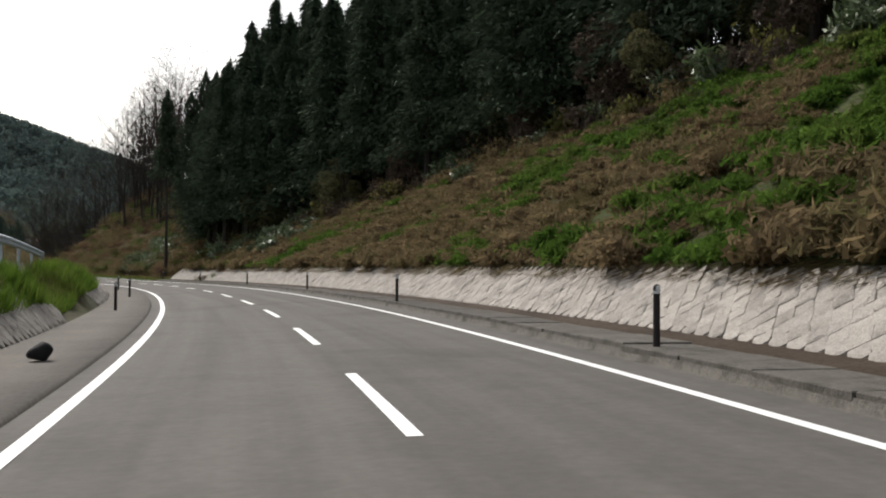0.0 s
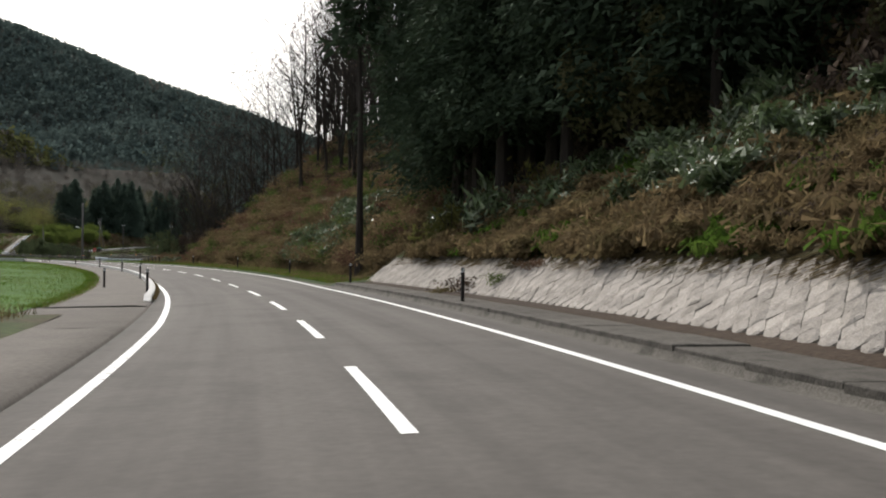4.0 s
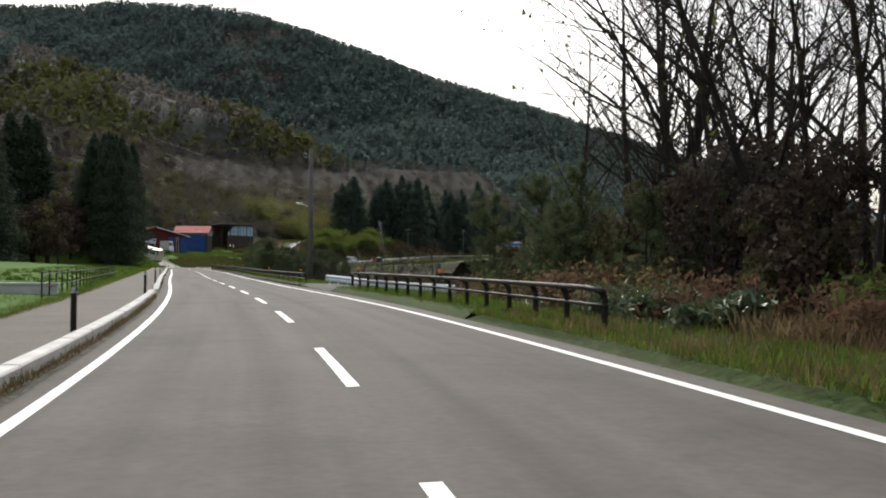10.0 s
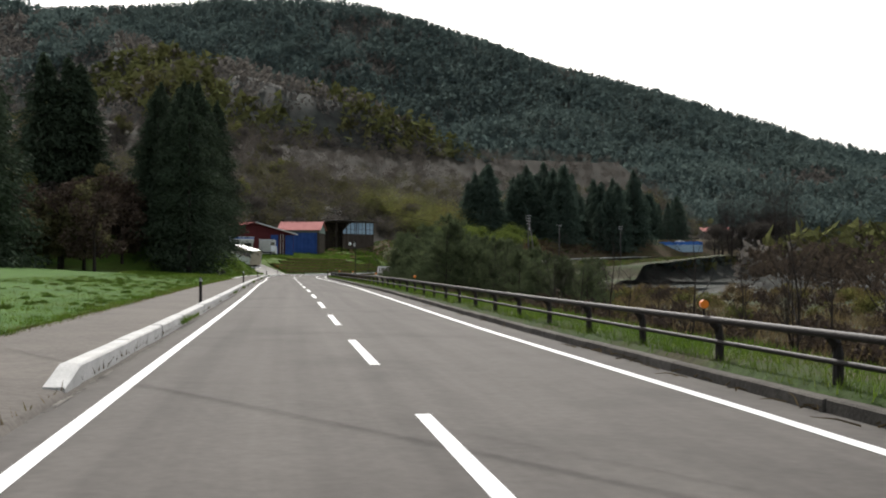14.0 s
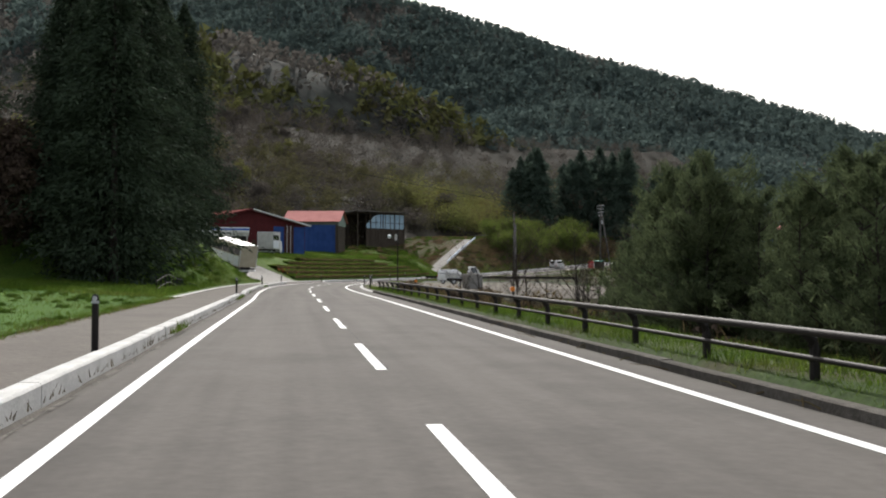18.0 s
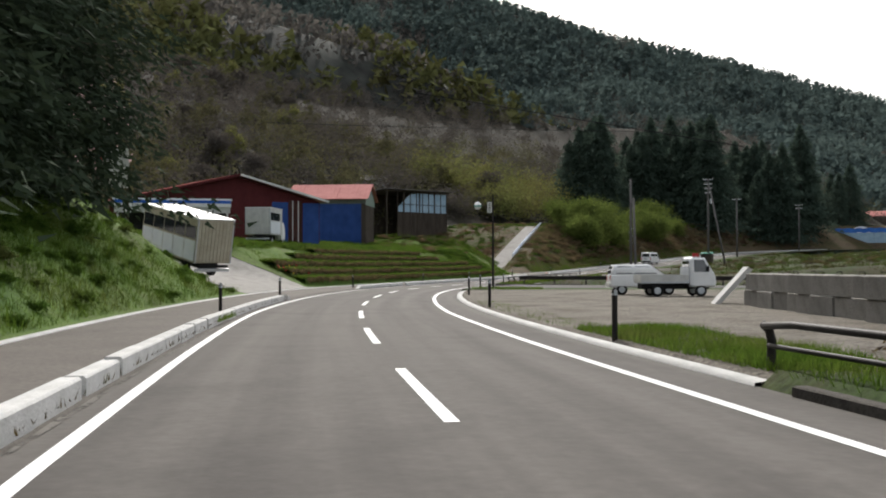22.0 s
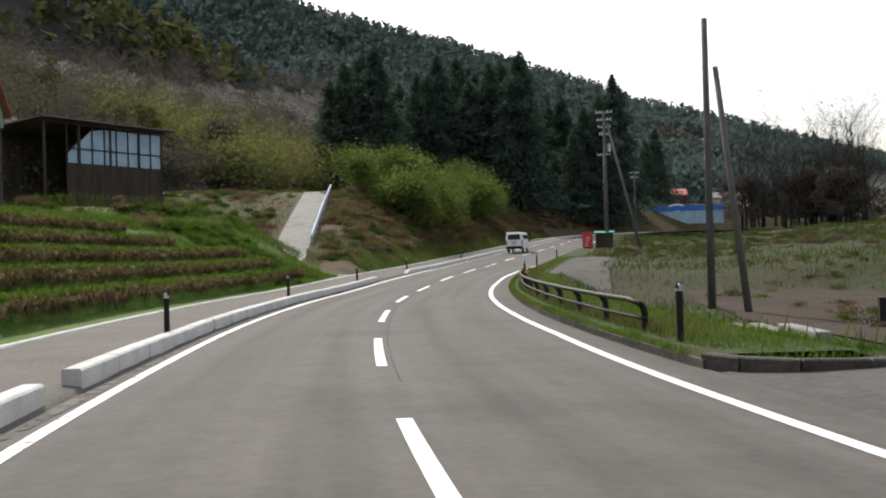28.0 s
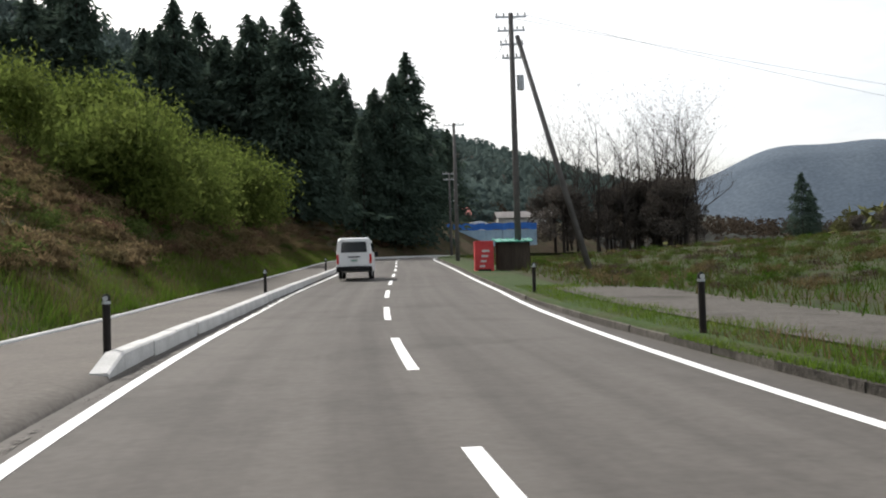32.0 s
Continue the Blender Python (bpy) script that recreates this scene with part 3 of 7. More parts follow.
land("bank_left", -30, 97, [-5.5, -6.6, -6.9] + FINE_L[1:], SLOPE_GRASS, "low bank with dry and green grass", "bank")
land("meadow", 97, 355, [-6.8] + FINE_L[1:22], FIELD, "bright green meadow of young grass", "meadow", rough=0.05)
land("green_bank", 355, 412, FINE_L[:18], BANK, "steep bright green grass bank", "bank")
land("yard", 412, 430, FINE_L[:18], CONCRETE, "pale concrete yard rising to the sheds", "yard", rough=0.02)
land("terrace_slope", 430, 496, FINE_L[:18], BANK, "grassy slope rising to the sheds", "slope")
land("embankment", 496, 690, FINE_L[:18], BRUSHY, "grassy brushy embankment beside the footpath", "embankment")
land("wooded_hill", 355, 690, FINE_L[17:], SHADED_FLOOR, "leaf-littered ground of the wooded hill, darkened as tree shade", "hill", rough=0.4)

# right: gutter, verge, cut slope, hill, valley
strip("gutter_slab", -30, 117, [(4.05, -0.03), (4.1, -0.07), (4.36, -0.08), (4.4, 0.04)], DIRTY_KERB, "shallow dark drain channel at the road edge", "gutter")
strip("dirt_strip", -30, 117, [(5.5, 0.02), (5.75, 0.09), (6.1, 0.10), (6.4, 0.14)], SOIL, "dirt and dead leaves at the foot of the stone wall", "verge")
strip("verge", 117, 200, [(4.05, -0.06), (4.4, 0.06), (6.1, 0.14)], GRASS, "grassy verge with dry stalks", "verge")
strip("verge", 200, 371, [(4.05, -0.06), (4.3, 0.16), (6.1, 0.10)], GRASS, "grassy verge under the guard fence", "verge")
strip("field_entry", 223.6, 234, [(3.95, -0.05), (4.3, 0.175), (5.9, 0.175)], ASPHALT, "short worn asphalt entry to the field", "road")
strip("lot_apron", 371, 422, [(4.25, -0.02), (4.34, 0.06), (4.6, 0.085), (6.02, 0.101)], GRAVEL, "concrete-edged gravel lot beside the road", "lot")
strip("lot_edging", 371, 428, [(4.0, -0.06), (4.02, 0.012), (4.22, 0.04), (4.28, 0.01)], KERB, "pale flush concrete edging of the lot", "edging", 1.0)
strip("side_road", 429, 446, [(3.9, -0.07), (4.02, -0.026), (6.0, 0.102)], ASPHALT, "grey asphalt mouth of a side road", "road")
strip("verge", 446.5, 490, [(4.0, -0.06), (4.05, 0.14), (4.3, 0.15), (6.1, 0.14)], GRASS, "grassy verge behind a low kerb", "verge")
strip("verge", 490, 690, [(4.0, -0.06), (4.05, 0.13), (4.3, 0.14), (6.1, 0.10)], GRASS, "grassy verge behind a low kerb", "verge")
land("cut_slope", -30, 119, [7.55, 7.9, 8.4] + FINE_R[6:], SLOPE_GRASS, "mown cut slope of green and dry grass", "slope", rough=0.14)
land("hillside", 117, 222, FINE_R, BRUSHY, "steep hillside of dry brown brush", "hillside", rough=0.25)
land("valley_field", 222, 373, FINE_R[:22], FALLOW, "low fallow field with dry weeds", "field", rough=0.15)
land("gravel_lot", 373, 422, FINE_R[:16], GRAVEL, "bare gravel parking lot", "lot", rough=0.01)
land("valley_field", 373, 446, FINE_R[15:22], FALLOW, "low fallow field behind the gravel lot", "field")
land("side_road", 429, 446, FINE_R[:16], ASPHALT, "grey asphalt side road", "road", rough=0.0)
strip("grass_island", 422, 429, [(3.95, -0.06), (4.05, 0.12), (6.1, 0.14)], GRASS, "small grass island behind a pale kerb", "verge")
land("grass_island", 422, 429, FINE_R[:16], GRASS, "small grass island beside the lot", "verge", rough=0.02)
land("fallow_field", 446, 590, FINE_R[:22], FALLOW, "fallow field of dry and green grass", "field", rough=0.12)
land("tilled_field", 452, 488, [12.5, 13, 14, 16, 18, 20, 22, 24, 27, 30, 34, 38, 44], SOIL, "brown tilled soil of a small field", "field", rough=0.12, lift=0.05)
land("pull_off", 489.5, 518, [5.3, 5.6, 6.0, 6.5, 7.0, 8.3, 9], material("dark_gravel", [(0.048, 0.043, 0.036), (0.088, 0.081, 0.071), (0.062, 0.056, 0.048)], 0.5, 0.95, 0.6, fine=0.35), "grey gravel pull-off beside the verge", "lot", rough=0.04, lift=0.03)

# far land: valley floor, front hills, the wooded mountain and a distant range
gx, gy = np.meshgrid(np.arange(-1900, 1300, 14.0), np.arange(-260, 2300, 14.0), indexing="ij")


def gauss(x, y, cx, cy, rx, ry, turn=0.0):
    c, s_ = math.cos(radians(turn)), math.sin(radians(turn))
    u, v = (x - cx) * c + (y - cy) * s_, -(x - cx) * s_ + (y - cy) * c
    return np.exp(-(u / rx) ** 2 - (v / ry) ** 2)


def ridge(x, y, pts, wide, steep):
    """A hill along a broken line of (x, y, crest height): its slopes fall away on both sides."""
    out = np.zeros(np.shape(x))
    for (x0, y0, z0), (x1, y1, z1) in zip(pts, pts[1:]):
        dx, dy = x1 - x0, y1 - y0
        t = np.clip(((x - x0) * dx + (y - y0) * dy) / (dx * dx + dy * dy), 0, 1)
        d = np.hypot(x - x0 - t * dx, y - y0 - t * dy)
        out = np.maximum(out, (z0 + (z1 - z0) * t) * np.exp(-(d / wide) ** steep))
    return out


def far_height(x, y):
    crest = np.interp(x, [-1900, -1500, -1250, -1100, -992, -899, -788, -722, -638, -566, -519, -460, -404, -366, -325, -287, -254, -222, -190, -120, 0, 200, 1300],
                      [346, 336, 318, 301, 288, 283, 268, 255, 225, 197, 176, 156, 137, 122, 108, 92, 83, 73, 63, 42, 14, 0, 0])
    foot = np.interp(x, [-1500, -700, -300, -100, 200], [520, 560, 600, 700, 760])
    t = np.clip((y - foot) / (1000 - foot), 0, 1)
    up = t ** 1.15
    back = 1 - 0.35 * smooth(y, 1010, 1500)
    body = crest * up * back
    z = np.maximum(body, ridge(x, y, [(-1000, 700, 215), (-700, 640, 158), (-560, 590, 112), (-470, 565, 88), (-418, 556, 68), (-385, 560, 46), (-335, 566, 20)], 135, 1.5))
    z = z + 60 * gauss(x, y, -900, 380, 300, 220) + 22 * gauss(x, y, -370, 590, 110, 70, -20) + 15 * gauss(x, y, -150, 640, 150, 120)
    calm = 1 - smooth(t, 0.72, 0.95)
    z = z + calm * (wobble(x, y, 60, 2) * (2 + 0.05 * z) + wobble(x, y, 190, 5) * 0.07 * z)
    return z - 6.0


def settled(x, y):
    """The far land, kept low beside the road; also the distance from the road."""
    d = np.full(np.shape(x), 1e9)
    for q in range(0, len(STEP), 6):
        d = np.minimum(d, (x - LINE[q, 0]) ** 2 + (y - LINE[q, 1]) ** 2)
    d = np.sqrt(d)
    low = -7 + np.maximum(d - 66, 0) * 0.42 + 0.008 * np.maximum(d - 88, 0) ** 2
    return np.minimum(far_height(x, y), low), d


gz = settled(gx, gy)[0]
gi = np.arange(gx.size).reshape(gx.shape)
gf = np.stack([gi[:-1, :-1], gi[1:, :-1], gi[1:, 1:], gi[:-1, 1:]], -1).reshape(-1, 4)
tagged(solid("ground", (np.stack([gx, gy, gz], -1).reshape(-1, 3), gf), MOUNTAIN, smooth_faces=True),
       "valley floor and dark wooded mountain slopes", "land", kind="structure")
a_ = np.radians(np.arange(0, 361, 2.0))
ring = np.stack([np.stack([-np.sin(a_) * r, np.cos(a_) * r, np.full_like(a_, z)], -1) for r, z in ((1200, -14), (2200, -16), (4700, -20))], 0)
ri = np.arange(ring.shape[0] * ring.shape[1]).reshape(ring.shape[:2])
tagged(solid("plain", (ring.reshape(-1, 3), np.stack([ri[:-1, :-1], ri[:-1, 1:], ri[1:, 1:], ri[1:, :-1]], -1).reshape(-1, 4)), FALLOW),
       "flat land reaching to the horizon", "land", kind="structure")
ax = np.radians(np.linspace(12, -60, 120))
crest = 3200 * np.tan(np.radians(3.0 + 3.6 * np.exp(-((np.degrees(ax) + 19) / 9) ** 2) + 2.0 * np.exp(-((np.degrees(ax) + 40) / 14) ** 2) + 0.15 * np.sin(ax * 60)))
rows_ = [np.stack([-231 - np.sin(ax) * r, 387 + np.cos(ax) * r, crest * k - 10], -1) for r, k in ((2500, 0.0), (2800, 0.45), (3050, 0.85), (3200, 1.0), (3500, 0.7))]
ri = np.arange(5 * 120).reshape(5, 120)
tagged(solid("backdrop", (np.concatenate(rows_), np.stack([ri[:-1, :-1], ri[:-1, 1:], ri[1:, 1:], ri[1:, :-1]], -1).reshape(-1, 4)), HAZY_HILL, smooth_faces=True),
       "distant mountain range painted haze blue", "mountain", kind="structure")

# ---- trees and plants ----


def leaves(centres, size, rng, droop=0.0, long=1.0):
    """Small pointed leaves of random turn at the centres; returns verts and faces."""
    n = len(centres)
    a = rng.normal(size=(n, 3))
    a[:, 2] -= droop
    a /= np.linalg.norm(a, axis=1)[:, None]
    b = np.cross(a, rng.normal(size=(n, 3)))
    b /= np.linalg.norm(b, axis=1)[:, None]
    sz = size * rng.uniform(0.6, 1.4, (n, 1))
    a, b = a * sz * long, b * sz * 0.5
    v = np.stack([centres - a * 0.7 + b, centres - a * 0.7 - b, centres + a], 1).reshape(-1, 3)
    return v, np.arange(3 * n).reshape(-1, 3)


def sprays(centres, ways, size, rng, thin=0.42):
    """Narrow leaves that point along the given ways."""
    n = len(centres)
    a = ways / np.linalg.norm(ways, axis=1)[:, None]
    b = np.cross(a, rng.normal(size=(n, 3)))
    b /= np.linalg.norm(b, axis=1)[:, None]
    sz = size * rng.uniform(0.6, 1.4, (n, 1))
    v = np.stack([centres - a * sz * 0.9 + b * sz * thin, centres - a * sz * 0.9 - b * sz * thin, centres + a * sz * 1.3], 1).reshape(-1, 3)
    return v, np.arange(3 * n).reshape(-1, 3)


def trunk_shape(h, r, lean=0.0, n=7, top=0.25):
    rng = random.Random(int(h * 100))
    pts, rad = [], []
    for i in range(6):
        t = i / 5
        pts.append((lean * t * t * h + rng.uniform(-.03, .03) * h * 0.3 * t, rng.uniform(-.03, .03) * h * 0.3 * t, h * t - 0.4 * (i == 0)))
        rad.append(r * (1 - (1 - top) * t) * (1.35 if i == 0 else 1))
    return Shape().tube(pts, rad, n)


def conifer(name, h, r, seed, mat, label, base=0.12, count=2600, size=0.42, girth=None, droop=-0.55):
    """Dense conifer: whorls of drooping sprays."""
    rng = np.random.default_rng(seed)
    ob = empty(name, pose(0, 0, 0), label, "tree")
    part("trunk", trunk_shape(h * 0.96, girth or h * 0.010 + 0.06, 0, 7, 0.2), BARK, ob)
    t = rng.beta(1.1, 1.35, count)
    z = h * (base + (1.0 - base) * t)
    lobes = 1 + 0.28 * np.sin(z * 2.3 + seed) + 0.22 * rng.normal(size=count)
    rad = r * np.clip((1 - t) ** 0.62, 0.04, 1) * np.clip(lobes, 0.25, 1.6)
    ang = rng.uniform(0, 6.283, count) + 0.5 * np.sin(z * 1.7)
    side = 1 + 0.25 * np.sin(ang * 3 + z * 0.9 + seed)
    rr = rad * side * np.sqrt(rng.uniform(0.25, 1, count))
    c = np.stack([rr * np.cos(ang), rr * np.sin(ang), z - 0.25 * rr + rng.normal(size=count) * 0.2], 1)
    out = np.stack([np.cos(ang), np.sin(ang), np.full(count, droop)], 1) + 0.45 * rng.normal(size=(count, 3))
    part("crown", sprays(c, out, size, rng), mat, ob)
    return ob


def pine(name, h, r, seed, label):
    """Young pine: uneven whorls of upturned branches set with tufts of fine needles."""
    rng = np.random.default_rng(seed)
    ob = empty(name, pose(0, 0, 0), label, "tree")
    limbs, c, w = trunk_shape(h * 0.95, 0.05, 0.02, 6, 0.2), [], []
    for k in range(40):
        q = rng.uniform(0.05, 0.98)
        a, n = rng.uniform(0, 6.283), r * (1.02 - q) ** 0.55 * rng.uniform(0.5, 1.25)
        d = np.array([math.cos(a), math.sin(a), 0.25 + 0.5 * q])
        p0 = np.array([0, 0, h * q])
        limbs.tube([tuple(p0), tuple(p0 + d * n * 0.5), tuple(p0 + d * n + (0, 0, 0.18 * n))], [0.018, 0.012, 0.005], 4, False)
        for j in range(7):
            f = 0.25 + 0.75 * (j + rng.uniform(0, 1)) / 7
            side = rng.normal(size=3) * 0.13 * n
            tip = p0 + d * n * f + np.array([0, 0, 0.18 * n * f * f]) + side
            c.append(np.repeat(tip[None], 24, 0) + rng.normal(size=(24, 3)) * 0.06)
            w.append(rng.normal(size=(24, 3)) * 0.8 + d * 0.7 + np.array([0, 0, 0.5]))
    part("trunk", limbs, BARK, ob)
    part("crown", sprays(np.concatenate(c), np.concatenate(w), 0.085, rng, 0.16), PINE, ob)
    return ob


def branches(shape, rng, p, d, length, r, depth, tips, n=5):
    pts, rad = [p.copy()], [r]
    steps = 4
    for i in range(steps):
        d = (d + Vector((rng.uniform(-.22, .22), rng.uniform(-.22, .22), rng.uniform(-.06, .16)))).normalized()
        p = p + d * length / steps
        pts.append(p.copy())
        rad.append(r * (1 - 0.6 * (i + 1) / steps))
        if depth and i >= 1:
            for _ in range(rng.choice((1, 2) if depth > 1 else (1, 1, 2))):
                side = Vector((rng.uniform(-1, 1), rng.uniform(-1, 1), rng.uniform(-.1, .7))).normalized()
                branches(shape, rng, p, (d * 0.55 + side * 0.75).normalized(), length * rng.uniform(0.42, 0.62), rad[-1] * 0.62, depth - 1, tips, max(3, n - 1))
    shape.tube(pts, rad, n, False)
    tips.append(p)


def bare_tree(name, h, seed, label, leaf=None, leaf_n=0, twig=BARK, depth=3, leaf_size=0.12):
    rng = random.Random(seed)
    ob = empty(name, pose(0, 0, 0), label, "tree")
    main, limbs, tips = Shape(), Shape(), []
    p, d, r, pts, rad = Vector((0, 0, -0.4)), Vector((0, 0, 1)), h * 0.008 + 0.025, [Vector((0, 0, -0.4))], [h * 0.012 + 0.03]
    for i in range(7):
        d = (d + Vector((rng.uniform(-.12, .12), rng.uniform(-.12, .12), 0.1))).normalized()
        p = p + d * h / 7.5
        pts.append(p.copy())
        rad.append(r * (1 - 0.8 * (i + 1) / 7))
        if i >= 1:
            for _ in range(2 if i < 6 else 3):
                a = rng.uniform(0, 6.283)
                branches(limbs, rng, p, Vector((math.cos(a) * 0.8, math.sin(a) * 0.8, 0.75)).normalized(), h * rng.uniform(0.22, 0.40), rad[-1] * 0.6, depth - 1, tips, 4)
    main.tube(pts, rad, 7)
    part("trunk", main, BARK, ob)
    part("branch", limbs, twig, ob)
    if leaf is not None:
        g = np.random.default_rng(seed)
        t = np.array([tuple(q) for q in tips])
        c = t[g.integers(0, len(t), leaf_n)] + g.normal(size=(leaf_n, 3)) * h * 0.018
        part("crown", leaves(c, leaf_size, g), leaf, ob)
    return ob


def leafy_tree(name, h, w, seed, mat, label, count=3200, size=0.19, low=0.15):
    """Broad crown made of uneven clumps."""
    rng = np.random.default_rng(seed)
    ob = empty(name, pose(0, 0, 0), label, "tree")
    stem = Shape()
    stem.tube([(0, 0, -0.4), (0.1, 0, h * 0.35), (0, 0.1, h * 0.75)], [h * 0.025, h * 0.018, h * 0.006], 6)
    for k in range(6):
        a = k * 1.05 + seed
        stem.tube([(0.08, 0, h * (0.2 + 0.07 * k)), (w * 0.3 * math.cos(a), w * 0.3 * math.sin(a), h * (0.42 + 0.08 * k))], [h * 0.011, h * 0.003], 4, False)
    part("trunk", stem, BARK, ob)
    k = 16
    ang, t = rng.uniform(0, 6.283, k), rng.uniform(low + 0.1, 0.92, k)
    rr = w * 0.5 * np.sqrt(rng.uniform(0.05, 0.8, k)) * np.sin(np.clip(t, .15, .95) * 3.0) ** 0.5
    cc = np.stack([rr * np.cos(ang), rr * np.sin(ang), t * h], 1)
    cr = rng.uniform(0.14, 0.26, k) * w
    pick = rng.integers(0, k, count)
    v = rng.normal(size=(count, 3))
    v /= np.linalg.norm(v, axis=1)[:, None]
    c = cc[pick] + v * cr[pick, None] * (rng.uniform(0.35, 1, count) ** 0.5)[:, None] * np.array([1, 1, 0.85])
    c[:, 2] = np.maximum(c[:, 2], 0.1)
    part("crown", leaves(c, size, rng), mat, ob)
    return ob


def bush(name, h, w, seed, mat, label, count=700, size=0.12, droop=-0.6, twigs=True, long=1.2):
    rng = np.random.default_rng(seed)
    ob = empty(name, pose(0, 0, 0), label, "bush")
    if twigs:
        st = Shape()
        for k in range(9):
            a, q = rng.uniform(0, 6.283), rng.uniform(0.1, 0.45)
            st.tube([(0, 0, -0.1), (w * q * 0.5 * math.cos(a), w * q * 0.5 * math.sin(a), h * 0.5), (w * q * math.cos(a), w * q * math.sin(a), h * rng.uniform(0.7, 1.05))], [0.025, 0.016, 0.006], 4, False)
        part("stem", st, BARK, ob)
    k = 9
    cc = np.stack([rng.normal(size=k) * w * 0.22, rng.normal(size=k) * w * 0.22, h * rng.uniform(0.2, 0.75, k)], 1)
    pick = rng.integers(0, k, count)
    c = cc[pick] + rng.normal(size=(count, 3)) * np.array([w * 0.14, w * 0.14, h * 0.14])
    c[:, 2] = np.abs(c[:, 2]) + 0.03
    part("foliage", leaves(c, size, rng, droop, long), mat, ob)
    return ob


def plant(template, s, l, turn, scale, sink=0.0):
    """A copy of the template on the land at (s, l)."""
    x, y, z = on_road(s, l, float(height(s, l)) - sink)
    ob = copy_thing(template, pose(x, y, z, 0, 0, turn))
    ob.scale = (scale, scale, scale)
    return ob


def plant_xy(template, x, y, z, turn, scale):
    ob = copy_thing(template, pose(x, y, z, 0, 0, turn))
    ob.scale = (scale, scale, scale)
    return ob


def scatter(templates, spots, group, rng, lo=0.8, hi=1.2, sink=0.1):
    for s, l in spots:
        ob = plant(rng.choice(templates), s, l, rng.uniform(0, 360), rng.uniform(lo, hi), sink)
        ob["group"] = group


def stow(templates):
    """Removes the patterns once their copies stand."""
    for ob in templates:
        for o in (*ob.children_recursive, ob):
            bpy.data.objects.remove(o)



def thicket(name, templates, spots, label, rng, lo=0.8, hi=1.2):
    """Many copies of the templates' leaves joined into one sheet of brush for each kind of leaf."""
    for t in templates:
        src = [o for o in t.children if o.name.startswith("foliage")][0].data
        v0 = np.empty(len(src.vertices) * 3, np.float32)
        src.vertices.foreach_get("co", v0)
        v0 = v0.reshape(-1, 3)
        out = []
        for s, l in spots[templates.index(t)::len(templates)]:
            a, k = rng.uniform(0, 6.283), rng.uniform(lo, hi)
            r = np.array([[math.cos(a), -math.sin(a), 0], [math.sin(a), math.cos(a), 0], [0, 0, 1]])
            out.append(v0 @ r.T * k + on_road(s, l, float(height(s, l)) - 0.1))
        v = np.concatenate(out)
        tagged(solid(name, (v, np.arange(len(v)).reshape(-1, 3)), src.materials[0]), label, "brush", kind="stuff")


def lush(s, l):
    """Above 0 where the cut slope is green."""
    return wobble(s, l, 9.0, 5) + 0.5 * wobble(s, l, 3.0, 2) + 0.55 * smooth(l, 10, 16) * (1 - smooth(s, 36, 62)) - 0.25


R = random.Random(11)
far_cedars = [conifer("cedar_tree", 19, 4.6, 203 + k, HAZY_CEDAR, "tall dark cedar behind the embankment", 0.03, 5200, 0.32) for k in range(3)]
hill_bares = [bare_tree("bare_tree", 13.5, 131 + k, "tall leafless dark-trunked tree on the crest", BROWNTWIG, 150, BARK, 3, 0.10) for k in range(3)]
cedars = [conifer("cedar_tree", 19, 3.8, 3 + k, CEDAR, "tall dark green cedar with dense drooping sprays", 0.03, 8000, 0.24) for k in range(3)]
woods = [conifer("cedar_tree", 17, 2.6, 13 + k, CEDAR, "tall dark cedar at the edge of the wood", 0.16, 7000, 0.21) for k in range(3)]
near_woods = [conifer("cedar_tree", 17, 2.6, 16 + k, CEDAR, "tall dark cedar at the edge of the wood", 0.2, 14000, 0.13) for k in range(2)]
near_cedars = [conifer("cedar_tree", 19, 3.7, 6 + k, CEDAR, "tall dark green cedar with dense drooping sprays", 0.03, 18000, 0.16) for k in range(2)]
pines = [pine("young_pine", 4.4, 1.7, 23 + k, "young bushy dark green pine by the guard fence") for k in range(4)]
bares = [bare_tree("bare_tree", 11, 31 + k, "leafless dark-trunked tree on the hillside") for k in range(3)]
fruit = [bare_tree("fruit_tree", 5.2, 231 + k, "small leafless fruit tree with reddish twigs", BROWNTWIG, 500, BARK, 3, 0.05) for k in range(2)]
budding = [bare_tree("budding_tree", 9, 41 + k, "thin tree with first reddish buds", OLIVE, 170, leaf_size=0.07) for k in range(1)]
broad = [leafy_tree("broadleaf_tree", 8, 6, 51 + k, m, t) for k, (m, t) in enumerate(((HILL_OLIVE, "olive brown hillside tree coming into leaf"), (BAMBOO, "pale yellow-green bamboo-like tree"), (HILL_TWIG, "brown leafless thicket tree"), (BROWNTWIG, "dark brown leafless tree with dense twigs")))]
willow = [bush("willow_bush", 4.6, 5.5, 61 + k, SPRING, "large fresh yellow-green willow bush", 5200, 0.12) for k in range(2)]
sasas = [bush("bamboo_grass_clump", 1.1, 1.7, 71 + k, SASA, "clump of glossy pale-edged bamboo grass", 1100, 0.105, 0.2, False, 2.0) for k in range(2)]
drys = [bush("dry_bush", 1.3, 1.7, 81 + k, m, t, 420, 0.10) for k, (m, t) in enumerate(((DRYLEAF, "tangle of dry straw-coloured brush"), (OLIVE, "low olive green shrub"), (BROWNTWIG, "low brown leafless shrub")))]

scrubs = [bush("scrub", 0.8, 2.0, 91 + k, m, "low scrub", 430, 0.07, 0.2) for k, m in enumerate((DRYLEAF, BROWNTWIG, SLOPE_BLADE))]
hill_scrubs = [bush("scrub", 0.9, 2.0, 95 + k, m, "low scrub", 620, 0.06, 0.2) for k, m in enumerate((HILLDRY, REDTWIG, HILLDRY, YOUNG))]
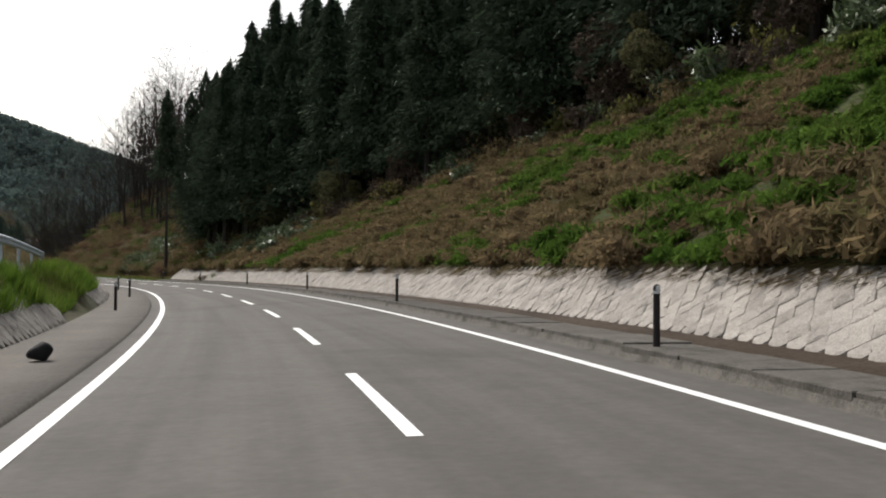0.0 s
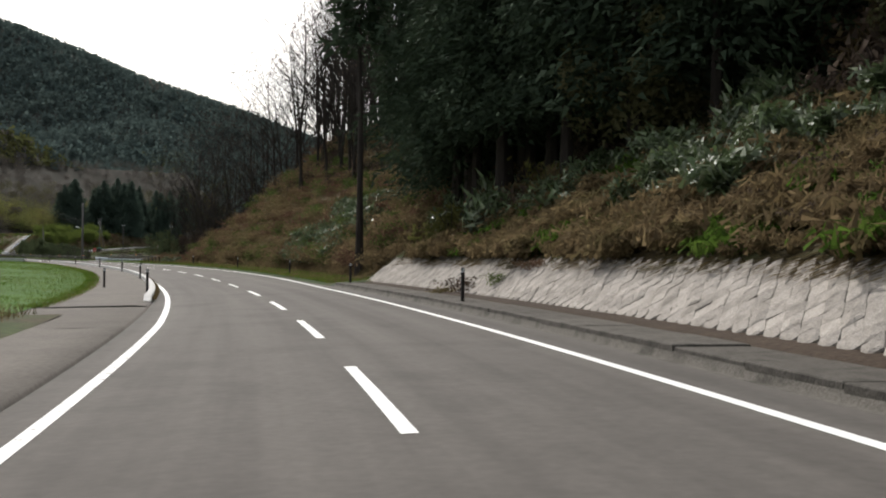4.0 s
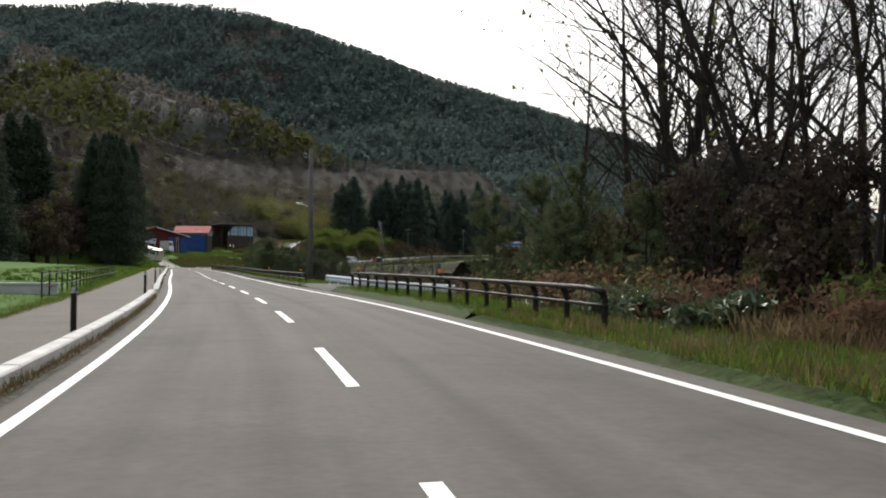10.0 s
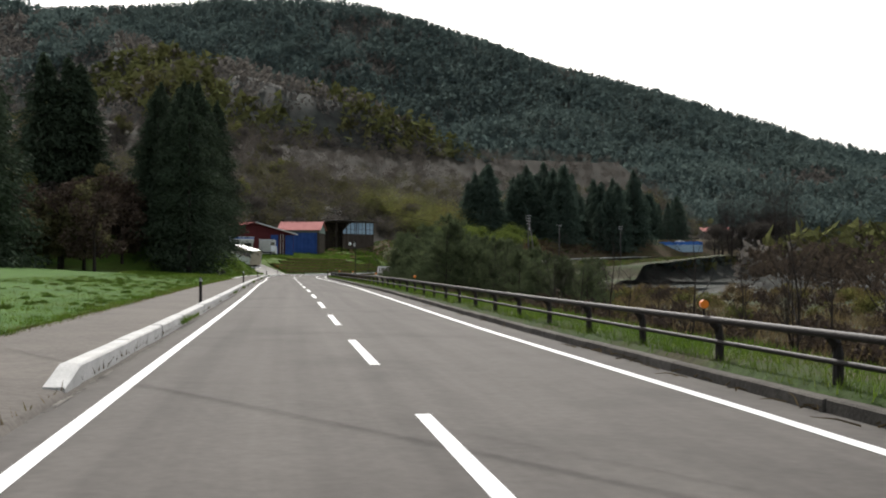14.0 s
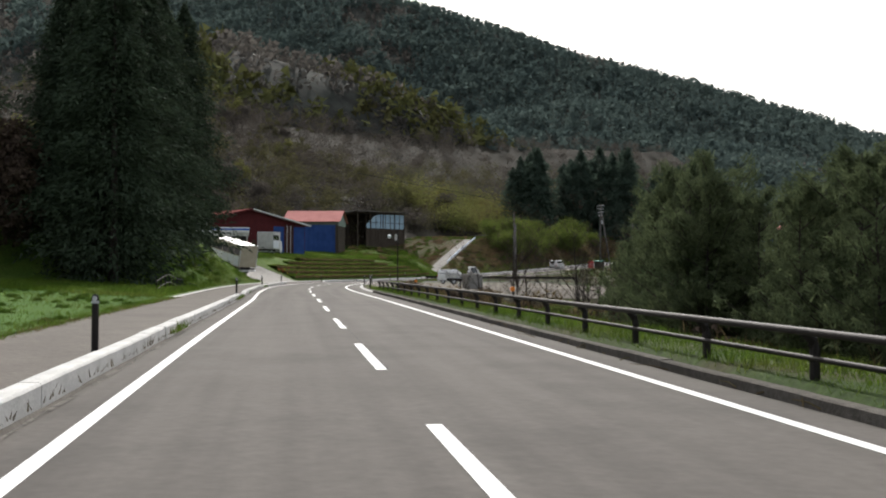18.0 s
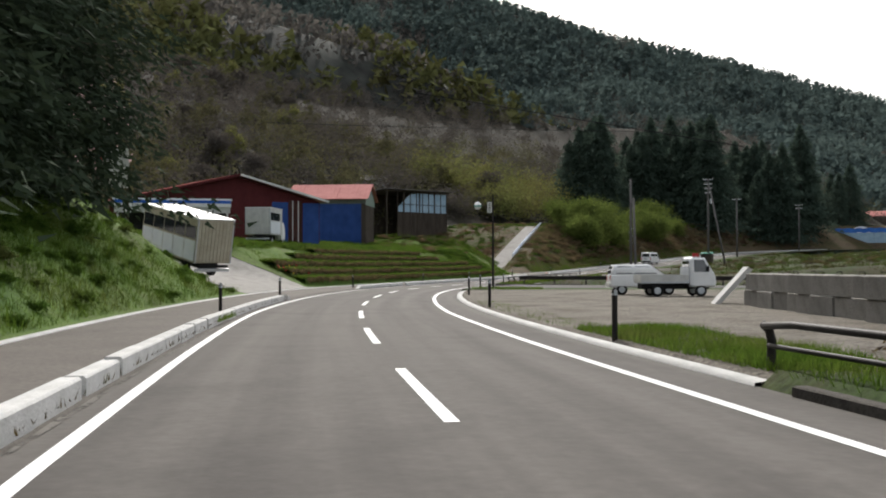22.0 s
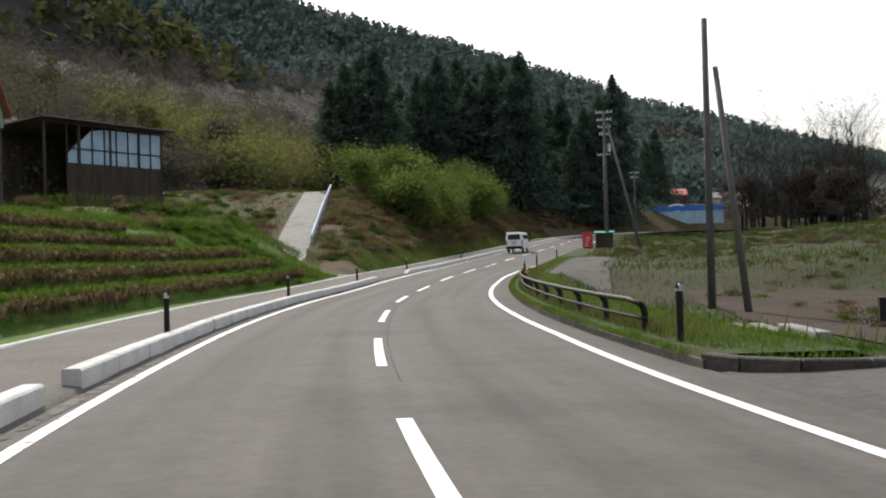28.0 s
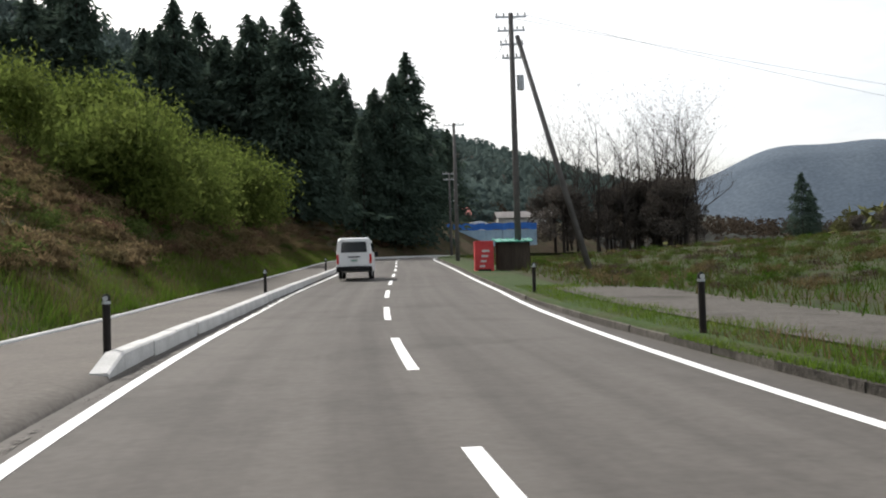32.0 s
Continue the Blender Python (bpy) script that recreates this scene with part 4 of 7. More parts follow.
# cedar wood above the cut slope, its edge nearing the road
edge_l = lambda s: float(np.interp(s, [-30, 20, 60, 100, 120], [31, 27, 22, 15, 9.0]))
scatter(woods, [(s + R.uniform(-2, 2), edge_l(s) + R.uniform(0, 2.5)) for s in np.arange(-6, 121, 3.4)], "cedars of the roadside wood", R, 0.85, 1.25)
scatter(woods, [(s + R.uniform(-2, 2), edge_l(s) + R.uniform(4, 18)) for s in np.arange(-6, 124, 3.0)], "cedars of the roadside wood", R, 0.9, 1.3)
scatter(woods, [(s + R.uniform(-2, 2), edge_l(s) + R.uniform(3, 34)) for s in np.arange(8, 140, 1.5)], "cedars of the roadside wood", R, 1.0, 1.4)
scatter([broad[0], broad[3], broad[0]], [(s + R.uniform(-2, 2), edge_l(s) + R.uniform(-1, 4)) for s in np.arange(4, 112, 5.0)], "olive trees at the edge of the wood", R, 0.4, 0.85)
spots = []
for _ in range(150):
    s = R.uniform(-2, 120)
    spots.append((s, edge_l(s) - R.uniform(-1.5, 3.0)))
scatter([drys[1], drys[0], drys[2], sasas[0]], [q for q in spots if q[1] > 8.2], "brush at the edge of the wood", R, 0.8, 1.7)
# hill of dry brush with bare trees on its crest
thicket("hillside_brush", hill_scrubs, [(R.uniform(119, 208), 7.0 + 20 * R.uniform(0, 1) ** 1.4) for _ in range(900)], "dry brown brush covering the steep hillside", R, 0.7, 1.5)
scatter(sasas, [(R.uniform(131, 147), 7.2 + 5.0 * R.uniform(0, 1) ** 1.3) for _ in range(130)], "bamboo grass at the foot of the hill", R, 0.7, 1.1)
scatter(sasas, [(R.uniform(88, 112), R.uniform(9.8, 14)) for _ in range(46)], "bamboo grass at the foot of the hill", R, 0.7, 1.2)
scatter(hill_bares, [(R.uniform(126, 185), R.uniform(20, 34)) for _ in range(16)], "bare trees on the crest", R, 0.8, 1.2)
scatter(hill_bares, [(R.uniform(182, 206), R.uniform(13, 30)) for _ in range(14)], "bare trees on the crest", R, 0.7, 1.1)
for s, l, tip, k in ((198.5, 11.8, -24, 1.35), (201.0, 13.4, -15, 1.25), (203.5, 13.0, -6, 1.4), (209.0, 16.5, -30, 1.55), (206.0, 15.5, -20, 1.45)):
    x, y, z = on_road(s, l, float(height(s, l)) - 0.2)
    ob = copy_thing(budding[0] if tip < -10 else hill_bares[1], pose(x, y, z, 0, 0, heading(s)) @ pose(0, 0, 0, 0, tip) @ pose(0, 0, 0, 0, 0, 70 * k))
    ob.scale = (k, k, k) if tip < -10 else (0.95, 0.95, 0.95)
    ob["group"] = "trees at the end of the hill"
scatter(hill_bares, [(209, 13.5), (211.5, 15.5), (216, 17.5), (220, 17), (213, 20), (224, 20), (218, 24), (207, 18), (228, 18)], "trees at the end of the hill", R, 1.15, 1.45)
scatter(budding, [(207, 14.0), (196, 12.5), (201, 14.5), (192, 14)], "trees at the end of the hill", R, 0.8, 1.0)
# tall lone trunk at the end of the stone wall
lone = conifer("lone_cedar", 22, 1.5, 99, CEDAR, "tall slim cedar with a long bare trunk", 0.55, 1500, 0.3, 0.20)
x, y, z = on_road(122.5, 6.7, 0.1)
lone.matrix_basis = pose(x, y, z)
# cedars by the meadow
scatter(near_cedars, [(373 + 3.1 * k, -12.8 - 1.3 * (k % 3)) for k in range(10)], "cedar grove by the meadow", R, 1.0, 1.2)
scatter(near_cedars, [(R.uniform(378, 403), R.uniform(-19, -14.5)) for _ in range(12)], "cedar grove by the meadow", R, 1.05, 1.25)
scatter(cedars, [(R.uniform(388, 397), R.uniform(-35, -28)) for _ in range(6)] + [(R.uniform(350, 359), R.uniform(-40, -31)) for _ in range(8)], "cedar grove by the meadow", R, 1.1, 1.3)
scatter([broad[3], broad[0], broad[3]], [(R.uniform(360, 386), R.uniform(-32, -21)) for _ in range(20)], "brown trees before the cedar grove", R, 0.8, 1.3)
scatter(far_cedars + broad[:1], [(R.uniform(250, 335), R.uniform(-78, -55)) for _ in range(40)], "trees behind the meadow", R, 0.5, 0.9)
# valley brush and pines
thicket("fence_brush", [drys[2], drys[0], drys[2]], [(R.uniform(316, 367), R.uniform(8.2, 17)) for _ in range(260)], "brown leafless brush below the guard fence", R, 0.6, 1.05)
scatter(bares, [(R.uniform(238, 300), R.uniform(8.0, 22)) for _ in range(44)], "leafless thicket trees below the fence", R, 0.26, 0.46)
thicket("field_brush", [drys[2], scrubs[1]], [(R.uniform(236, 304), R.uniform(7.5, 24)) for _ in range(220)], "brown brush crowding the field edge", R, 0.6, 1.1)
scatter(pines, [(R.uniform(298, 340), R.uniform(8.0, 20)) for _ in range(50)] + [(R.uniform(304, 338), R.uniform(7.6, 12)) for _ in range(46)], "young pines by the guard fence", R, 0.7, 1.25)
thicket("pine_brush", [drys[2], hill_scrubs[0], drys[1]], [(R.uniform(296, 344), R.uniform(7.6, 16)) for _ in range(150)], "brown and olive brush between the young pines", R, 0.5, 0.85)
thicket("valley_brush", [drys[0], drys[2], drys[1]], [(R.uniform(212, 368), R.uniform(8, 66)) for _ in range(520)], "brown leafless brush in the valley field", R, 0.6, 1.25)
scatter(bares, [(R.uniform(300, 366), R.uniform(7.5, 20)) for _ in range(34)], "leafless thicket trees below the fence", R, 0.28, 0.48)
scatter([bares[0], budding[0], bares[1]], [(R.uniform(189, 204), R.uniform(7.8, 15)) for _ in range(20)], "bare thicket at the end of the hill", R, 0.4, 0.75)
scatter(pines, [(R.uniform(198, 212), R.uniform(7.4, 10.5)) for _ in range(9)], "young pines at the end of the hill", R, 0.6, 0.95)
scatter([broad[3], broad[0], broad[2]], [(R.uniform(192, 218), R.uniform(8.2, 17)) for _ in range(34)], "dark undergrowth at the end of the hill", R, 0.25, 0.55)
thicket("fence_brush", [drys[2], drys[0], hill_scrubs[3]], [(R.uniform(330, 371), R.uniform(5.4, 9)) for _ in range(90)], "brown and green brush along the guard fence", R, 0.35, 0.7)
scatter(sasas, [(R.uniform(192, 203), R.uniform(6.2, 7.6)) for _ in range(16)], "bamboo grass at the end of the hill", R, 0.4, 0.7)
scatter(fruit, [(351, 10), (354.5, 13.5), (358, 11), (361.5, 15), (364.5, 10), (367, 13), (357, 18), (365, 20), (348, 15)], "bare fruit trees by the lot", R, 0.8, 1.15)
# embankment shrubs, front hill woods
scatter(willow, [(R.uniform(531, 588), R.uniform(-19, -11)) for _ in range(26)], "willow bushes on the embankment", R, 0.85, 1.25)
thicket("embankment_brush", [hill_scrubs[0], hill_scrubs[1], hill_scrubs[3], scrubs[0]], [q for q in [(R.uniform(502, 640), R.uniform(-19, -8.6)) for _ in range(760)] if abs(-q[1] - 11.7 - 0.27 * (q[0] - 497)) > 2.6 or q[0] > 532], "brown and olive brush on the embankment", R, 0.4, 1.0)
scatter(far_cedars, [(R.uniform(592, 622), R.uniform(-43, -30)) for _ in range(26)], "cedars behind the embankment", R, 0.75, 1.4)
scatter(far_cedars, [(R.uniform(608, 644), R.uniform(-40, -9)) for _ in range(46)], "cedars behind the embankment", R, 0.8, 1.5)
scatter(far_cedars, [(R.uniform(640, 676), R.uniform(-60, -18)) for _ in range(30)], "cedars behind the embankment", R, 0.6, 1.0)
scatter(near_woods, [(R.uniform(107, 121), R.uniform(10.5, 15)) for _ in range(9)] + [(R.uniform(117, 140), R.uniform(13, 27)) for _ in range(20)], "cedars of the roadside wood", R, 0.9, 1.25)
scatter(near_cedars, [(R.uniform(117, 125), R.uniform(10.5, 14)) for _ in range(6)] + [(R.uniform(116, 132), R.uniform(14, 22)) for _ in range(10)], "cedars of the roadside wood", R, 0.8, 1.1)
scatter(hill_bares, [(R.uniform(150, 204), R.uniform(15, 27)) for _ in range(26)] + [(R.uniform(172, 208), R.uniform(19, 34)) for _ in range(22)], "bare trees on the crest", R, 1.1, 1.6)
scatter(hill_bares, [(R.uniform(196, 216), R.uniform(12, 26)) for _ in range(9)] + [(R.uniform(136, 198), R.uniform(16, 24)) for _ in range(9)], "bare trees on the crest", R, 0.75, 1.0)
scatter(hill_bares, [(R.uniform(150, 196), R.uniform(14.5, 22)) for _ in range(16)], "bare trees on the crest", R, 1.0, 1.35)
thicket("crest_brush", [hill_scrubs[3], drys[2]], [(R.uniform(140, 206), R.uniform(15, 26)) for _ in range(150)], "brown and olive brush along the crest", R, 0.8, 1.3)
thicket("field_tussocks", scrubs + [hill_scrubs[3]], [(R.uniform(519, 592), 7.5 + 36 * R.uniform(0, 1) ** 1.2) for _ in range(460)] + [(R.uniform(450, 513), R.uniform(14, 44)) for _ in range(110)], "dry and green tussocks in the fallow field", R, 0.3, 0.75)
thicket("slope_brush", [hill_scrubs[0], scrubs[1], hill_scrubs[3], hill_scrubs[1]], [(s, edge_l(s) - 8.5 * R.uniform(0, 1) ** 1.4) for s in [R.uniform(2, 112) for _ in range(420)] if edge_l(s) > 13] + [(s, 8.4 + (edge_l(s) - 8.4) * R.uniform(0, 1)) for s in [R.uniform(48, 113) for _ in range(220)]], "brown brush on the cut slope", R, 0.3, 0.8)
tufts = [bush("tuft", 0.42, 1.1, 111 + k, m, "grass tuft", 330, 0.062, -0.5, False, 2.4) for k, m in enumerate((FRESH, STRAW, HILLDRY))]
green_at, dry_at = [], []
for _ in range(3000):
    s = R.uniform(4, 114)
    l = 7.75 + (edge_l(s) - 7.75) * R.uniform(0, 1) ** 1.25
    (green_at if float(lush(s, l)) + R.gauss(0, 0.22) > 0.05 else dry_at).append((s, l))
thicket("slope_tufts", tufts[:1], green_at, "tufts of fresh green grass on the cut slope", R, 0.6, 1.5)
thicket("slope_tufts", tufts[1:], dry_at, "tufts of dry grass on the cut slope", R, 0.6, 1.5)
thicket("mound_tufts", tufts[:1], [(R.uniform(431, 496), -13.4 - 15 * R.uniform(0, 1) ** 1.2) for _ in range(520)] + [(R.uniform(484, 491), R.uniform(-14, -7.2)) for _ in range(90)], "lush tufts of green grass above the terraces", R, 0.4, 0.9)
thicket("path_brush", [hill_scrubs[0], tufts[1], hill_scrubs[1], tufts[2]], [(R.uniform(482, 500), R.uniform(-30, -13)) for _ in range(80)] + [q for q in [(R.uniform(496, 548), R.uniform(-38, -12)) for _ in range(300)] if abs(-q[1] - 11.7 - 0.27 * (q[0] - 497)) > 2.8], "dry brush beside the climbing path", R, 0.4, 0.9)
thicket("path_tufts", tufts[:1], [q for q in [(R.uniform(492, 548), R.uniform(-38, -9)) for _ in range(420)] if abs(-q[1] - 11.7 - 0.27 * (q[0] - 497)) > 2.3], "green tufts beside the climbing path", R, 0.5, 1.1)
thicket("meadow_tufts", tufts[:1], [(R.uniform(230, 353), -6.9 - 9 * R.uniform(0, 1) ** 1.3) for _ in range(420)], "taller tufts in the meadow grass", R, 0.25, 0.5)
thicket("wall_foot_weeds", [tufts[2], tufts[1]], [(R.uniform(8, 117), R.uniform(5.65, 5.95)) for _ in range(46)], "dry weeds at the foot of the stone wall", R, 0.12, 0.26)
thicket("bank_tufts", tufts[:1], [(R.uniform(356, 411), R.uniform(-17, -7.4)) for _ in range(420)], "lush tufts on the green bank", R, 0.35, 0.8)
thicket("embankment_tufts", tufts[1:], [q for q in [(R.uniform(500, 600), R.uniform(-18, -8.6)) for _ in range(620)] if abs(-q[1] - 11.7 - 0.27 * (q[0] - 497)) > 2.3], "dry straw tufts on the embankment", R, 0.6, 1.3)
stow(tufts)
hill_kinds = [broad[0], broad[2], broad[0], broad[1], broad[2], broad[0]]
scatter(hill_kinds, [(R.uniform(425, 575), R.uniform(-128, -46)) for _ in range(110)], "trees on the hill behind the sheds", R, 0.7, 1.15)
scatter([broad[1], broad[0], broad[1], broad[2]], [(R.uniform(384, 428), R.uniform(-70, -37)) for _ in range(40)], "trees on the hill behind the sheds", R, 0.8, 1.2)
scatter([broad[0], broad[1], broad[2]], [(R.uniform(384, 398), R.uniform(-36, -22)) for _ in range(16)] + [(R.uniform(398, 428), R.uniform(-38, -31)) for _ in range(12)], "trees on the hill behind the sheds", R, 0.7, 1.0)
stow(woods + near_woods + near_cedars)
# ---- stone retaining walls ----


def stone_wall(name, s0, s1, l_foot, l_top, top, label, seed, foot=0.05, own=0, end_slope=2.0):
    """A battered wall of rough pale blocks set on the diagonal over a mortar core; own: how many blocks stay single parts."""
    rng = np.random.default_rng(seed)
    side = 1 if l_top > l_foot else -1
    s = np.linspace(s0, s1, int((s1 - s0) / 1.5) + 2)
    hgt = top + 0.12 * wobble(s, s * 0, 9.0, seed)
    hgt = hgt * np.clip((s1 - s) / end_slope + 0.25, 0, 1)
    cols = [(l_foot + side * 0.05, 0 * s - 0.3), (l_foot + side * 0.05, 0 * s + foot), (l_top + side * 0.05, hgt), (l_top + side * 0.5, hgt + 0.03), (l_top + side * 1.0, hgt - 0.6)]
    v = np.stack([on_road(s, l, dz) for l, dz in cols], 1).reshape(-1, 3)
    i = np.arange(v.shape[0]).reshape(len(s), len(cols))
    core = tagged(solid(name, (v, np.stack([i[:-1, :-1], i[:-1, 1:], i[1:, 1:], i[1:, :-1]], -1).reshape(-1, 4)), MORTAR), label, "wall", kind="structure")
    protos = []
    for k in range(5):
        g = np.random.default_rng(seed * 10 + k)
        outer = [(math.cos(a) * 0.245 * g.uniform(0.92, 1.08), math.sin(a) * 0.245 * g.uniform(0.92, 1.08)) for a in np.radians([0, 45, 90, 135, 180, 225, 270, 315])]
        outer = [(x * (1 if j % 2 == 0 else 0.74), z * (1 if j % 2 == 0 else 0.74)) for j, (x, z) in enumerate(outer)]
        ring0 = [(x, 0.03, z) for x, z in outer]
        ring1 = [(x * 0.95, -0.03, z * 0.95) for x, z in outer]
        ring2 = [(x * 0.62 + g.uniform(-.03, .03), -0.045 * g.uniform(0.5, 1.5), z * 0.62 + g.uniform(-.03, .03)) for x, z in outer]
        sh = Shape()
        f = [tuple(range(16, 24))]
        for r in (0, 8):
            f += [(r + j, r + (j + 1) % 8, r + 8 + (j + 1) % 8, r + 8 + j) for j in range(8)]
        sh.add(ring0 + ring1 + ring2, f)
        me = bpy.data.meshes.new("stone")
        me.from_pydata(sh.v, [], sh.f)
        me.materials.append(STONE)
        me.update()
        protos.append((me, np.array(sh.v), f))
    batter = math.atan2(abs(l_top - l_foot), top)
    rest_v, rest_f, made, kk = [], [], 0, 0
    slant = math.hypot(top, l_top - l_foot)
    row = 0
    z = 0.17
    while z < slant + 0.05:
        for a in np.arange(s0 + 0.2 + (0.24 if row % 2 else 0), s1 - 0.2, 0.48):
            lim = (slant - 0.1) * min(1, (s1 - a) / end_slope + 0.2) + 0.04 * rng.normal()
            if z > lim:
                continue
            t = z / slant
            x, y, zz = on_road(a, l_foot + (l_top - l_foot) * t, foot + (top - foot) * t)
            turn = heading(a)
            m = pose(x, y, zz, 0, 0, turn - 90 if side > 0 else turn + 90) @ pose(0, 0, 0, -math.degrees(batter)) @ pose(0, 0, 0, 0, rng.uniform(-5, 5), 0) @ pose(0, 0, 0, rng.uniform(-2, 2), 0, rng.uniform(-2, 2))
            m = m @ Matrix.Diagonal((rng.uniform(0.95, 1.12), rng.uniform(0.25, 0.85), rng.uniform(0.95, 1.12), 1))
            me, pv, pf = protos[int(rng.integers(0, 5))]
            if made < own and 4 < a:
                ob = new("stone", me)
                ob.parent = core
                ob.matrix_basis = m
                made += 1
            else:
                mm = np.array(m)
                rest_v.append(pv @ mm[:3, :3].T + mm[:3, 3])
                rest_f += [tuple(j + kk for j in q) for q in pf]
                kk += len(pv)
        row += 1
        z += 0.245
    me = bpy.data.meshes.new("stonework")
    me.from_pydata(np.concatenate(rest_v).tolist(), [], rest_f)
    me.materials.append(STONE)
    me.update()
    ob = new("stonework", me)
    ob.parent = core
    ob["kind"] = "stuff"
    return core


# ---- roadside fittings ----


def marker_post(label):
    """Roadside delineator: dark post with a rounded cap, a pale band and a reflector."""
    ob = empty("marker_post", pose(0, 0, 0), label, "marker post")
    part("post", Shape().tube([(0, 0, -0.3), (0, 0, 0.80)], [0.055, 0.052], 10), DARK_STEEL, ob)
    part("cap", Shape().tube([(0, 0, 0.83), (0, 0, 0.90), (0, 0, 0.93)], [0.056, 0.05, 0.02], 10), BLACK, ob)
    part("band", Shape().tube([(0, 0, 0.79), (0, 0, 0.83)], [0.057, 0.057], 10), GALV, ob, "pale grey band")
    part("reflector", Shape().tube([(0, -0.050, 0.865), (0, -0.068, 0.865)], [0.036, 0.036], 10), GALV, ob, "round pale reflector")
    return ob


post_a = marker_post("dark brown roadside marker post with pale band")
for s, l in ((14.5, 4.75), (34.6, 4.6), (54.5, 4.6), (76.0, 4.7), (97.0, 4.8), (116.5, 5.0), (132.5, 4.7), (153.2, 4.75), (174.9, 4.85),
             (377.7, 4.35), (394.2, 4.4), (410.2, 4.6), (426.5, 4.95), (485.6, 4.5), (499.9, 4.4), (515.5, 4.4), (448.6, 4.4)):
    ob = copy_thing(post_a, place(s, l, 0.1))
    ob["group"] = "marker posts along the road"
for s, l in ((36.5, -4.75), (53.2, -4.5), (71.5, -4.6), (113.6, -3.98), (133, -4.05), (154, -4.1), (175.2, -4.05), (195.5, -4.05), (216.8, -4.0), (240.1, -4.0),
             (280.4, -4.15), (320.0, -4.15), (358.8, -4.1), (390.0, -4.15), (407.0, -4.3), (430.6, -4.3), (453.6, -4.0), (470.0, -4.0), (485.6, -4.05), (499.5, -4.0), (519.2, -4.0), (545, -4.0), (120.0, -5.9)):
    ob = copy_thing(post_a, place(s, l, 0.06))
    ob["group"] = "marker posts along the road"
stow([post_a])


def guard_fence(s0, s1, l, gap, label, base=0.12, group="guard fences"):
    """Two dark pipes on posts with forward-leaning heads, ends turned down."""
    ob = empty("guard_fence", pose(0, 0, 0), label, "guard fence", group)
    s = np.arange(s0, s1 + 0.01, 0.8)
    for z, r, d in ((0.72, 0.046, -0.07), (0.42, 0.032, 0.0)):
        pts = [tuple(p) for p in on_road(s, l + d, base + z)]
        for end in (0, -1):
            q = list(pts[end])
            q[2] -= 0.05 if z > 0.5 else 0
            pts[end] = tuple(q)
        part("rail", Shape().tube(pts, r, 8), DARK_STEEL, ob, smooth_faces=True)
    for a in np.arange(s0 + 0.25, s1, gap):
        x, y, z = on_road(a, l, base)
        ca, sa = math.cos(radians(heading(a))), math.sin(radians(heading(a)))
        sh = Shape()
        sh.tube([(x + ca * 0.06, y + sa * 0.06, z - 0.4), (x + ca * 0.06, y + sa * 0.06, z + 0.50), (x + ca * 0.03, y + sa * 0.03, z + 0.62), (x - ca * 0.06, y - sa * 0.06, z + 0.70)], [0.06, 0.06, 0.062, 0.05], 8)
        part("post", sh, DARK_STEEL, ob)
    return ob


guard_fence(193.2, 223.5, 4.95, 2.0, "dark brown two-pipe guard fence above the grass verge")
guard_fence(236.5, 372.2, 4.53, 3.0, "dark brown two-pipe guard fence along the field and pines", -0.02)
guard_fence(450.75, 484.3, 4.47, 3.0, "dark brown two-pipe guard fence on the outer bend", -0.06)


def delineator(s, l, dz):
    ob = empty("reflector_marker", place(s, l, dz), "round orange reflector on a short dark stem", "reflector", "orange reflectors on the fences")
    part("stem", Shape().tube([(0, 0, -0.1), (0, 0, 0.10)], 0.015, 6), DARK_STEEL, ob)
    part("lens", Shape().tube([(0, -0.03, 0.16), (0, 0.03, 0.16)], [0.06, 0.06], 12), ORANGE, ob)


for s in (206, 221, 238.5, 258, 290, 309, 330, 351, 470.5):
    delineator(s, 4.85 if s < 230 else 4.47, 0.88 if s < 230 else 0.74 if s < 400 else 0.70)

def slope_place(s, l, dz=0.0, turn=0.0):
    """As place(), tipped with the road's grade."""
    grade = math.degrees(math.atan((np.interp(s + 1, STEP, LINE_Z) - np.interp(s - 1, STEP, LINE_Z)) / 2))
    x, y, z = on_road(s, l, dz)
    return pose(x, y, z, 0, 0, heading(s)) @ pose(0, 0, 0, grade) @ pose(0, 0, 0, 0, 0, turn)


# kerb blocks on the left, in stretches with gaps at the paths
kerb = empty("kerb", pose(0, 0, 0), "row of pale concrete kerb blocks with weeds in the joints", "kerb", kind="structure")


def kerb_mesh(length, h, w, mat=KERB):
    sh = Shape()
    o = [(-w / 2, -0.1), (w / 2, -0.1), (w / 2, h * 0.88), (w / 2 - 0.02, h - 0.008), (w / 2 - 0.035, h), (-w / 2 + 0.02, h), (-w / 2, h - 0.02)]
    sh.prism(o, -length / 2, length / 2)
    me = bpy.data.meshes.new("kerb_block")
    me.from_pydata(sh.v, [], sh.f)
    me.materials.append(mat)
    me.update()
    return me


kerb_long, kerb_right = kerb_mesh(1.996, 0.25, 0.24), kerb_mesh(1.985, 0.11, 0.2, DIRTY_KERB)
krng = random.Random(5)


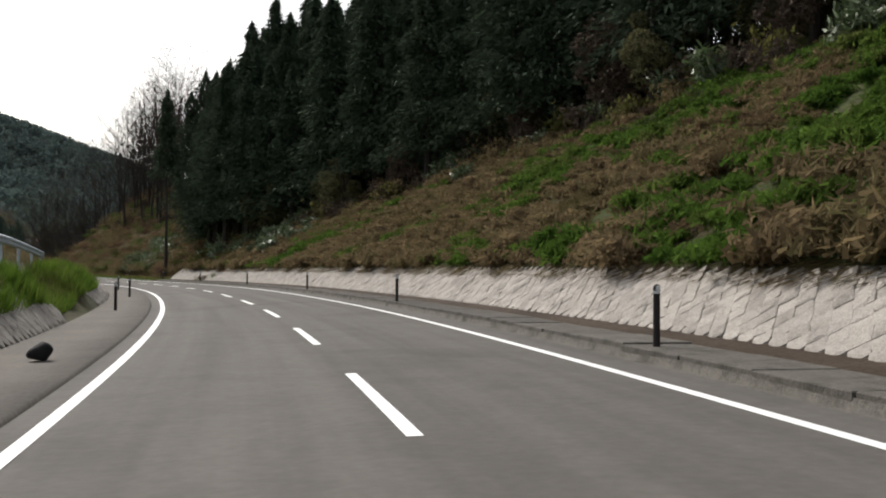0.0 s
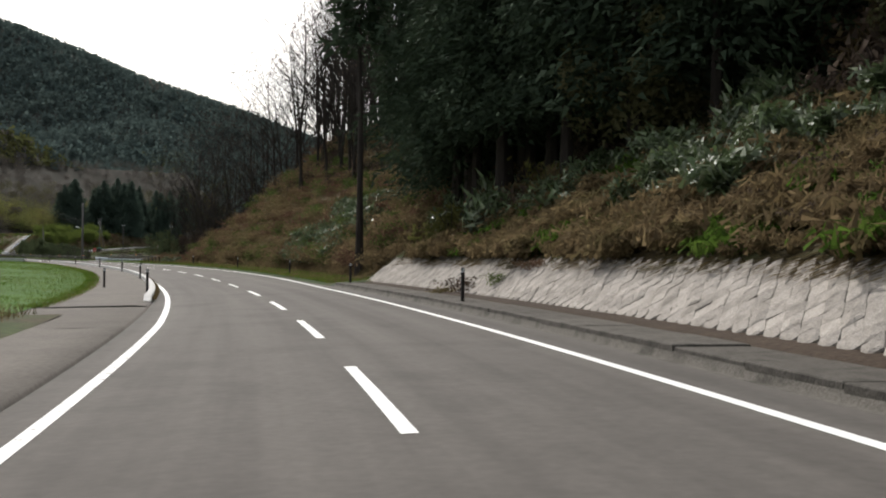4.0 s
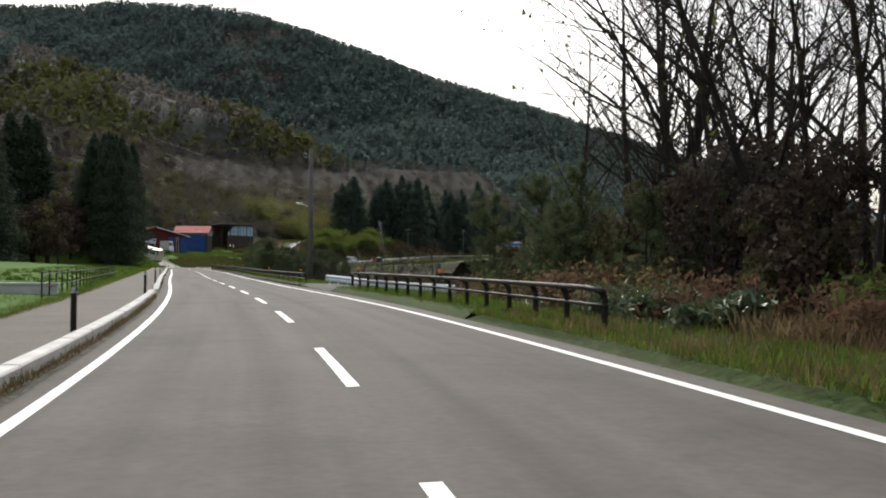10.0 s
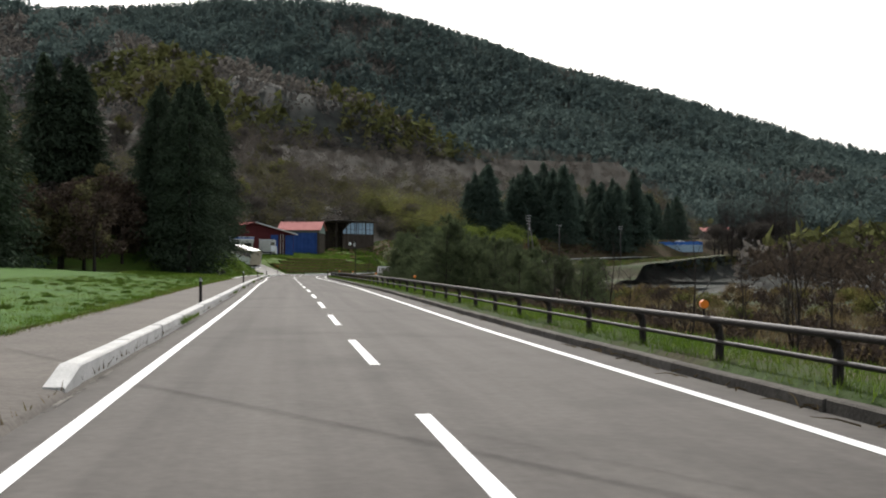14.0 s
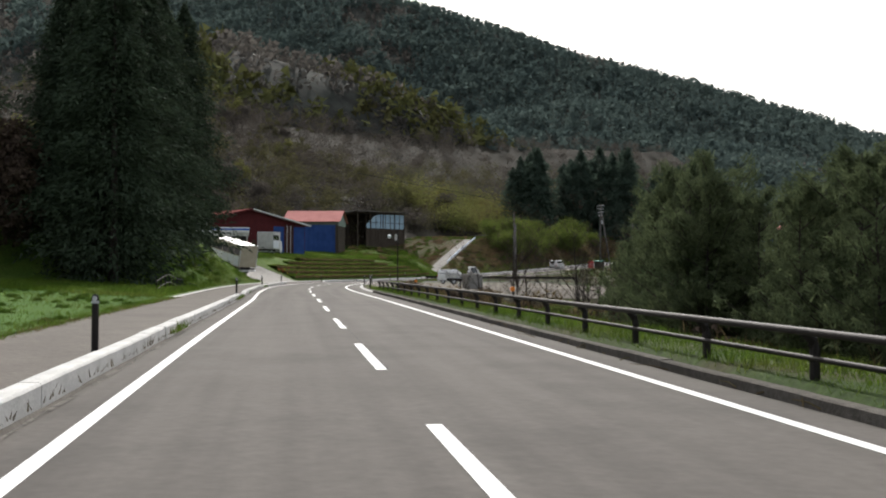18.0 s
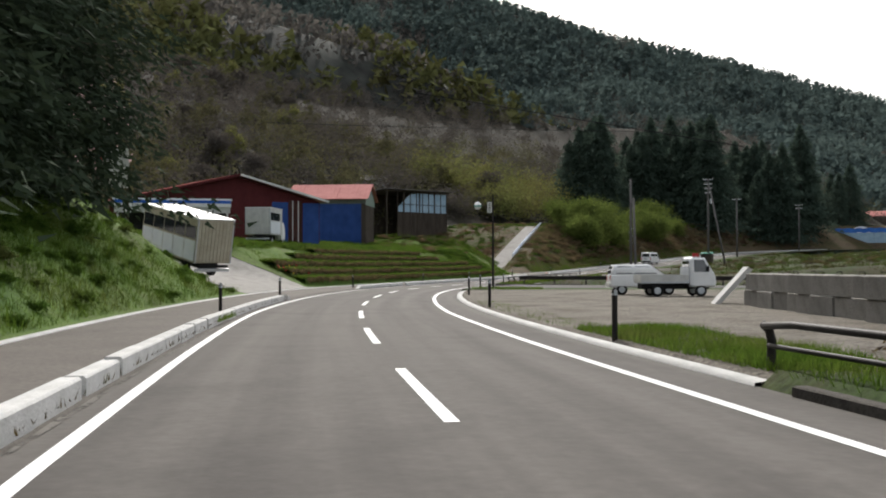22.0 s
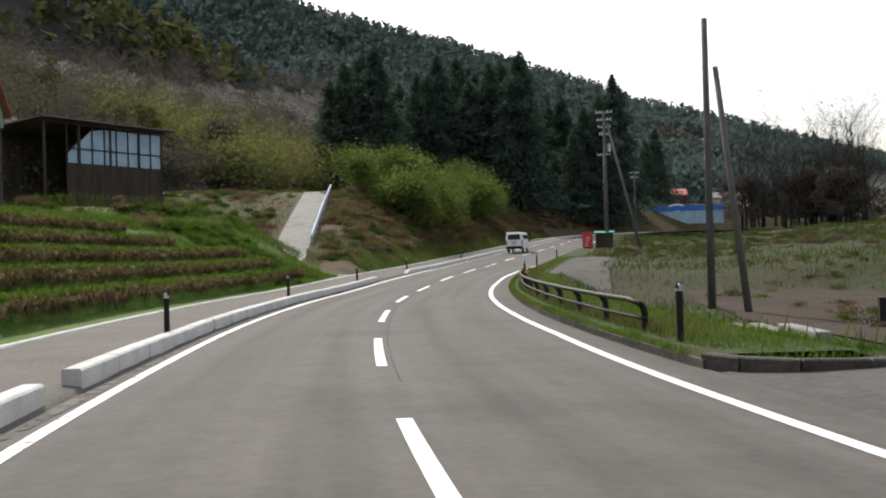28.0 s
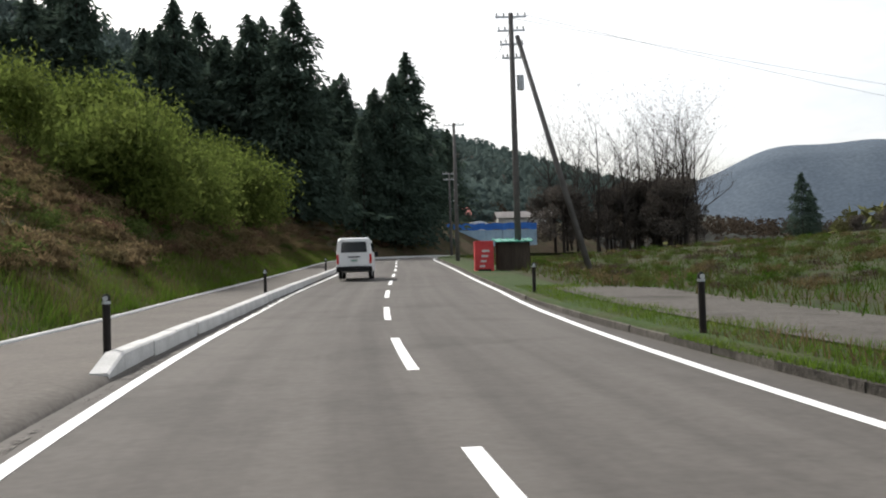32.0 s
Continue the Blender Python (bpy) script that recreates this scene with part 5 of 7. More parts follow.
def kerb_end(far):
    """Kerb piece that slopes down to the road at an opening."""
    hs, y = (0.25, 0.07) if far else (0.07, 0.25), 0.45
    v = [(x, s_ * y, z) for s_, top in ((-1, hs[0]), (1, hs[1])) for x, z in ((-0.12, -0.1), (0.12, -0.1), (0.12, top - 0.02), (0.09, top), (-0.12, top))]
    me = bpy.data.meshes.new("kerb_end")
    me.from_pydata(v, [], [(0, 1, 6, 5), (1, 2, 7, 6), (2, 3, 8, 7), (3, 4, 9, 8), (4, 0, 5, 9), (4, 3, 2, 1, 0), (5, 6, 7, 8, 9)])
    me.materials.append(KERB)
    return me


kerb_tails = (kerb_end(False), kerb_end(True))
for a0, a1 in ((105, 218), (226.5, 252.3), (257.2, 354), (360.5, 405), (430.5, 446), (446.6, 489.5), (499.0, 640)):
    for me, a in zip(kerb_tails, (a0 - 0.46, a1 + 0.46)):
        if 445 < a < 448:
            continue
        ob = new("kerb_end", me)
        ob.parent = kerb
        ob.matrix_basis = slope_place(a, -3.78, 0)
    a = a0 + 1.0
    while a < a1 - 0.95:
        ob = new("kerb_block", kerb_long)
        ob.parent = kerb
        ob.matrix_basis = slope_place(a, -3.78 + krng.uniform(-.006, .006), krng.uniform(-.012, .006), krng.uniform(-.25, .25))
        a += 2.0 + (0.22 if krng.random() < (0.3 if a < 430 else 0.12) else 0.0)
for a0, a1 in ((236, 371), (446.5, 640)):
    a = a0 + 1.0
    while a < a1:
        ob = new("kerb_block", kerb_right)
        ob.parent = kerb
        ob.matrix_basis = slope_place(a, 4.1 + krng.uniform(-.01, .01), krng.uniform(-.02, .0), 180 + krng.uniform(-.5, .5))
        a += 2.0

stone_wall("stone_wall_right", -12, 118.5, 6.15, 7.55, 1.22, "battered retaining wall of rough pale diagonal stones", 3, 0.06, 300, 0.9)
stone_wall("stone_wall_left", -12, 29, -5.5, -6.6, 1.15, "low retaining wall of rough pale stones", 4, 0.05, 0)
stone_wall("stone_wall_left_far", 41, 84, -5.5, -6.6, 1.05, "low retaining wall of rough pale stones", 6, 0.05, 0)

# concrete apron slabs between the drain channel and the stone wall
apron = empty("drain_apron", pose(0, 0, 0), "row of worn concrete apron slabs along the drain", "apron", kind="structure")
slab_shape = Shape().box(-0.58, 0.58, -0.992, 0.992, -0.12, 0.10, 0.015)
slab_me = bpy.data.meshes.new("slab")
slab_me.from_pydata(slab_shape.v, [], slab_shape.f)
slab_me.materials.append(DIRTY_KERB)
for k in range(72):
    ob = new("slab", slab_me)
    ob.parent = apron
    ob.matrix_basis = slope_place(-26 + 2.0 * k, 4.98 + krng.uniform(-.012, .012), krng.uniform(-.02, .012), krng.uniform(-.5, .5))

# kerb turning into the side road
turn_kerb = empty("corner_kerb", pose(0, 0, 0), "dirty concrete kerb curving into the side road", "kerb", kind="structure")
arc = [(446.6, 4.1), (445.9, 4.3), (445.4, 4.8), (445.15, 5.5), (445.0, 6.6), (444.9, 8.0), (444.8, 9.6), (444.6, 11.4)]
for (s0, l0), (s1, l1) in zip(arc, arc[1:]):
    a, b = Vector(on_road(s0, l0, -0.02)), Vector(on_road(s1, l1, -0.02))
    part("kerb_block", Shape().box(-0.1, 0.1, 0.01, (b - a).length + 0.02, -0.1, 0.19, 0.02), DIRTY_KERB, turn_kerb).matrix_basis = pose(a.x, a.y, a.z, 0, 0, math.degrees(math.atan2(-(b - a).x, (b - a).y)))

# concrete channel wall beside the tilled field
cw = empty("channel_wall", pose(0, 0, 0), "pale concrete channel wall sloping beside the field", "wall", kind="structure")
for k in range(11):
    s0 = 449.5 + 2.1 * k
    l0, l1 = 7.0 + 0.21 * k, 7.21 + 0.21 * k
    a, b = Vector(on_road(s0, l0, float(height(s0, l0)) - 0.2)), Vector(on_road(s0 + 2.07, l1, float(height(s0 + 2.07, l1)) - 0.2))
    part("wall_block", Shape().box(-0.13, 0.13, 0, (b - a).length, 0, 0.5, 0.02), CONCRETE, cw).matrix_basis = pose(a.x, a.y, a.z, 0, 0, math.degrees(math.atan2(-(b - a).x, (b - a).y)))

# tar seams and tyre dust on the asphalt


def ribbon(name, pts, width, mat, label, category, lift):
    s = np.linspace(pts[0][0], pts[-1][0], max(4, int(abs(pts[-1][0] - pts[0][0]) / 0.35)))
    l = np.interp(s, [p[0] for p in pts], [p[1] for p in pts]) + 0.02 * wobble(s, 0 * s, 1.1, pts[0][0])
    w = width * (0.6 + 0.4 * wobble(s, 0 * s, 2.3, 3))
    v = np.stack([on_road(s, l - w, camber(l - w) + lift), on_road(s, l + w, camber(l + w) + lift)], 1).reshape(-1, 3)
    i = np.arange(len(v)).reshape(-1, 2)
    tagged(solid(name, (v, np.stack([i[:-1, 0], i[:-1, 1], i[1:, 1], i[1:, 0]], -1)), mat), label, category, kind="structure")


for pts in (((112, 0.03), (142, 0.08)), ((146, 0.06), (181, 0.12)), ((318, 0.1), (352, 0.02)), ((446, 0.16), (480, 0.24))):
    ribbon("tar_seam", pts, 0.014, TAR, "thin dark tar seam along the road", "crack", 0.003)
ribbon("road_grit", ((105, -3.59), (405, -3.59)), 0.06, DUST, "pale grit along the foot of the kerb", "grit", 0.002)
ribbon("road_grit", ((430, -3.48), (640, -3.48)), 0.11, DUST, "pale grit along the foot of the kerb", "grit", 0.002)

# guard rails of pressed steel


def beam_rail(name, pts, mat, label, post_mat, z=0.7, gap=2.0, tall=1.0):
    """Wave-section rail through world points, on posts."""
    ob = empty(name, pose(0, 0, 0), label, "guard rail")
    pts = [Vector(p) for p in pts]
    prof = [(0.0, -0.17), (0.05, -0.12), (0.05, -0.05), (0.0, 0.0), (0.05, 0.05), (0.05, 0.12), (0.0, 0.17)]
    v, n = [], len(prof)
    for i, p in enumerate(pts):
        d = (pts[min(i + 1, len(pts) - 1)] - pts[max(i - 1, 0)]).normalized()
        o = Vector((d.y, -d.x, 0)).normalized()
        for s_ in (1, -1):
            v += [tuple(p + o * (a * s_ + 0.012 * s_) + Vector((0, 0, z + b * tall))) for a, b in prof][::s_]
    m = 2 * n
    f = [(i * m + k, i * m + (k + 1) % m, (i + 1) * m + (k + 1) % m, (i + 1) * m + k) for i in range(len(pts) - 1) for k in range(m)]
    part("rail", Shape().add(v, f), mat, ob)
    total = sum((pts[i + 1] - pts[i]).length for i in range(len(pts) - 1))
    a = 0.3
    while a < total:
        b, i = a, 0
        while i < len(pts) - 2 and b > (pts[i + 1] - pts[i]).length:
            b -= (pts[i + 1] - pts[i]).length
            i += 1
        q = pts[i].lerp(pts[i + 1], b / (pts[i + 1] - pts[i]).length)
        part("post", Shape().tube([(q.x, q.y, q.z - 1.5), (q.x, q.y, q.z + z + 0.1)], 0.055, 8), post_mat, ob)
        a += gap
    return ob


beam_rail("guard_rail", [on_road(s, l, dz) for s, l, dz in ((217, 8.2, 0.2), (220, 7.0, 0.25), (223.8, 6.0, 0.32), (226, 5.85, 0.36), (228, 5.75, 0.40), (231, 5.5, 0.44), (233.6, 5.3, 0.47))], RAIL_WHITE, "dull white pressed-steel guard rail between two pipe fences", RAIL_WHITE, 0.02, 2.0, 1.05)
culvert = empty("culvert_wall", place(216.8, -9.4, 0.1), "low white concrete culvert wall in the meadow", "culvert wall", kind="structure")
part("wall", Shape().box(-2.6, 2.3, -0.12, 0.12, -0.3, 0.38, 0.03), KERB, culvert)
part("cap", Shape().box(-2.65, 2.35, -0.16, 0.16, 0.382, 0.46, 0.02), KERB, culvert)
beam_rail("guard_rail", [on_road(s, l, dz) for s, l, dz in ((20, -7.7, 1.75), (27, -7.75, 1.75), (34, -7.8, 1.65), (40, -7.9, 1.5), (46, -8.0, 1.35))], RAIL_WHITE, "white guard rail on top of the bank", RAIL_WHITE, 0.7, 4.0, 0.8)
# black box-beam barrier behind the side road
bar = empty("box_beam_barrier", pose(0, 0, 0), "long black box-beam barrier on short posts", "barrier")
b0, b1 = Vector(on_road(446.2, 6.2, 0.1)), Vector(on_road(438.0, 27.0, 0.1))
bd = (b1 - b0).normalized()
bo = Vector((bd.y, -bd.x, 0))
sh = Shape()
corner = []
for p in (b0, b1):
    corner += [p + bo * a + Vector((0, 0, z)) for a, z in ((-0.07, 0.42), (0.07, 0.42), (0.07, 0.72), (-0.07, 0.72))]
sh.add(corner, [(3, 2, 1, 0), (4, 5, 6, 7), (0, 1, 5, 4), (1, 2, 6, 5), (2, 3, 7, 6), (3, 0, 4, 7)])
part("beam", sh, DARK_STEEL, bar)
for k in range(8):
    q = b0.lerp(b1, (k + 0.12) / 8)
    part("post", Shape().tube([(q.x, q.y, q.z - 0.3), (q.x, q.y, q.z + 0.45)], 0.06, 8), DARK_STEEL, bar)

# side path up the bank with its blue-white rail
pa, pb = Vector(on_road(497.0, -11.7, 0.16)), Vector(on_road(531.0, -20.9, 6.75))
pd = (pb - pa).normalized()
po = Vector((pd.y, -pd.x, 0)).normalized()
pv = []
for k in range(14):
    q = pa.lerp(pb, k / 13) + Vector((0, 0, 0.25 * math.sin(k / 13 * 3.14)))
    pv += [tuple(q - po * 1.25), tuple(q), tuple(q + po * 1.25)]
pf = [(3 * i + j, 3 * i + j + 1, 3 * i + j + 4, 3 * i + j + 3) for i in range(13) for j in range(2)]
tagged(solid("path", Shape().add(pv, pf), CONCRETE), "pale concrete path climbing the grassy bank", "path", kind="structure")
strip("path_mouth", 491, 500, [(-6.6, 0.10), (-7.4, 0.15), (-9.2, 0.21), (-13.2, 0.24)], CONCRETE, "concrete mouth of the climbing path", "path")
beam_rail("guard_rail", [pa.lerp(pb, k / 8) + po * 1.35 + Vector((0, 0, 0.2 * math.sin(k / 8 * 3.14))) for k in range(2, 9)], BLUE_STEEL, "pale blue guard rail beside the climbing path", BLUE_STEEL, 0.55)

# pipe fences by the meadow
for s0, s1, l, lab in ((214, 262, -7.3, "thin dark pipe fence at the meadow edge"), (362, 376, -8.6, "bent grey pipe fence under the cedars")):
    ob = empty("pipe_fence", pose(0, 0, 0), lab, "fence", "field fences")
    for z in (0.35, 0.8):
        pts = [tuple(p) for p in on_road(np.arange(s0, s1, 1.0), l, 0.12 + z + (0.16 * np.sin(np.arange(s0, s1, 1.0) * 0.5) if l < -8 else 0))]
        part("rail", Shape().tube(pts, 0.022, 6), DARK_STEEL if l > -8 else POLE_CONC, ob)
    for a in np.arange(s0, s1, 2.0):
        x, y, z = on_road(a, l, 0.1)
        part("post", Shape().tube([(x, y, z - 0.2), (x, y, z + 0.9)], 0.03, 6), DARK_STEEL, ob)

# ---- poles, lamps and wires ----


def utility_pole(x, y, z, h, r, label, arms=0, lamp=0.0):
    ob = empty("utility_pole", pose(x, y, z), label, "utility pole", "poles along the road")
    part("shaft", Shape().tube([(0, 0, -0.5), (0, 0, h * 0.5), (0, 0, h)], [r, r * 0.85, r * 0.68], 12), POLE_CONC, ob, smooth_faces=True)
    for k in range(arms):
        zz = h - 0.25 - 0.75 * k
        w = 0.85 - 0.1 * k
        part("crossarm", Shape().box(-w, w, -0.05, 0.05, zz, zz + 0.09), GALV, ob)
        for a in (-w + 0.08, -w * 0.45, w * 0.45, w - 0.08):
            part("insulator", Shape().tube([(a, 0, zz + 0.09), (a, 0, zz + 0.17), (a, 0, zz + 0.28)], [0.03, 0.055, 0.035], 8), DULL_WHITE, ob)
    if arms > 2:
        part("transformer", Shape().tube([(0.42, 0.1, h - 4.2), (0.42, 0.1, h - 3.4)], [0.2, 0.2], 12), GALV, ob)
    if lamp:
        part("lamp_arm", Shape().tube([(0, 0, lamp - 0.25), (-0.5, 0, lamp - 0.1), (-0.9, -0.1, lamp)], 0.025, 6), GALV, ob)
        part("lamp_head", Shape().tube([(-0.65, -0.05, lamp - 0.05), (-0.9, -0.1, lamp + 0.02), (-1.2, -0.15, lamp + 0.08)], [0.05, 0.10, 0.05], 10), GALV, ob, "small grey street lamp head")
        part("box", Shape().box(-1.05, -0.65, -0.06, 0.06, lamp + 0.33, lamp + 0.45), DARK_STEEL, ob)
        for zz in (h - 0.42, h - 0.7):
            part("insulator", Shape().tube([(-0.62, 0, zz), (-0.5, 0, zz), (-0.4, 0, zz)], [0.04, 0.06, 0.03], 8), DARK_STEEL, ob)
    for k in range(8):
        zz = h * 0.42 + k * 0.42
        part("step_bolt", Shape().tube([(0, 0, zz), (0.26 * (-1) ** k, 0, zz)], 0.012, 5), GALV, ob)
    return ob


def brace_pole(x0, y0, z0, x1, y1, z1, r, label):
    ob = empty("brace_pole", pose(x0, y0, z0), label, "utility pole", "poles along the road")
    part("shaft", Shape().tube([(0, 0, -0.4), (x1 - x0, y1 - y0, z1 - z0)], [r, r * 0.72], 10), POLE_CONC, ob, smooth_faces=True)
    return ob


def wire(a, b, sag, label, r=0.012):
    a, b = Vector(a), Vector(b)
    pts = [a.lerp(b, k / 16) - Vector((0, 0, sag * 4 * (k / 16) * (1 - k / 16))) for k in range(17)]
    return tagged(solid("wire", Shape().tube(pts, r, 5), BLACK), label, "wire", "overhead wires")


p13 = on_road(249.9, 6.6, -0.4)
utility_pole(*p13, 10.0, 0.2, "grey concrete pole with a small street lamp by the fence", 0, 6.0)
utility_pole(*on_road(268, 32, -1.6), 11.0, 0.16, "slim dark pole standing in the valley field")
pA = (-231.4, 403.7, -3.6)
utility_pole(*pA, 12.3, 0.17, "plain grey concrete pole in the field", 0)
brace_pole(-229.9, 401.6, -3.6, -231.0, 403.5, 6.6, 0.16, "leaning concrete brace pole against its neighbour")
pD = (-243.1, 463.9, -0.9)
utility_pole(*pD, 14.4, 0.19, "tall concrete pole with crossarms and insulators", 4)
brace_pole(-239.4, 461.5, -0.9, -242.8, 463.7, 12.2, 0.17, "long leaning brace pole of the tall pole")
utility_pole(-246.5, 490.3, 0.2, 11.5, 0.17, "slim grey pole with one crossarm by the road", 1)
utility_pole(-247.5, 540.0, 2.0, 11.0, 0.17, "slim grey pole beside the far bend", 2)
p13 = Vector(p13)
far_w = p13 + Vector((0, 0, 6.9)) + 3.0 * (Vector((-132.5, 233.5, 11.0)) - p13 - Vector((0, 0, 6.9)))
wire(p13 + Vector((0, 0, 6.9)), far_w, 0.5, "black overhead wire across the road", 0.03)
wire(p13 + Vector((0, 0, 6.3)), far_w - Vector((0, 0, 1.4)), 0.6, "black overhead wire across the road", 0.014)
wire((-220.6, 334.5, 6.1), (-200.8, 411.5, 12.8), 0.4, "black overhead wire beside the lot", 0.016)
wire(p13 + Vector((0, 0, 6.9)), (20, 330, 10), 1.5, "black overhead wire over the valley")
wire(p13 + Vector((0, 0, 6.6)), (20, 338, 8), 1.2, "black overhead wire over the valley")
wire((-226.5, 355.4, 11.0), (-206.4, 362.6, 6.7), 0.0, "black overhead wire across the lot", 0.03)
wire(Vector(pD) + Vector((0.7, 0, 14.3)), (-167, 531, 13.5), 0.6, "overhead wire over the fields")
wire(Vector(pD) + Vector((-0.7, 0, 14.3)), (-160, 529, 14.3), 0.6, "overhead wire over the fields")
wire(Vector(pD) + Vector((0, 0, 13.6)), (-246.5, 490.3, 11.4), 0.4, "overhead wire between the poles")

# street lamp with a banner at the side road
lp = empty("street_lamp", place(427.3, 5.75, 0.1), "slim dark lamp post with a round lamp and a small banner", "street lamp")
part("post", Shape().tube([(0, 0, -0.3), (0, 0, 3.0), (0, 0, 6.2)], [0.085, 0.07, 0.055], 10), DARK_STEEL, lp)
part("arm", Shape().tube([(0, 0, 5.85), (-0.35, 0, 6.05), (-0.75, 0, 6.0), (-1.0, 0, 5.78)], 0.022, 6), DARK_STEEL, lp)
part("lamp", Shape().tube([(-1.0, 0, 5.72), (-1.0, 0, 5.6), (-1.0, 0, 5.42), (-1.0, 0, 5.25), (-1.0, 0, 5.2)], [0.05, 0.2, 0.25, 0.17, 0.03], 14), WHITE_PAINT, lp, "round pale lamp")
part("lamp_band", Shape().tube([(-1.0, 0, 5.47), (-1.0, 0, 5.38)], [0.256, 0.254], 14), GREEN_PAINT, lp, "green band")
part("banner", Shape().box(-0.37, -0.07, -0.01, 0.01, 5.0, 5.7), DULL_WHITE, lp, "small pale banner")
for k in range(5):
    part("mark", Shape().box(-0.26, -0.18, -0.016, -0.010, 5.08 + 0.12 * k, 5.15 + 0.12 * k), BLACK, lp)
part("bracket", Shape().tube([(0, 0, 5.74), (-0.4, 0, 5.74)], 0.015, 6), DARK_STEEL, lp)
# ---- buildings ----


def wall_boards(parent, x0, x1, y, z0, z1, n, mat, name="board", axis="x"):
    """Upright boards along x (or y) with small gaps and uneven faces."""
    rng = random.Random(int((x0 + z1) * 37))
    w = (x1 - x0) / n
    for k in range(n):
        d = rng.uniform(0, 0.015)
        a, b = x0 + k * w + 0.006, x0 + (k + 1) * w - 0.006
        sh = Shape().box(a, b, y - 0.03 - d, y, z0, z1 + rng.uniform(-.02, .02)) if axis == "x" else Shape().box(y, y + 0.03 + d, a, b, z0, z1 + rng.uniform(-.02, .02))
        part(name, sh, mat, parent)


def seamed_roof(parent, pts, mat, ribs, thick=0.06):
    """A sheet roof plane through four corners (eave left, eave right, ridge right, ridge left) with standing seams."""
    a, b, c, d = (Vector(p) for p in pts)
    n = (b - a).cross(d - a).normalized()
    roof = part("roof", Shape().add([tuple(p) for p in (a, b, c, d)] + [tuple(p - n * thick) for p in (a, b, c, d)], [(0, 1, 2, 3), (7, 6, 5, 4), (0, 4, 5, 1), (1, 5, 6, 2), (2, 6, 7, 3), (3, 7, 4, 0)]), mat, parent)
    for k in range(ribs + 1):
        t = k / ribs
        p, q = a.lerp(b, t), d.lerp(c, t)
        u = (b - a).normalized() * 0.025
        part("seam", Shape().add([tuple(v) for v in (p - u, p + u, q + u, q - u, p - u + n * 0.045, p + u + n * 0.045, q + u + n * 0.045, q - u + n * 0.045)], [(3, 2, 1, 0), (4, 5, 6, 7), (0, 1, 5, 4), (1, 2, 6, 5), (2, 3, 7, 6), (3, 0, 4, 7)]), mat, roof)
    return roof


# main barn: faded red roof, blue tarpaulin front
barn = empty("barn", pose(-269.0, 405.6, 1.95, 0, 0, 28), "barn with faded red sheet roof and blue tarpaulin front", "barn")
part("back_wall", Shape().box(-9.5, 0, 3.2, 3.4, -1, 6.1), DARKWOOD, barn)
part("side_wall", Shape().prism([(-3.4, -1), (3.4, -1), (3.4, 6.1), (0, 7.8), (-3.4, 6.1)], -0.1, 0.1), DARKWOOD, barn).matrix_basis = pose(-0.1, 0, 0, 0, 0, 90)
wall_boards(barn, -3.3, 3.3, 0.01, -0.6, 5.0, 22, DARKWOOD, "board", "y")
part("gable_panel", Shape().prism([(-3.5, 5.1), (3.5, 5.1), (3.5, 6.0), (0, 7.75), (-3.5, 6.0)], -0.03, 0.03), material("pale_green_panel", [(0.16, 0.21, 0.18), (0.22, 0.27, 0.23)], 1.0, 0.7, 0.1), barn).matrix_basis = pose(0.09, 0, 0, 0, 0, 90)
part("front_wall", Shape().box(-9.5, -0.05, -3.4, -3.2, -1, 6.1), DARKWOOD, barn)
part("fascia", Shape().box(-9.5, 0.1, -3.52, -3.42, 5.25, 6.05), material("grey_green_fascia", [(0.10, 0.12, 0.11), (0.15, 0.17, 0.15)], 1.0, 0.7, 0.1), barn)
for k in range(4):
    sh = Shape()
    x0, x1 = -8.2 + k * 1.95, -8.2 + (k + 1) * 1.95
    v, f = [], []
    for i in range(9):
        for j in range(9):
            v.append((x0 + (x1 - x0) * i / 8, -3.46 - 0.035 * math.sin(i * 1.6 + k) - 0.02 * math.sin(j * 2.1 + i), -0.5 + 5.75 * j / 8))
    f = [(i * 9 + j, i * 9 + 9 + j, i * 9 + 10 + j, i * 9 + j + 1) for i in range(8) for j in range(8)]
    part("tarpaulin", sh.add(v, f), BLUE_SHEET, barn, "blue tarpaulin sheet", True)
part("corner_post", Shape().box(-0.45, -0.1, -3.62, -3.42, -0.8, 5.3), DARKWOOD, barn)
seamed_roof(barn, [(-10.2, -4.1, 5.85), (0.5, -4.1, 5.85), (0.5, 0, 8.0), (-10.2, 0, 8.0)], RED_ROOF, 18)
seamed_roof(barn, [(0.5, 4.1, 5.85), (-10.2, 4.1, 5.85), (-10.2, 0, 8.0), (0.5, 0, 8.0)], RED_ROOF, 18)

# red gabled shed beside it
shed = empty("red_shed", pose(-261.0, 373.3, 1.95, 0, 0, 68), "dark red gabled shed with blue sheeting at one side", "shed")
part("front_wall", Shape().prism([(-9.3, -2.4), (9.3, -2.4), (9.3, 4.05), (0, 6.3), (-9.3, 4.05)], 0.0, 0.2), RED_WALL, shed)
part("back_wall", Shape().prism([(-9.3, -2.4), (9.3, -2.4), (9.3, 4.05), (0, 6.3), (-9.3, 4.05)], 11.8, 12.0), RED_WALL, shed)
part("side_wall", Shape().box(9.1, 9.3, 0.2, 11.8, -2.4, 4.05), DARKWOOD, shed)
part("side_wall", Shape().box(-9.3, -9.1, 0.2, 11.8, -2.4, 4.05), RED_WALL, shed)
wall_boards(shed, -9.1, 3.6, 0.0, -2.2, 3.9, 32, RED_WALL)
part("tarpaulin", Shape().box(3.8, 5.6, -0.06, -0.02, -2.2, 3.9), BLUE_SHEET, shed, "blue tarpaulin sheet")
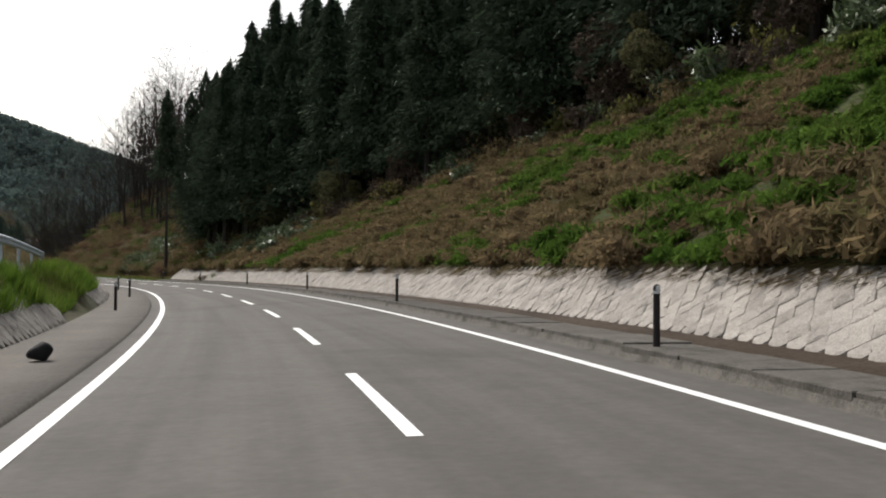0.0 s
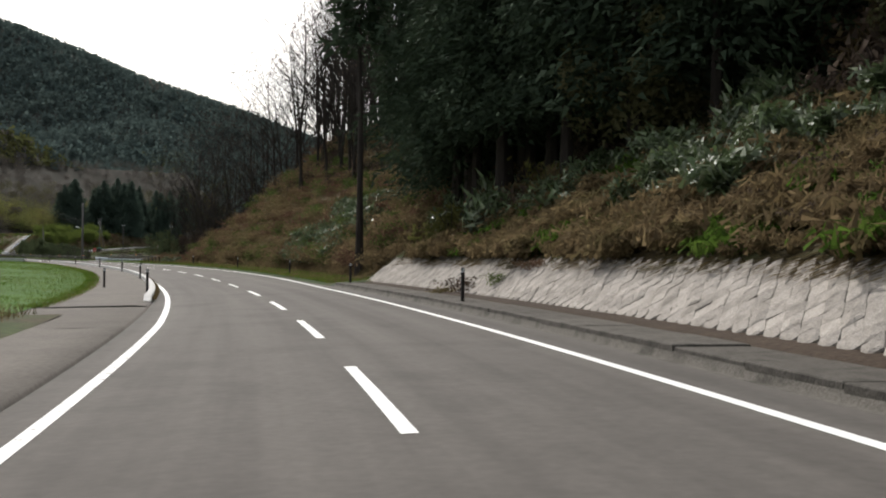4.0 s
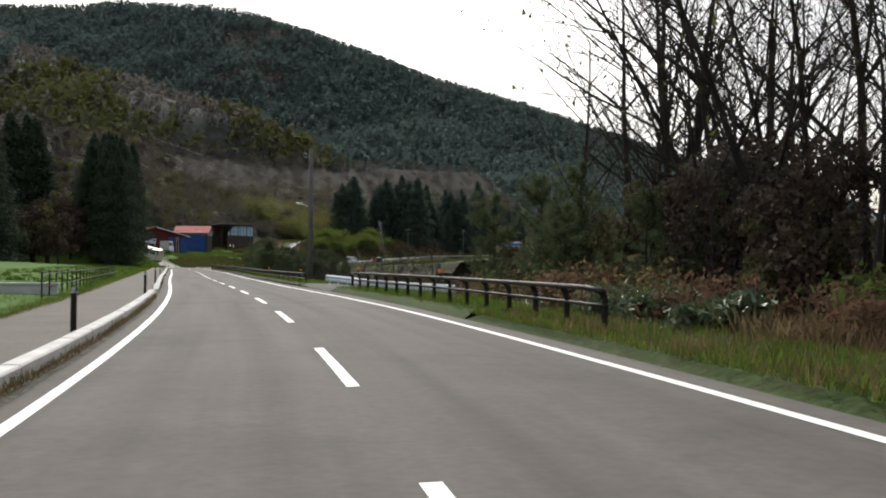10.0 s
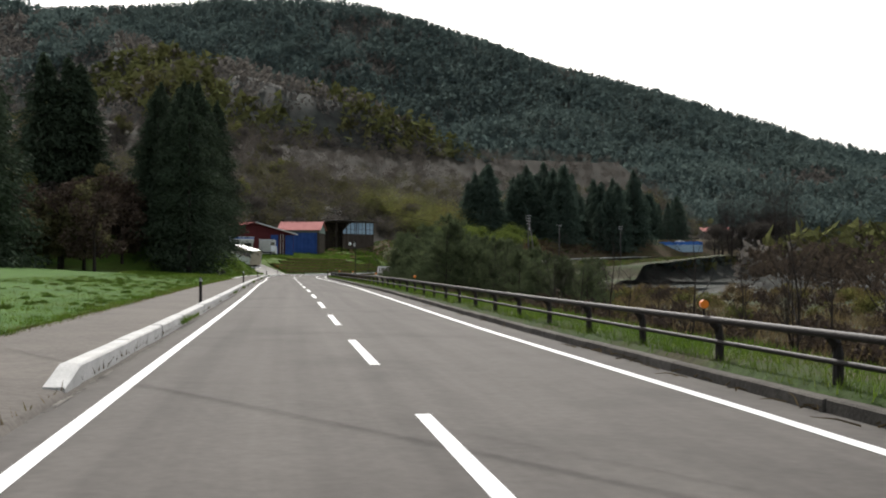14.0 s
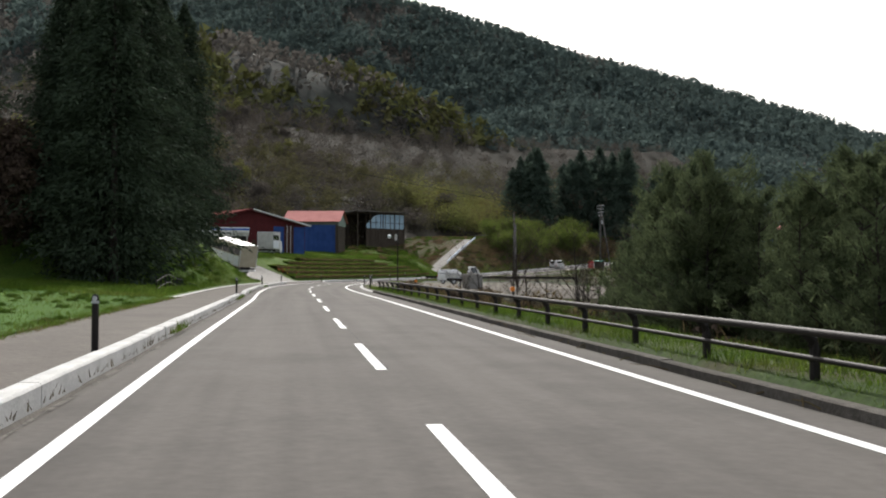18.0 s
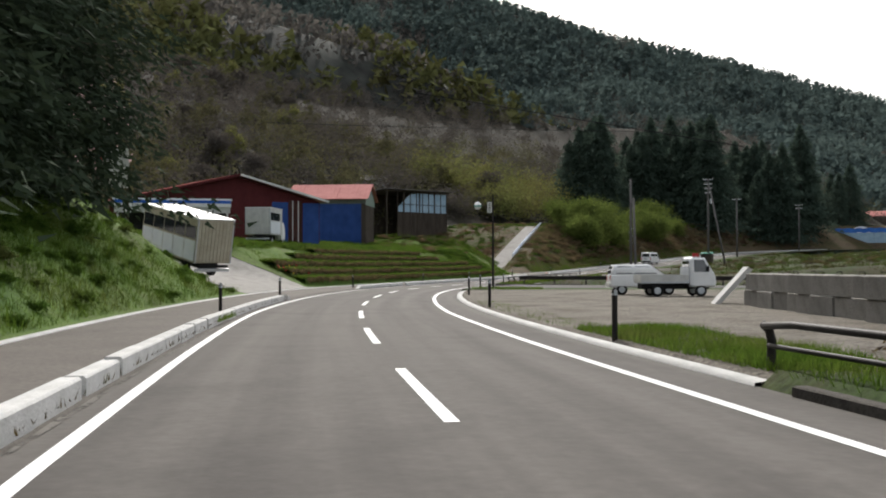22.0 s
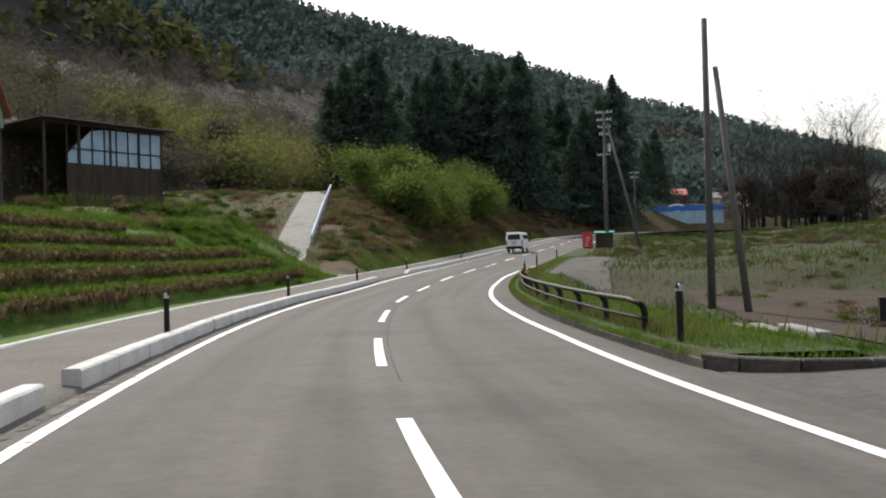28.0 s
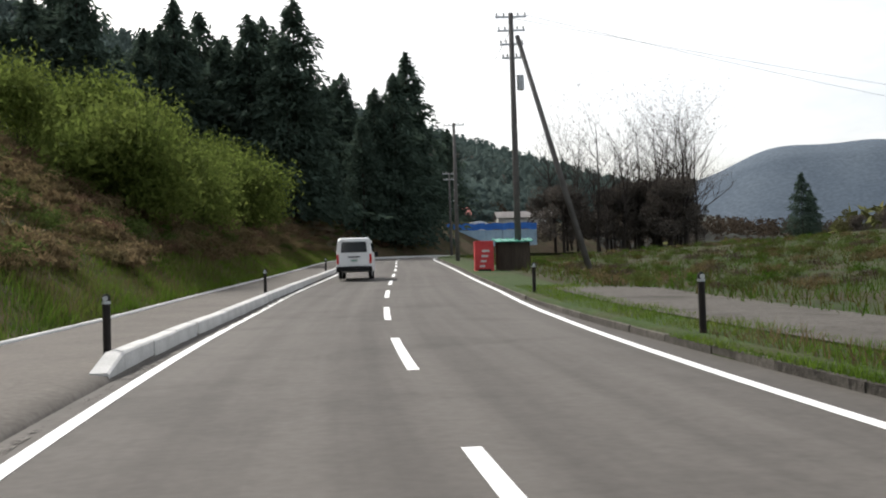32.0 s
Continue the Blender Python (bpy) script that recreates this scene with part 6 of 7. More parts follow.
part("tarpaulin", Shape().box(7.3, 9.2, -0.06, -0.02, -2.2, 3.9), BLUE_SHEET, shed, "blue tarpaulin sheet")
for k in range(5):
    part("pole", Shape().tube([(5.8 + 0.32 * k, -0.08, -2.2), (5.82 + 0.32 * k, -0.06, 4.1)], 0.06, 6), DULL_WHITE if k % 2 else DARKWOOD, shed, "upright timber pole")
seamed_roof(shed, [(10.0, -0.8, 4.13), (10.0, 12.6, 4.13), (0, 12.6, 6.55), (0, -0.8, 6.55)], RED_ROOF, 14)
seamed_roof(shed, [(-10.0, 12.6, 4.13), (-10.0, -0.8, 4.13), (0, -0.8, 6.55), (0, 12.6, 6.55)], RED_ROOF, 14)
part("barge_board", Shape().prism([(0, 6.36), (10.0, 3.94), (10.0, 4.18), (0, 6.60)], -0.86, -0.80), DULL_WHITE, shed, "pale barge board")
part("barge_board", Shape().prism([(0, 6.36), (0, 6.60), (-10.0, 4.18), (-10.0, 3.94)], -0.86, -0.80), RED_WALL, shed)

# open shed with plastic film
oshed = empty("open_shed", pose(-286.9, 445.0, 6.55, 0, 0, 75), "open-sided timber shed glazed with pale blue film", "shed")
for x in (-11.5, -8.0, -4.5, -1.2, 1.6):
    for y in (-3.6, 3.6):
        part("post", Shape().box(x - 0.09, x + 0.09, y - 0.09, y + 0.09, -3.2, 5.2 - 0.05 * (y > 0)), DARKWOOD, oshed)
part("beam", Shape().box(-11.8, 2.0, -3.7, -3.5, 4.85, 5.1), DARKWOOD, oshed)
part("beam", Shape().box(-11.8, 2.0, 3.5, 3.7, 4.6, 4.85), DARKWOOD, oshed)
part("back_wall", Shape().box(-11.5, 1.6, 3.62, 3.72, -3.0, 4.6), DARKWOOD, oshed)
wall_boards(oshed, -9.3, 1.5, -3.62, -2.6, 1.5, 30, DARKWOOD)
for k in range(8):
    x0, left, right = -9.2 + k * 1.35, min(4.7, 2.3 + 1.1 * k), min(4.7, 3.4 + 1.1 * k)
    part("film_pane", Shape().prism([(x0 + 0.05, 1.55), (x0 + 1.30, 1.55), (x0 + 1.30, right), (x0 + 0.05, left)], -3.58, -3.55), PALE_SHEET, oshed, "pane of pale blue film")
    part("mullion", Shape().box(x0 - 0.06, x0 + 0.06, -3.66, -3.53, 1.4, 4.85), DARKWOOD, oshed)
part("transom", Shape().box(-9.2, 1.6, -3.68, -3.54, 2.75, 2.85), DARKWOOD, oshed)
for k in range(3):
    y0 = -3.3 + k * 2.2
    part("film_pane", Shape().box(1.58, 1.61, y0, y0 + 2.05, 1.55, 4.4), PALE_SHEET, oshed, "pane of pale blue film")
part("side_wall", Shape().box(1.55, 1.65, -3.4, 3.5, -3.0, 1.5), DARKWOOD, oshed)
seamed_roof(oshed, [(-12.2, -4.5, 5.25), (2.7, -4.5, 5.25), (2.7, 4.4, 4.75), (-12.2, 4.4, 4.75)], GREY_ROOF, 20)

# small office with a blue and white canopy
off = empty("yard_office", pose(-253.2, 360.3, 1.7, 0, 0, 47), "low yard shelter with a blue and white fascia", "shelter")
part("fascia", Shape().box(-6.5, 3.0, -2.2, -2.05, 2.55, 3.15), WHITE_PAINT, off, "white fascia")
part("fascia_band", Shape().box(-6.5, 3.0, -2.23, -2.205, 2.85, 3.1), BLUE_PAINT, off, "blue band")
part("roof", Shape().box(-6.6, 3.1, -2.1, 3.0, 3.15, 3.25), WHITE_STEEL, off)
part("back_wall", Shape().box(-6.4, 2.9, 2.8, 2.95, -0.8, 3.1), DARKWOOD, off)
part("tile_band", Shape().box(-6.45, 2.95, -2.04, -1.9, 2.05, 2.55), DULL_WHITE, off, "grid of pale panels")
for x in (-6.2, -3.2, -0.3, 2.7):
    part("post", Shape().box(x - 0.08, x + 0.08, -2.0, -1.84, -0.8, 2.1), DULL_WHITE, off)
# Near-black panel stands in for the shade under the canopy.
part("inner_wall", Shape().box(-6.3, 2.8, 1.4, 1.5, -0.8, 2.6), material("dark_shade_wall", [(0.03, 0.03, 0.03), (0.05, 0.05, 0.05)], 1, 0.9, 0.1), off)

# houses on the rise behind, seen small
def farmhouse(x, y, z, turn, w, d, h, roof_mat, wall_mat, label):
    ob = empty("farmhouse", pose(x, y, z, 0, 0, turn), label, "house", "far houses")
    part("wall", Shape().box(-w / 2, w / 2, -d / 2, d / 2, -2, h), wall_mat, ob)
    seamed_roof(ob, [(-w / 2 - .5, -d / 2 - .6, h - 0.1), (w / 2 + .5, -d / 2 - .6, h - 0.1), (w / 2 + .5, 0, h + d * 0.25), (-w / 2 - .5, 0, h + d * 0.25)], roof_mat, 8, 0.12)
    seamed_roof(ob, [(w / 2 + .5, d / 2 + .6, h - 0.1), (-w / 2 - .5, d / 2 + .6, h - 0.1), (-w / 2 - .5, 0, h + d * 0.25), (w / 2 + .5, 0, h + d * 0.25)], roof_mat, 8, 0.12)
    for k in range(3):
        x0 = -w / 2 + w * (k + 0.5) / 3
        win = part("window", Shape().box(x0 - 0.7, x0 + 0.7, -d / 2 - 0.05, -d / 2 + 0.02, 0.7, 1.9), WHITE_STEEL, ob)
        part("pane", Shape().box(x0 - 0.6, x0 + 0.6, -d / 2 - 0.07, -d / 2 - 0.051, 0.8, 1.8), GLASS, win)
    return ob


farmhouse(-252, 652, 11.0, 8, 15, 7, 3.6, RED_ROOF, DARKWOOD, "old farmhouse with a faded red roof on the rise")
farmhouse(-232, 640, 9.5, 4, 12, 6, 3.2, GREY_ROOF, DULL_WHITE, "small pale house with a grey roof")
farmhouse(-318, 470, 14.0, 30, 7, 5, 3.0, GREY_ROOF, DULL_WHITE, "small house with a grey roof among the trees")
farmhouse(-351, 478, 17.5, 35, 9, 6, 3.0, GREY_ROOF, DARKWOOD, "low dark house with a grey roof in the bamboo")
tarp = empty("sheeted_frame", pose(-243.5, 582, 5.7, 0, 0, 11), "long low frame hung with blue and pale sheeting", "shelter")
for k in range(7):
    x0 = -10.5 + 3 * k
    v = [(x0 + 3 * i / 6, 0.05 * math.sin(i * 1.9 + k), 1.75 + 1.1 * j / 4 + 0.10 * math.sin(i + k)) for i in range(7) for j in range(5)]
    f = [(i * 5 + j, i * 5 + 5 + j, i * 5 + 6 + j, i * 5 + j + 1) for i in range(6) for j in range(4)]
    part("sheet", Shape().add(v, f), material("bright_blue_sheet", [(0.03, 0.12, 0.42), (0.06, 0.20, 0.58)], 0.7, 0.5, 0.2) if k == 0 else bpy.data.materials["bright_blue_sheet"], tarp)
    v = [(x0 + 3 * i / 6, 0.06 + 0.04 * math.sin(i * 1.7 + k), -1.0 + 2.72 * j / 4) for i in range(7) for j in range(5)]
    part("lower_sheet", Shape().add(v, f), PALE_SHEET, tarp)
    part("post", Shape().tube([(x0, 0.15, -1.5), (x0, 0.15, 2.9)], 0.07, 6), DARKWOOD, tarp)
hoop = empty("film_tunnel", pose(-243, 586, 7.0, 0, 0, 11), "small white film tunnel behind the blue sheeting", "tunnel")
arch = [(2.4 * math.cos(a), 1.7 * math.sin(a) + 0.5) for a in np.linspace(0, math.pi, 13)]
part("film", Shape().prism(arch, 0, 9), WHITE_PAINT, hoop, smooth_faces=False)

# terraced rows on the slope
trng = np.random.default_rng(8)
for k in range(5):
    ob = empty("terrace_row", pose(0, 0, 0), "earth terrace step with a fringe of dry hay", "terrace", "terrace rows")
    a0, a1 = (431.5, 489 - 1.5 * k) if k < 3 else (440 + 8 * (k - 3), 487 - 2.5 * k)
    s = np.linspace(a0, a1, int((a1 - a0) / 0.6))
    d0, z0, z1 = 7.75 + 1.18 * k, 0.05 + 0.61 * k, 0.10 + 0.61 * (k + 1)
    n1 = 0.06 * trng.normal(size=len(s))
    cols = [(-d0 + n1, 0 * s + z0 - 0.4), (-d0 - 0.10 + n1, 0 * s + z1 - 0.08), (-d0 - 0.22 + n1, 0 * s + z1 + 0.05 * trng.normal(size=len(s))), (-d0 - 1.3, 0 * s + z1 + 0.02), (-d0 - 1.5, 0 * s + z1 - 0.5)]
    v = np.stack([on_road(s, l, dz) for l, dz in cols], 1).reshape(-1, 3)
    i = np.arange(v.shape[0]).reshape(len(s), 5)
    part("step", (v, np.stack([i[:-1, :-1], i[1:, :-1], i[1:, 1:], i[:-1, 1:]], -1).reshape(-1, 4)), BANK, ob)
    m = int((a1 - a0) * 85)
    hs = trng.uniform(a0, a1, m)
    c = on_road(hs, -d0 - 0.02 + 0.07 * trng.normal(size=m), z1 - 0.10 + 0.09 * trng.normal(size=m) + 0.07 * wobble(hs, 0 * hs, 1.3, k))
    hay = part("hay_fringe", leaves(c, 0.07, trng, 1.8, 1.7), DRYLEAF, ob, "fringe of dry hay")
    hay["kind"] = "stuff"
    m = int((a1 - a0) * 420)
    c = on_road(trng.uniform(a0, a1, m), -d0 - trng.uniform(0.2, 1.35, m), z1 + 0.05 + 0.06 * np.abs(trng.normal(size=m)))
    tuft = part("grass_top", leaves(c, 0.075, trng, -1.4, 1.8), BLADES, ob, "green grass on the step")
    tuft["kind"] = "stuff"

# ---- vehicles ----


def wheel(parent, x, y, r, w=0.16):
    t = part("wheel", Shape().tube([(x - w / 2, y, r), (x - w / 2 + 0.02, y, r), (x + w / 2 - 0.02, y, r), (x + w / 2, y, r)], [r * 0.9, r, r, r * 0.9], 20), BLACK, parent)
    part("rim", Shape().tube([(x - w / 2 - 0.012, y, r), (x + w / 2 + 0.012, y, r)], [r * 0.58, r * 0.58], 14), GALV, t)
    return t


def lofted(sections, cap=True):
    """A body from rings (y, [(x, z), ...]) of equal length."""
    n = len(sections[0][1])
    sh = Shape()
    v = [(x, y, z) for y, ring_ in sections for x, z in ring_]
    f = [(i * n + k, i * n + (k + 1) % n, (i + 1) * n + (k + 1) % n, (i + 1) * n + k) for i in range(len(sections) - 1) for k in range(n)]
    if cap:
        f += [tuple(range(n))[::-1], tuple(range(len(v) - n, len(v)))]
    return sh.add(v, f)


def ring_at(w, z0, z1, top_w, r=0.08):
    return [(-w + r, z0), (w - r, z0), (w, z0 + r), (w, z0 + 0.55 * (z1 - z0)), (top_w + 0.02, z1 - r), (top_w - r, z1), (-top_w + r, z1), (-top_w - 0.02, z1 - r), (-w, z0 + 0.55 * (z1 - z0)), (-w, z0 + r)]


van = empty("van", place(536, -1.75, 0.0), "white delivery van seen from behind on the road", "van")
part("body", lofted([(-2.3, ring_at(0.80, 0.42, 1.90, 0.70)), (-2.2, ring_at(0.845, 0.36, 1.96, 0.74)), (1.2, ring_at(0.845, 0.36, 1.97, 0.74)), (1.75, ring_at(0.84, 0.36, 1.55, 0.76)), (2.3, ring_at(0.80, 0.38, 1.05, 0.74))]), WHITE_PAINT, van, smooth_faces=False)
tail = part("tailgate", Shape().box(-0.70, 0.70, -2.335, -2.29, 0.66, 1.84, 0.02), WHITE_PAINT, van)
part("rear_window", Shape().prism([(-0.62, 1.26), (0.62, 1.26), (0.57, 1.76), (-0.57, 1.76)], -2.352, -2.336), GLASS, tail, "dark rear window")
part("handle", Shape().box(-0.28, 0.28, -2.36, -2.336, 1.02, 1.07), BLACK, tail)
part("number_plate", Shape().box(-0.17, 0.17, -2.352, -2.336, 0.80, 0.96), DULL_WHITE, tail)
part("plate_bar", Shape().box(-0.13, 0.13, -2.357, -2.353, 0.85, 0.90), GREEN_PAINT, tail)
for s_ in (-1, 1):
    part("tail_lamp", Shape().box(min(s_ * 0.72, s_ * 0.83), max(s_ * 0.72, s_ * 0.83), -2.33, -2.24, 0.72, 1.18, 0.01), LAMP_RED, van)
    for k in range(3):
        part("side_window", Shape().box(min(s_ * 0.79, s_ * 0.835), max(s_ * 0.79, s_ * 0.835), -2.0 + 1.12 * k, -1.0 + 1.12 * k, 1.2, 1.72), GLASS, van)
    part("mirror", Shape().box(min(s_ * 0.86, s_ * 1.03), max(s_ * 0.86, s_ * 1.03), 1.35, 1.45, 1.12, 1.38, 0.01), BLACK, van)
part("bumper", Shape().box(-0.84, 0.84, -2.40, -2.26, 0.36, 0.60, 0.02), BLACK, van)
part("windscreen", Shape().add([(-0.68, 1.24, 1.9), (0.68, 1.24, 1.9), (0.74, 1.80, 1.3), (-0.74, 1.80, 1.3)], [(0, 1, 2, 3)]), GLASS, van)
for x in (-0.72, 0.72):
    for y in (-1.35, 1.35):
        wheel(van, x, y, 0.32)


def kei_truck(m):
    ob = empty("mini_truck", m, "small white pickup truck parked on gravel", "truck")
    part("cab", lofted([(0.55, ring_at(0.70, 0.45, 1.72, 0.62)), (0.7, ring_at(0.72, 0.42, 1.78, 0.64)), (1.25, ring_at(0.72, 0.42, 1.76, 0.63)), (1.68, ring_at(0.71, 0.42, 1.05, 0.66)), (1.72, ring_at(0.69, 0.45, 0.98, 0.64))]), WHITE_PAINT, ob)
    for s_ in (-1, 1):
        part("door_window", Shape().add([(s_ * 0.735, 0.72, 1.12), (s_ * 0.735, 1.42, 1.12), (s_ * 0.67, 1.18, 1.66), (s_ * 0.67, 0.72, 1.66)], [(0, 1, 2, 3)]), GLASS, ob)
        part("side_board", Shape().box(min(s_ * 0.68, s_ * 0.72), max(s_ * 0.68, s_ * 0.72), -1.68, 0.48, 0.68, 0.98), DULL_WHITE, ob)
        part("mirror", Shape().box(min(s_ * 0.76, s_ * 0.9), max(s_ * 0.76, s_ * 0.9), 1.3, 1.36, 1.15, 1.38), BLACK, ob)
    part("windscreen", Shape().add([(-0.60, 1.27, 1.70), (0.60, 1.27, 1.70), (0.66, 1.60, 1.14), (-0.66, 1.60, 1.14)], [(0, 1, 2, 3)]), GLASS, ob)
    part("rear_window", Shape().box(-0.5, 0.5, 0.53, 0.548, 1.1, 1.6), GLASS, ob)
    part("bed", Shape().box(-0.7, 0.7, -1.68, 0.5, 0.60, 0.68), GALV, ob)
    part("tailboard", Shape().box(-0.7, 0.7, -1.72, -1.68, 0.64, 0.98), DULL_WHITE, ob)
    part("chassis", Shape().box(-0.4, 0.4, -1.6, 1.5, 0.34, 0.60), BLACK, ob)
    part("headboard", Shape().box(-0.68, 0.68, 0.48, 0.52, 0.68, 1.35), GALV, ob)
    for x in (-0.62, 0.62):
        for y in (-0.95, 1.05):
            wheel(ob, x, y, 0.27, 0.14)
    return ob


def hatchback(m):
    ob = empty("small_car", m, "small white boxy hatchback parked on gravel", "car")
    part("body", lofted([(-1.68, ring_at(0.69, 0.42, 0.95, 0.64)), (-1.6, ring_at(0.73, 0.36, 1.0, 0.70)), (0.9, ring_at(0.73, 0.34, 0.98, 0.70)), (1.55, ring_at(0.72, 0.36, 0.86, 0.66)), (1.68, ring_at(0.68, 0.42, 0.78, 0.60))]), WHITE_PAINT, ob)
    part("cabin", lofted([(-1.62, ring_at(0.66, 0.92, 1.2, 0.60)), (-1.5, ring_at(0.68, 0.92, 1.45, 0.58)), (0.2, ring_at(0.68, 0.92, 1.48, 0.58)), (0.9, ring_at(0.68, 0.90, 1.0, 0.62))]), WHITE_PAINT, ob)
    for s_ in (-1, 1):
        for y0, y1, y2, y3 in ((-1.40, -0.62, -0.66, -1.34), (-0.54, 0.58, 0.16, -0.50)):
            part("side_window", Shape().add([(s_ * 0.69, y0, 1.02), (s_ * 0.69, y1, 1.02), (s_ * 0.612, y2, 1.38), (s_ * 0.612, y3, 1.38)], [(0, 1, 2, 3)]), GLASS, ob)
        part("tail_lamp", Shape().box(min(s_ * 0.56, s_ * 0.68), max(s_ * 0.56, s_ * 0.68), -1.70, -1.64, 0.66, 0.92), LAMP_RED, ob)
        part("head_lamp", Shape().box(min(s_ * 0.42, s_ * 0.62), max(s_ * 0.42, s_ * 0.62), 1.60, 1.68, 0.58, 0.72), GLASS, ob)
    part("rear_window", Shape().add([(-0.54, -1.67, 1.02), (0.54, -1.67, 1.02), (0.5, -1.56, 1.38), (-0.5, -1.56, 1.38)], [(0, 1, 2, 3)]), GLASS, ob)
    part("windscreen", Shape().add([(-0.54, 0.26, 1.43), (0.54, 0.26, 1.43), (0.6, 0.86, 1.03), (-0.6, 0.86, 1.03)], [(0, 1, 2, 3)]), GLASS, ob)
    part("bumper", Shape().box(-0.7, 0.7, -1.74, -1.62, 0.36, 0.58, 0.02), DULL_WHITE, ob)
    for x in (-0.64, 0.64):
        for y in (-1.12, 1.12):
            wheel(ob, x, y, 0.26, 0.14)
    return ob


kei_truck(place(406.0, 13.9, 0.1, -88))
hatchback(place(409.3, 13.1, 0.1, -92))

# box lorries in the yard


def box_lorry(m, label, length, cab=True, body=BEIGE):
    """Lorry with a panelled box; its rear points along -y."""
    ob = empty("box_lorry", m, label, "lorry", "box lorries in the yard")
    part("box_body", Shape().box(-1.15, 1.15, 0, length, 0.95, 3.35, 0.03), body, ob)
    part("roof_sheet", Shape().box(-1.2, 1.2, -0.05, length + 0.05, 3.352, 3.42), WHITE_PAINT, ob, "bright white roof")
    for k in range(10):
        x0 = -1.12 + k * 0.224
        part("rear_panel", Shape().box(x0 + 0.012, x0 + 0.212, -0.04, -0.002, 1.0, 3.28), body, ob)
    part("rear_frame", Shape().box(-1.17, -1.10, -0.06, -0.002, 0.95, 3.35), GALV, ob)
    part("rear_frame", Shape().box(1.10, 1.17, -0.06, -0.002, 0.95, 3.35), GALV, ob)
    for k in range(int(length / 1.1)):
        for s_ in (-1, 1):
            part("side_panel", Shape().box(min(s_ * 1.152, s_ * 1.18), max(s_ * 1.152, s_ * 1.18), 0.1 + 1.1 * k, 1.12 + 1.1 * k, 1.05, 2.15), WHITE_STEEL, ob)
            part("side_opening", Shape().box(min(s_ * 1.152, s_ * 1.165), max(s_ * 1.152, s_ * 1.165), 0.1 + 1.1 * k, 1.12 + 1.1 * k, 2.25, 2.95), GLASS, ob, "dark opening")
    part("chassis", Shape().box(-0.45, 0.45, 0.1, length + 1.2, 0.55, 0.94), BLACK, ob)
    part("bumper", Shape().box(-1.1, 1.1, -0.1, 0.0, 0.5, 0.66), GALV, ob)
    part("lamp_bar", Shape().box(-1.0, 1.0, -0.08, -0.02, 0.72, 0.86), BLACK, ob)
    if cab:
        part("cab", lofted([(length + 0.15, ring_at(1.05, 0.6, 2.3, 0.98)), (length + 1.4, ring_at(1.05, 0.6, 2.2, 0.95)), (length + 1.7, ring_at(1.0, 0.6, 1.5, 0.95))]), WHITE_PAINT, ob)
    for x in (-0.85, 0.85):
        for y in (1.3, length + 0.9):
            wheel(ob, x, y, 0.40, 0.26)
    return ob


box_lorry(pose(-227.6, 337.6, -1.45, 0, 0, 80) @ pose(0, 0, 0, 11) @ Matrix.Scale(0.97, 4), "old box lorry with cream rear doors, tilted on the slope", 5.6, False)
box_lorry(pose(-251.5, 366.3, 1.15, 0, 0, 28), "white box lorry parked before the red shed", 4.2, True, DULL_WHITE)

# concrete blocks stacked beside the lot
for k in range(13):
    s, l = 377.6 + 1.34 * k, 11.9 + 0.16 * k + 0.12 * math.sin(k * 1.7)
    for course in (0, 1):
        ob = empty("concrete_block", place(s, l + 0.05 * math.sin(k * 3.1 + course), 0.08 + 0.56 * course, 2 * math.sin(k * 2.3 + course)), ("grey cast concrete block on the ground by the lot", "grey cast concrete block stacked on another")[course], "concrete block", "concrete blocks")
        part("block", Shape().box(-0.5, 0.5, -0.615, 0.615, 0, 0.555, 0.025), CONCRETE, ob)
        if course:
            part("lifting_eye", Shape().tube([(-0.08, 0, 0.5), (-0.07, 0, 0.64), (0.07, 0, 0.64), (0.08, 0, 0.5)], 0.012, 6), BLACK, ob)
slab = empty("leaning_slab", place(396.0, 12.9, 0.08, -10), "pale concrete slab leaning on the blocks", "concrete slab")
part("slab", Shape().prism([(-0.1, 0), (0.1, 0), (1.25, 1.25), (1.1, 1.35)], -0.5, 0.5), KERB, slab)

# sign board and blossom tree on the bank
sg = empty("sign_board", pose(-229.5, 332.8, 2.4, 0, 0, 52), "weathered white sign board with a red edge on the bank", "sign")
part("board", Shape().box(-0.55, 0.75, -0.03, 0.03, 0.9, 2.9), DULL_WHITE, sg)
part("edge", Shape().box(-0.72, -0.55, -0.04, 0.04, 0.9, 3.0), RED, sg)
for k in range(4):
    part("mark", Shape().box(-0.35 + 0.25 * k, -0.2 + 0.25 * k, -0.045, -0.032, 1.15, 1.42), BLACK, sg)
for x in (-0.6, 0.7):
    part("post", Shape().box(x - 0.05, x + 0.05, 0.03, 0.13, -1.2, 3.0), DARKWOOD, sg)
cherry = bare_tree("weeping_cherry", 5.5, 77, "small cherry tree in pale pink blossom", BLOSSOM, 1500, BARK, 3, 0.09)
cherry.matrix_basis = pose(-231.6, 333.4, 2.2)

# vending machine and little shelter by the far pole
vm = empty("vending_machine", pose(-245.0, 463.2, -0.75, 0, 0, 4), "red drinks vending machine with pale script marks", "vending machine")
part("cabinet", Shape().box(-0.5, 0.5, -0.35, 0.35, 0, 1.85, 0.02), RED, vm)
part("front", Shape().box(-0.46, 0.46, -0.375, -0.352, 0.08, 1.78), RED, vm)
for k in range(4):
    part("mark", Shape().box(-0.25 + 0.05 * k, 0.02 + 0.09 * k, -0.385, -0.376, 0.45 + 0.27 * k, 0.56 + 0.27 * k), DULL_WHITE, vm)
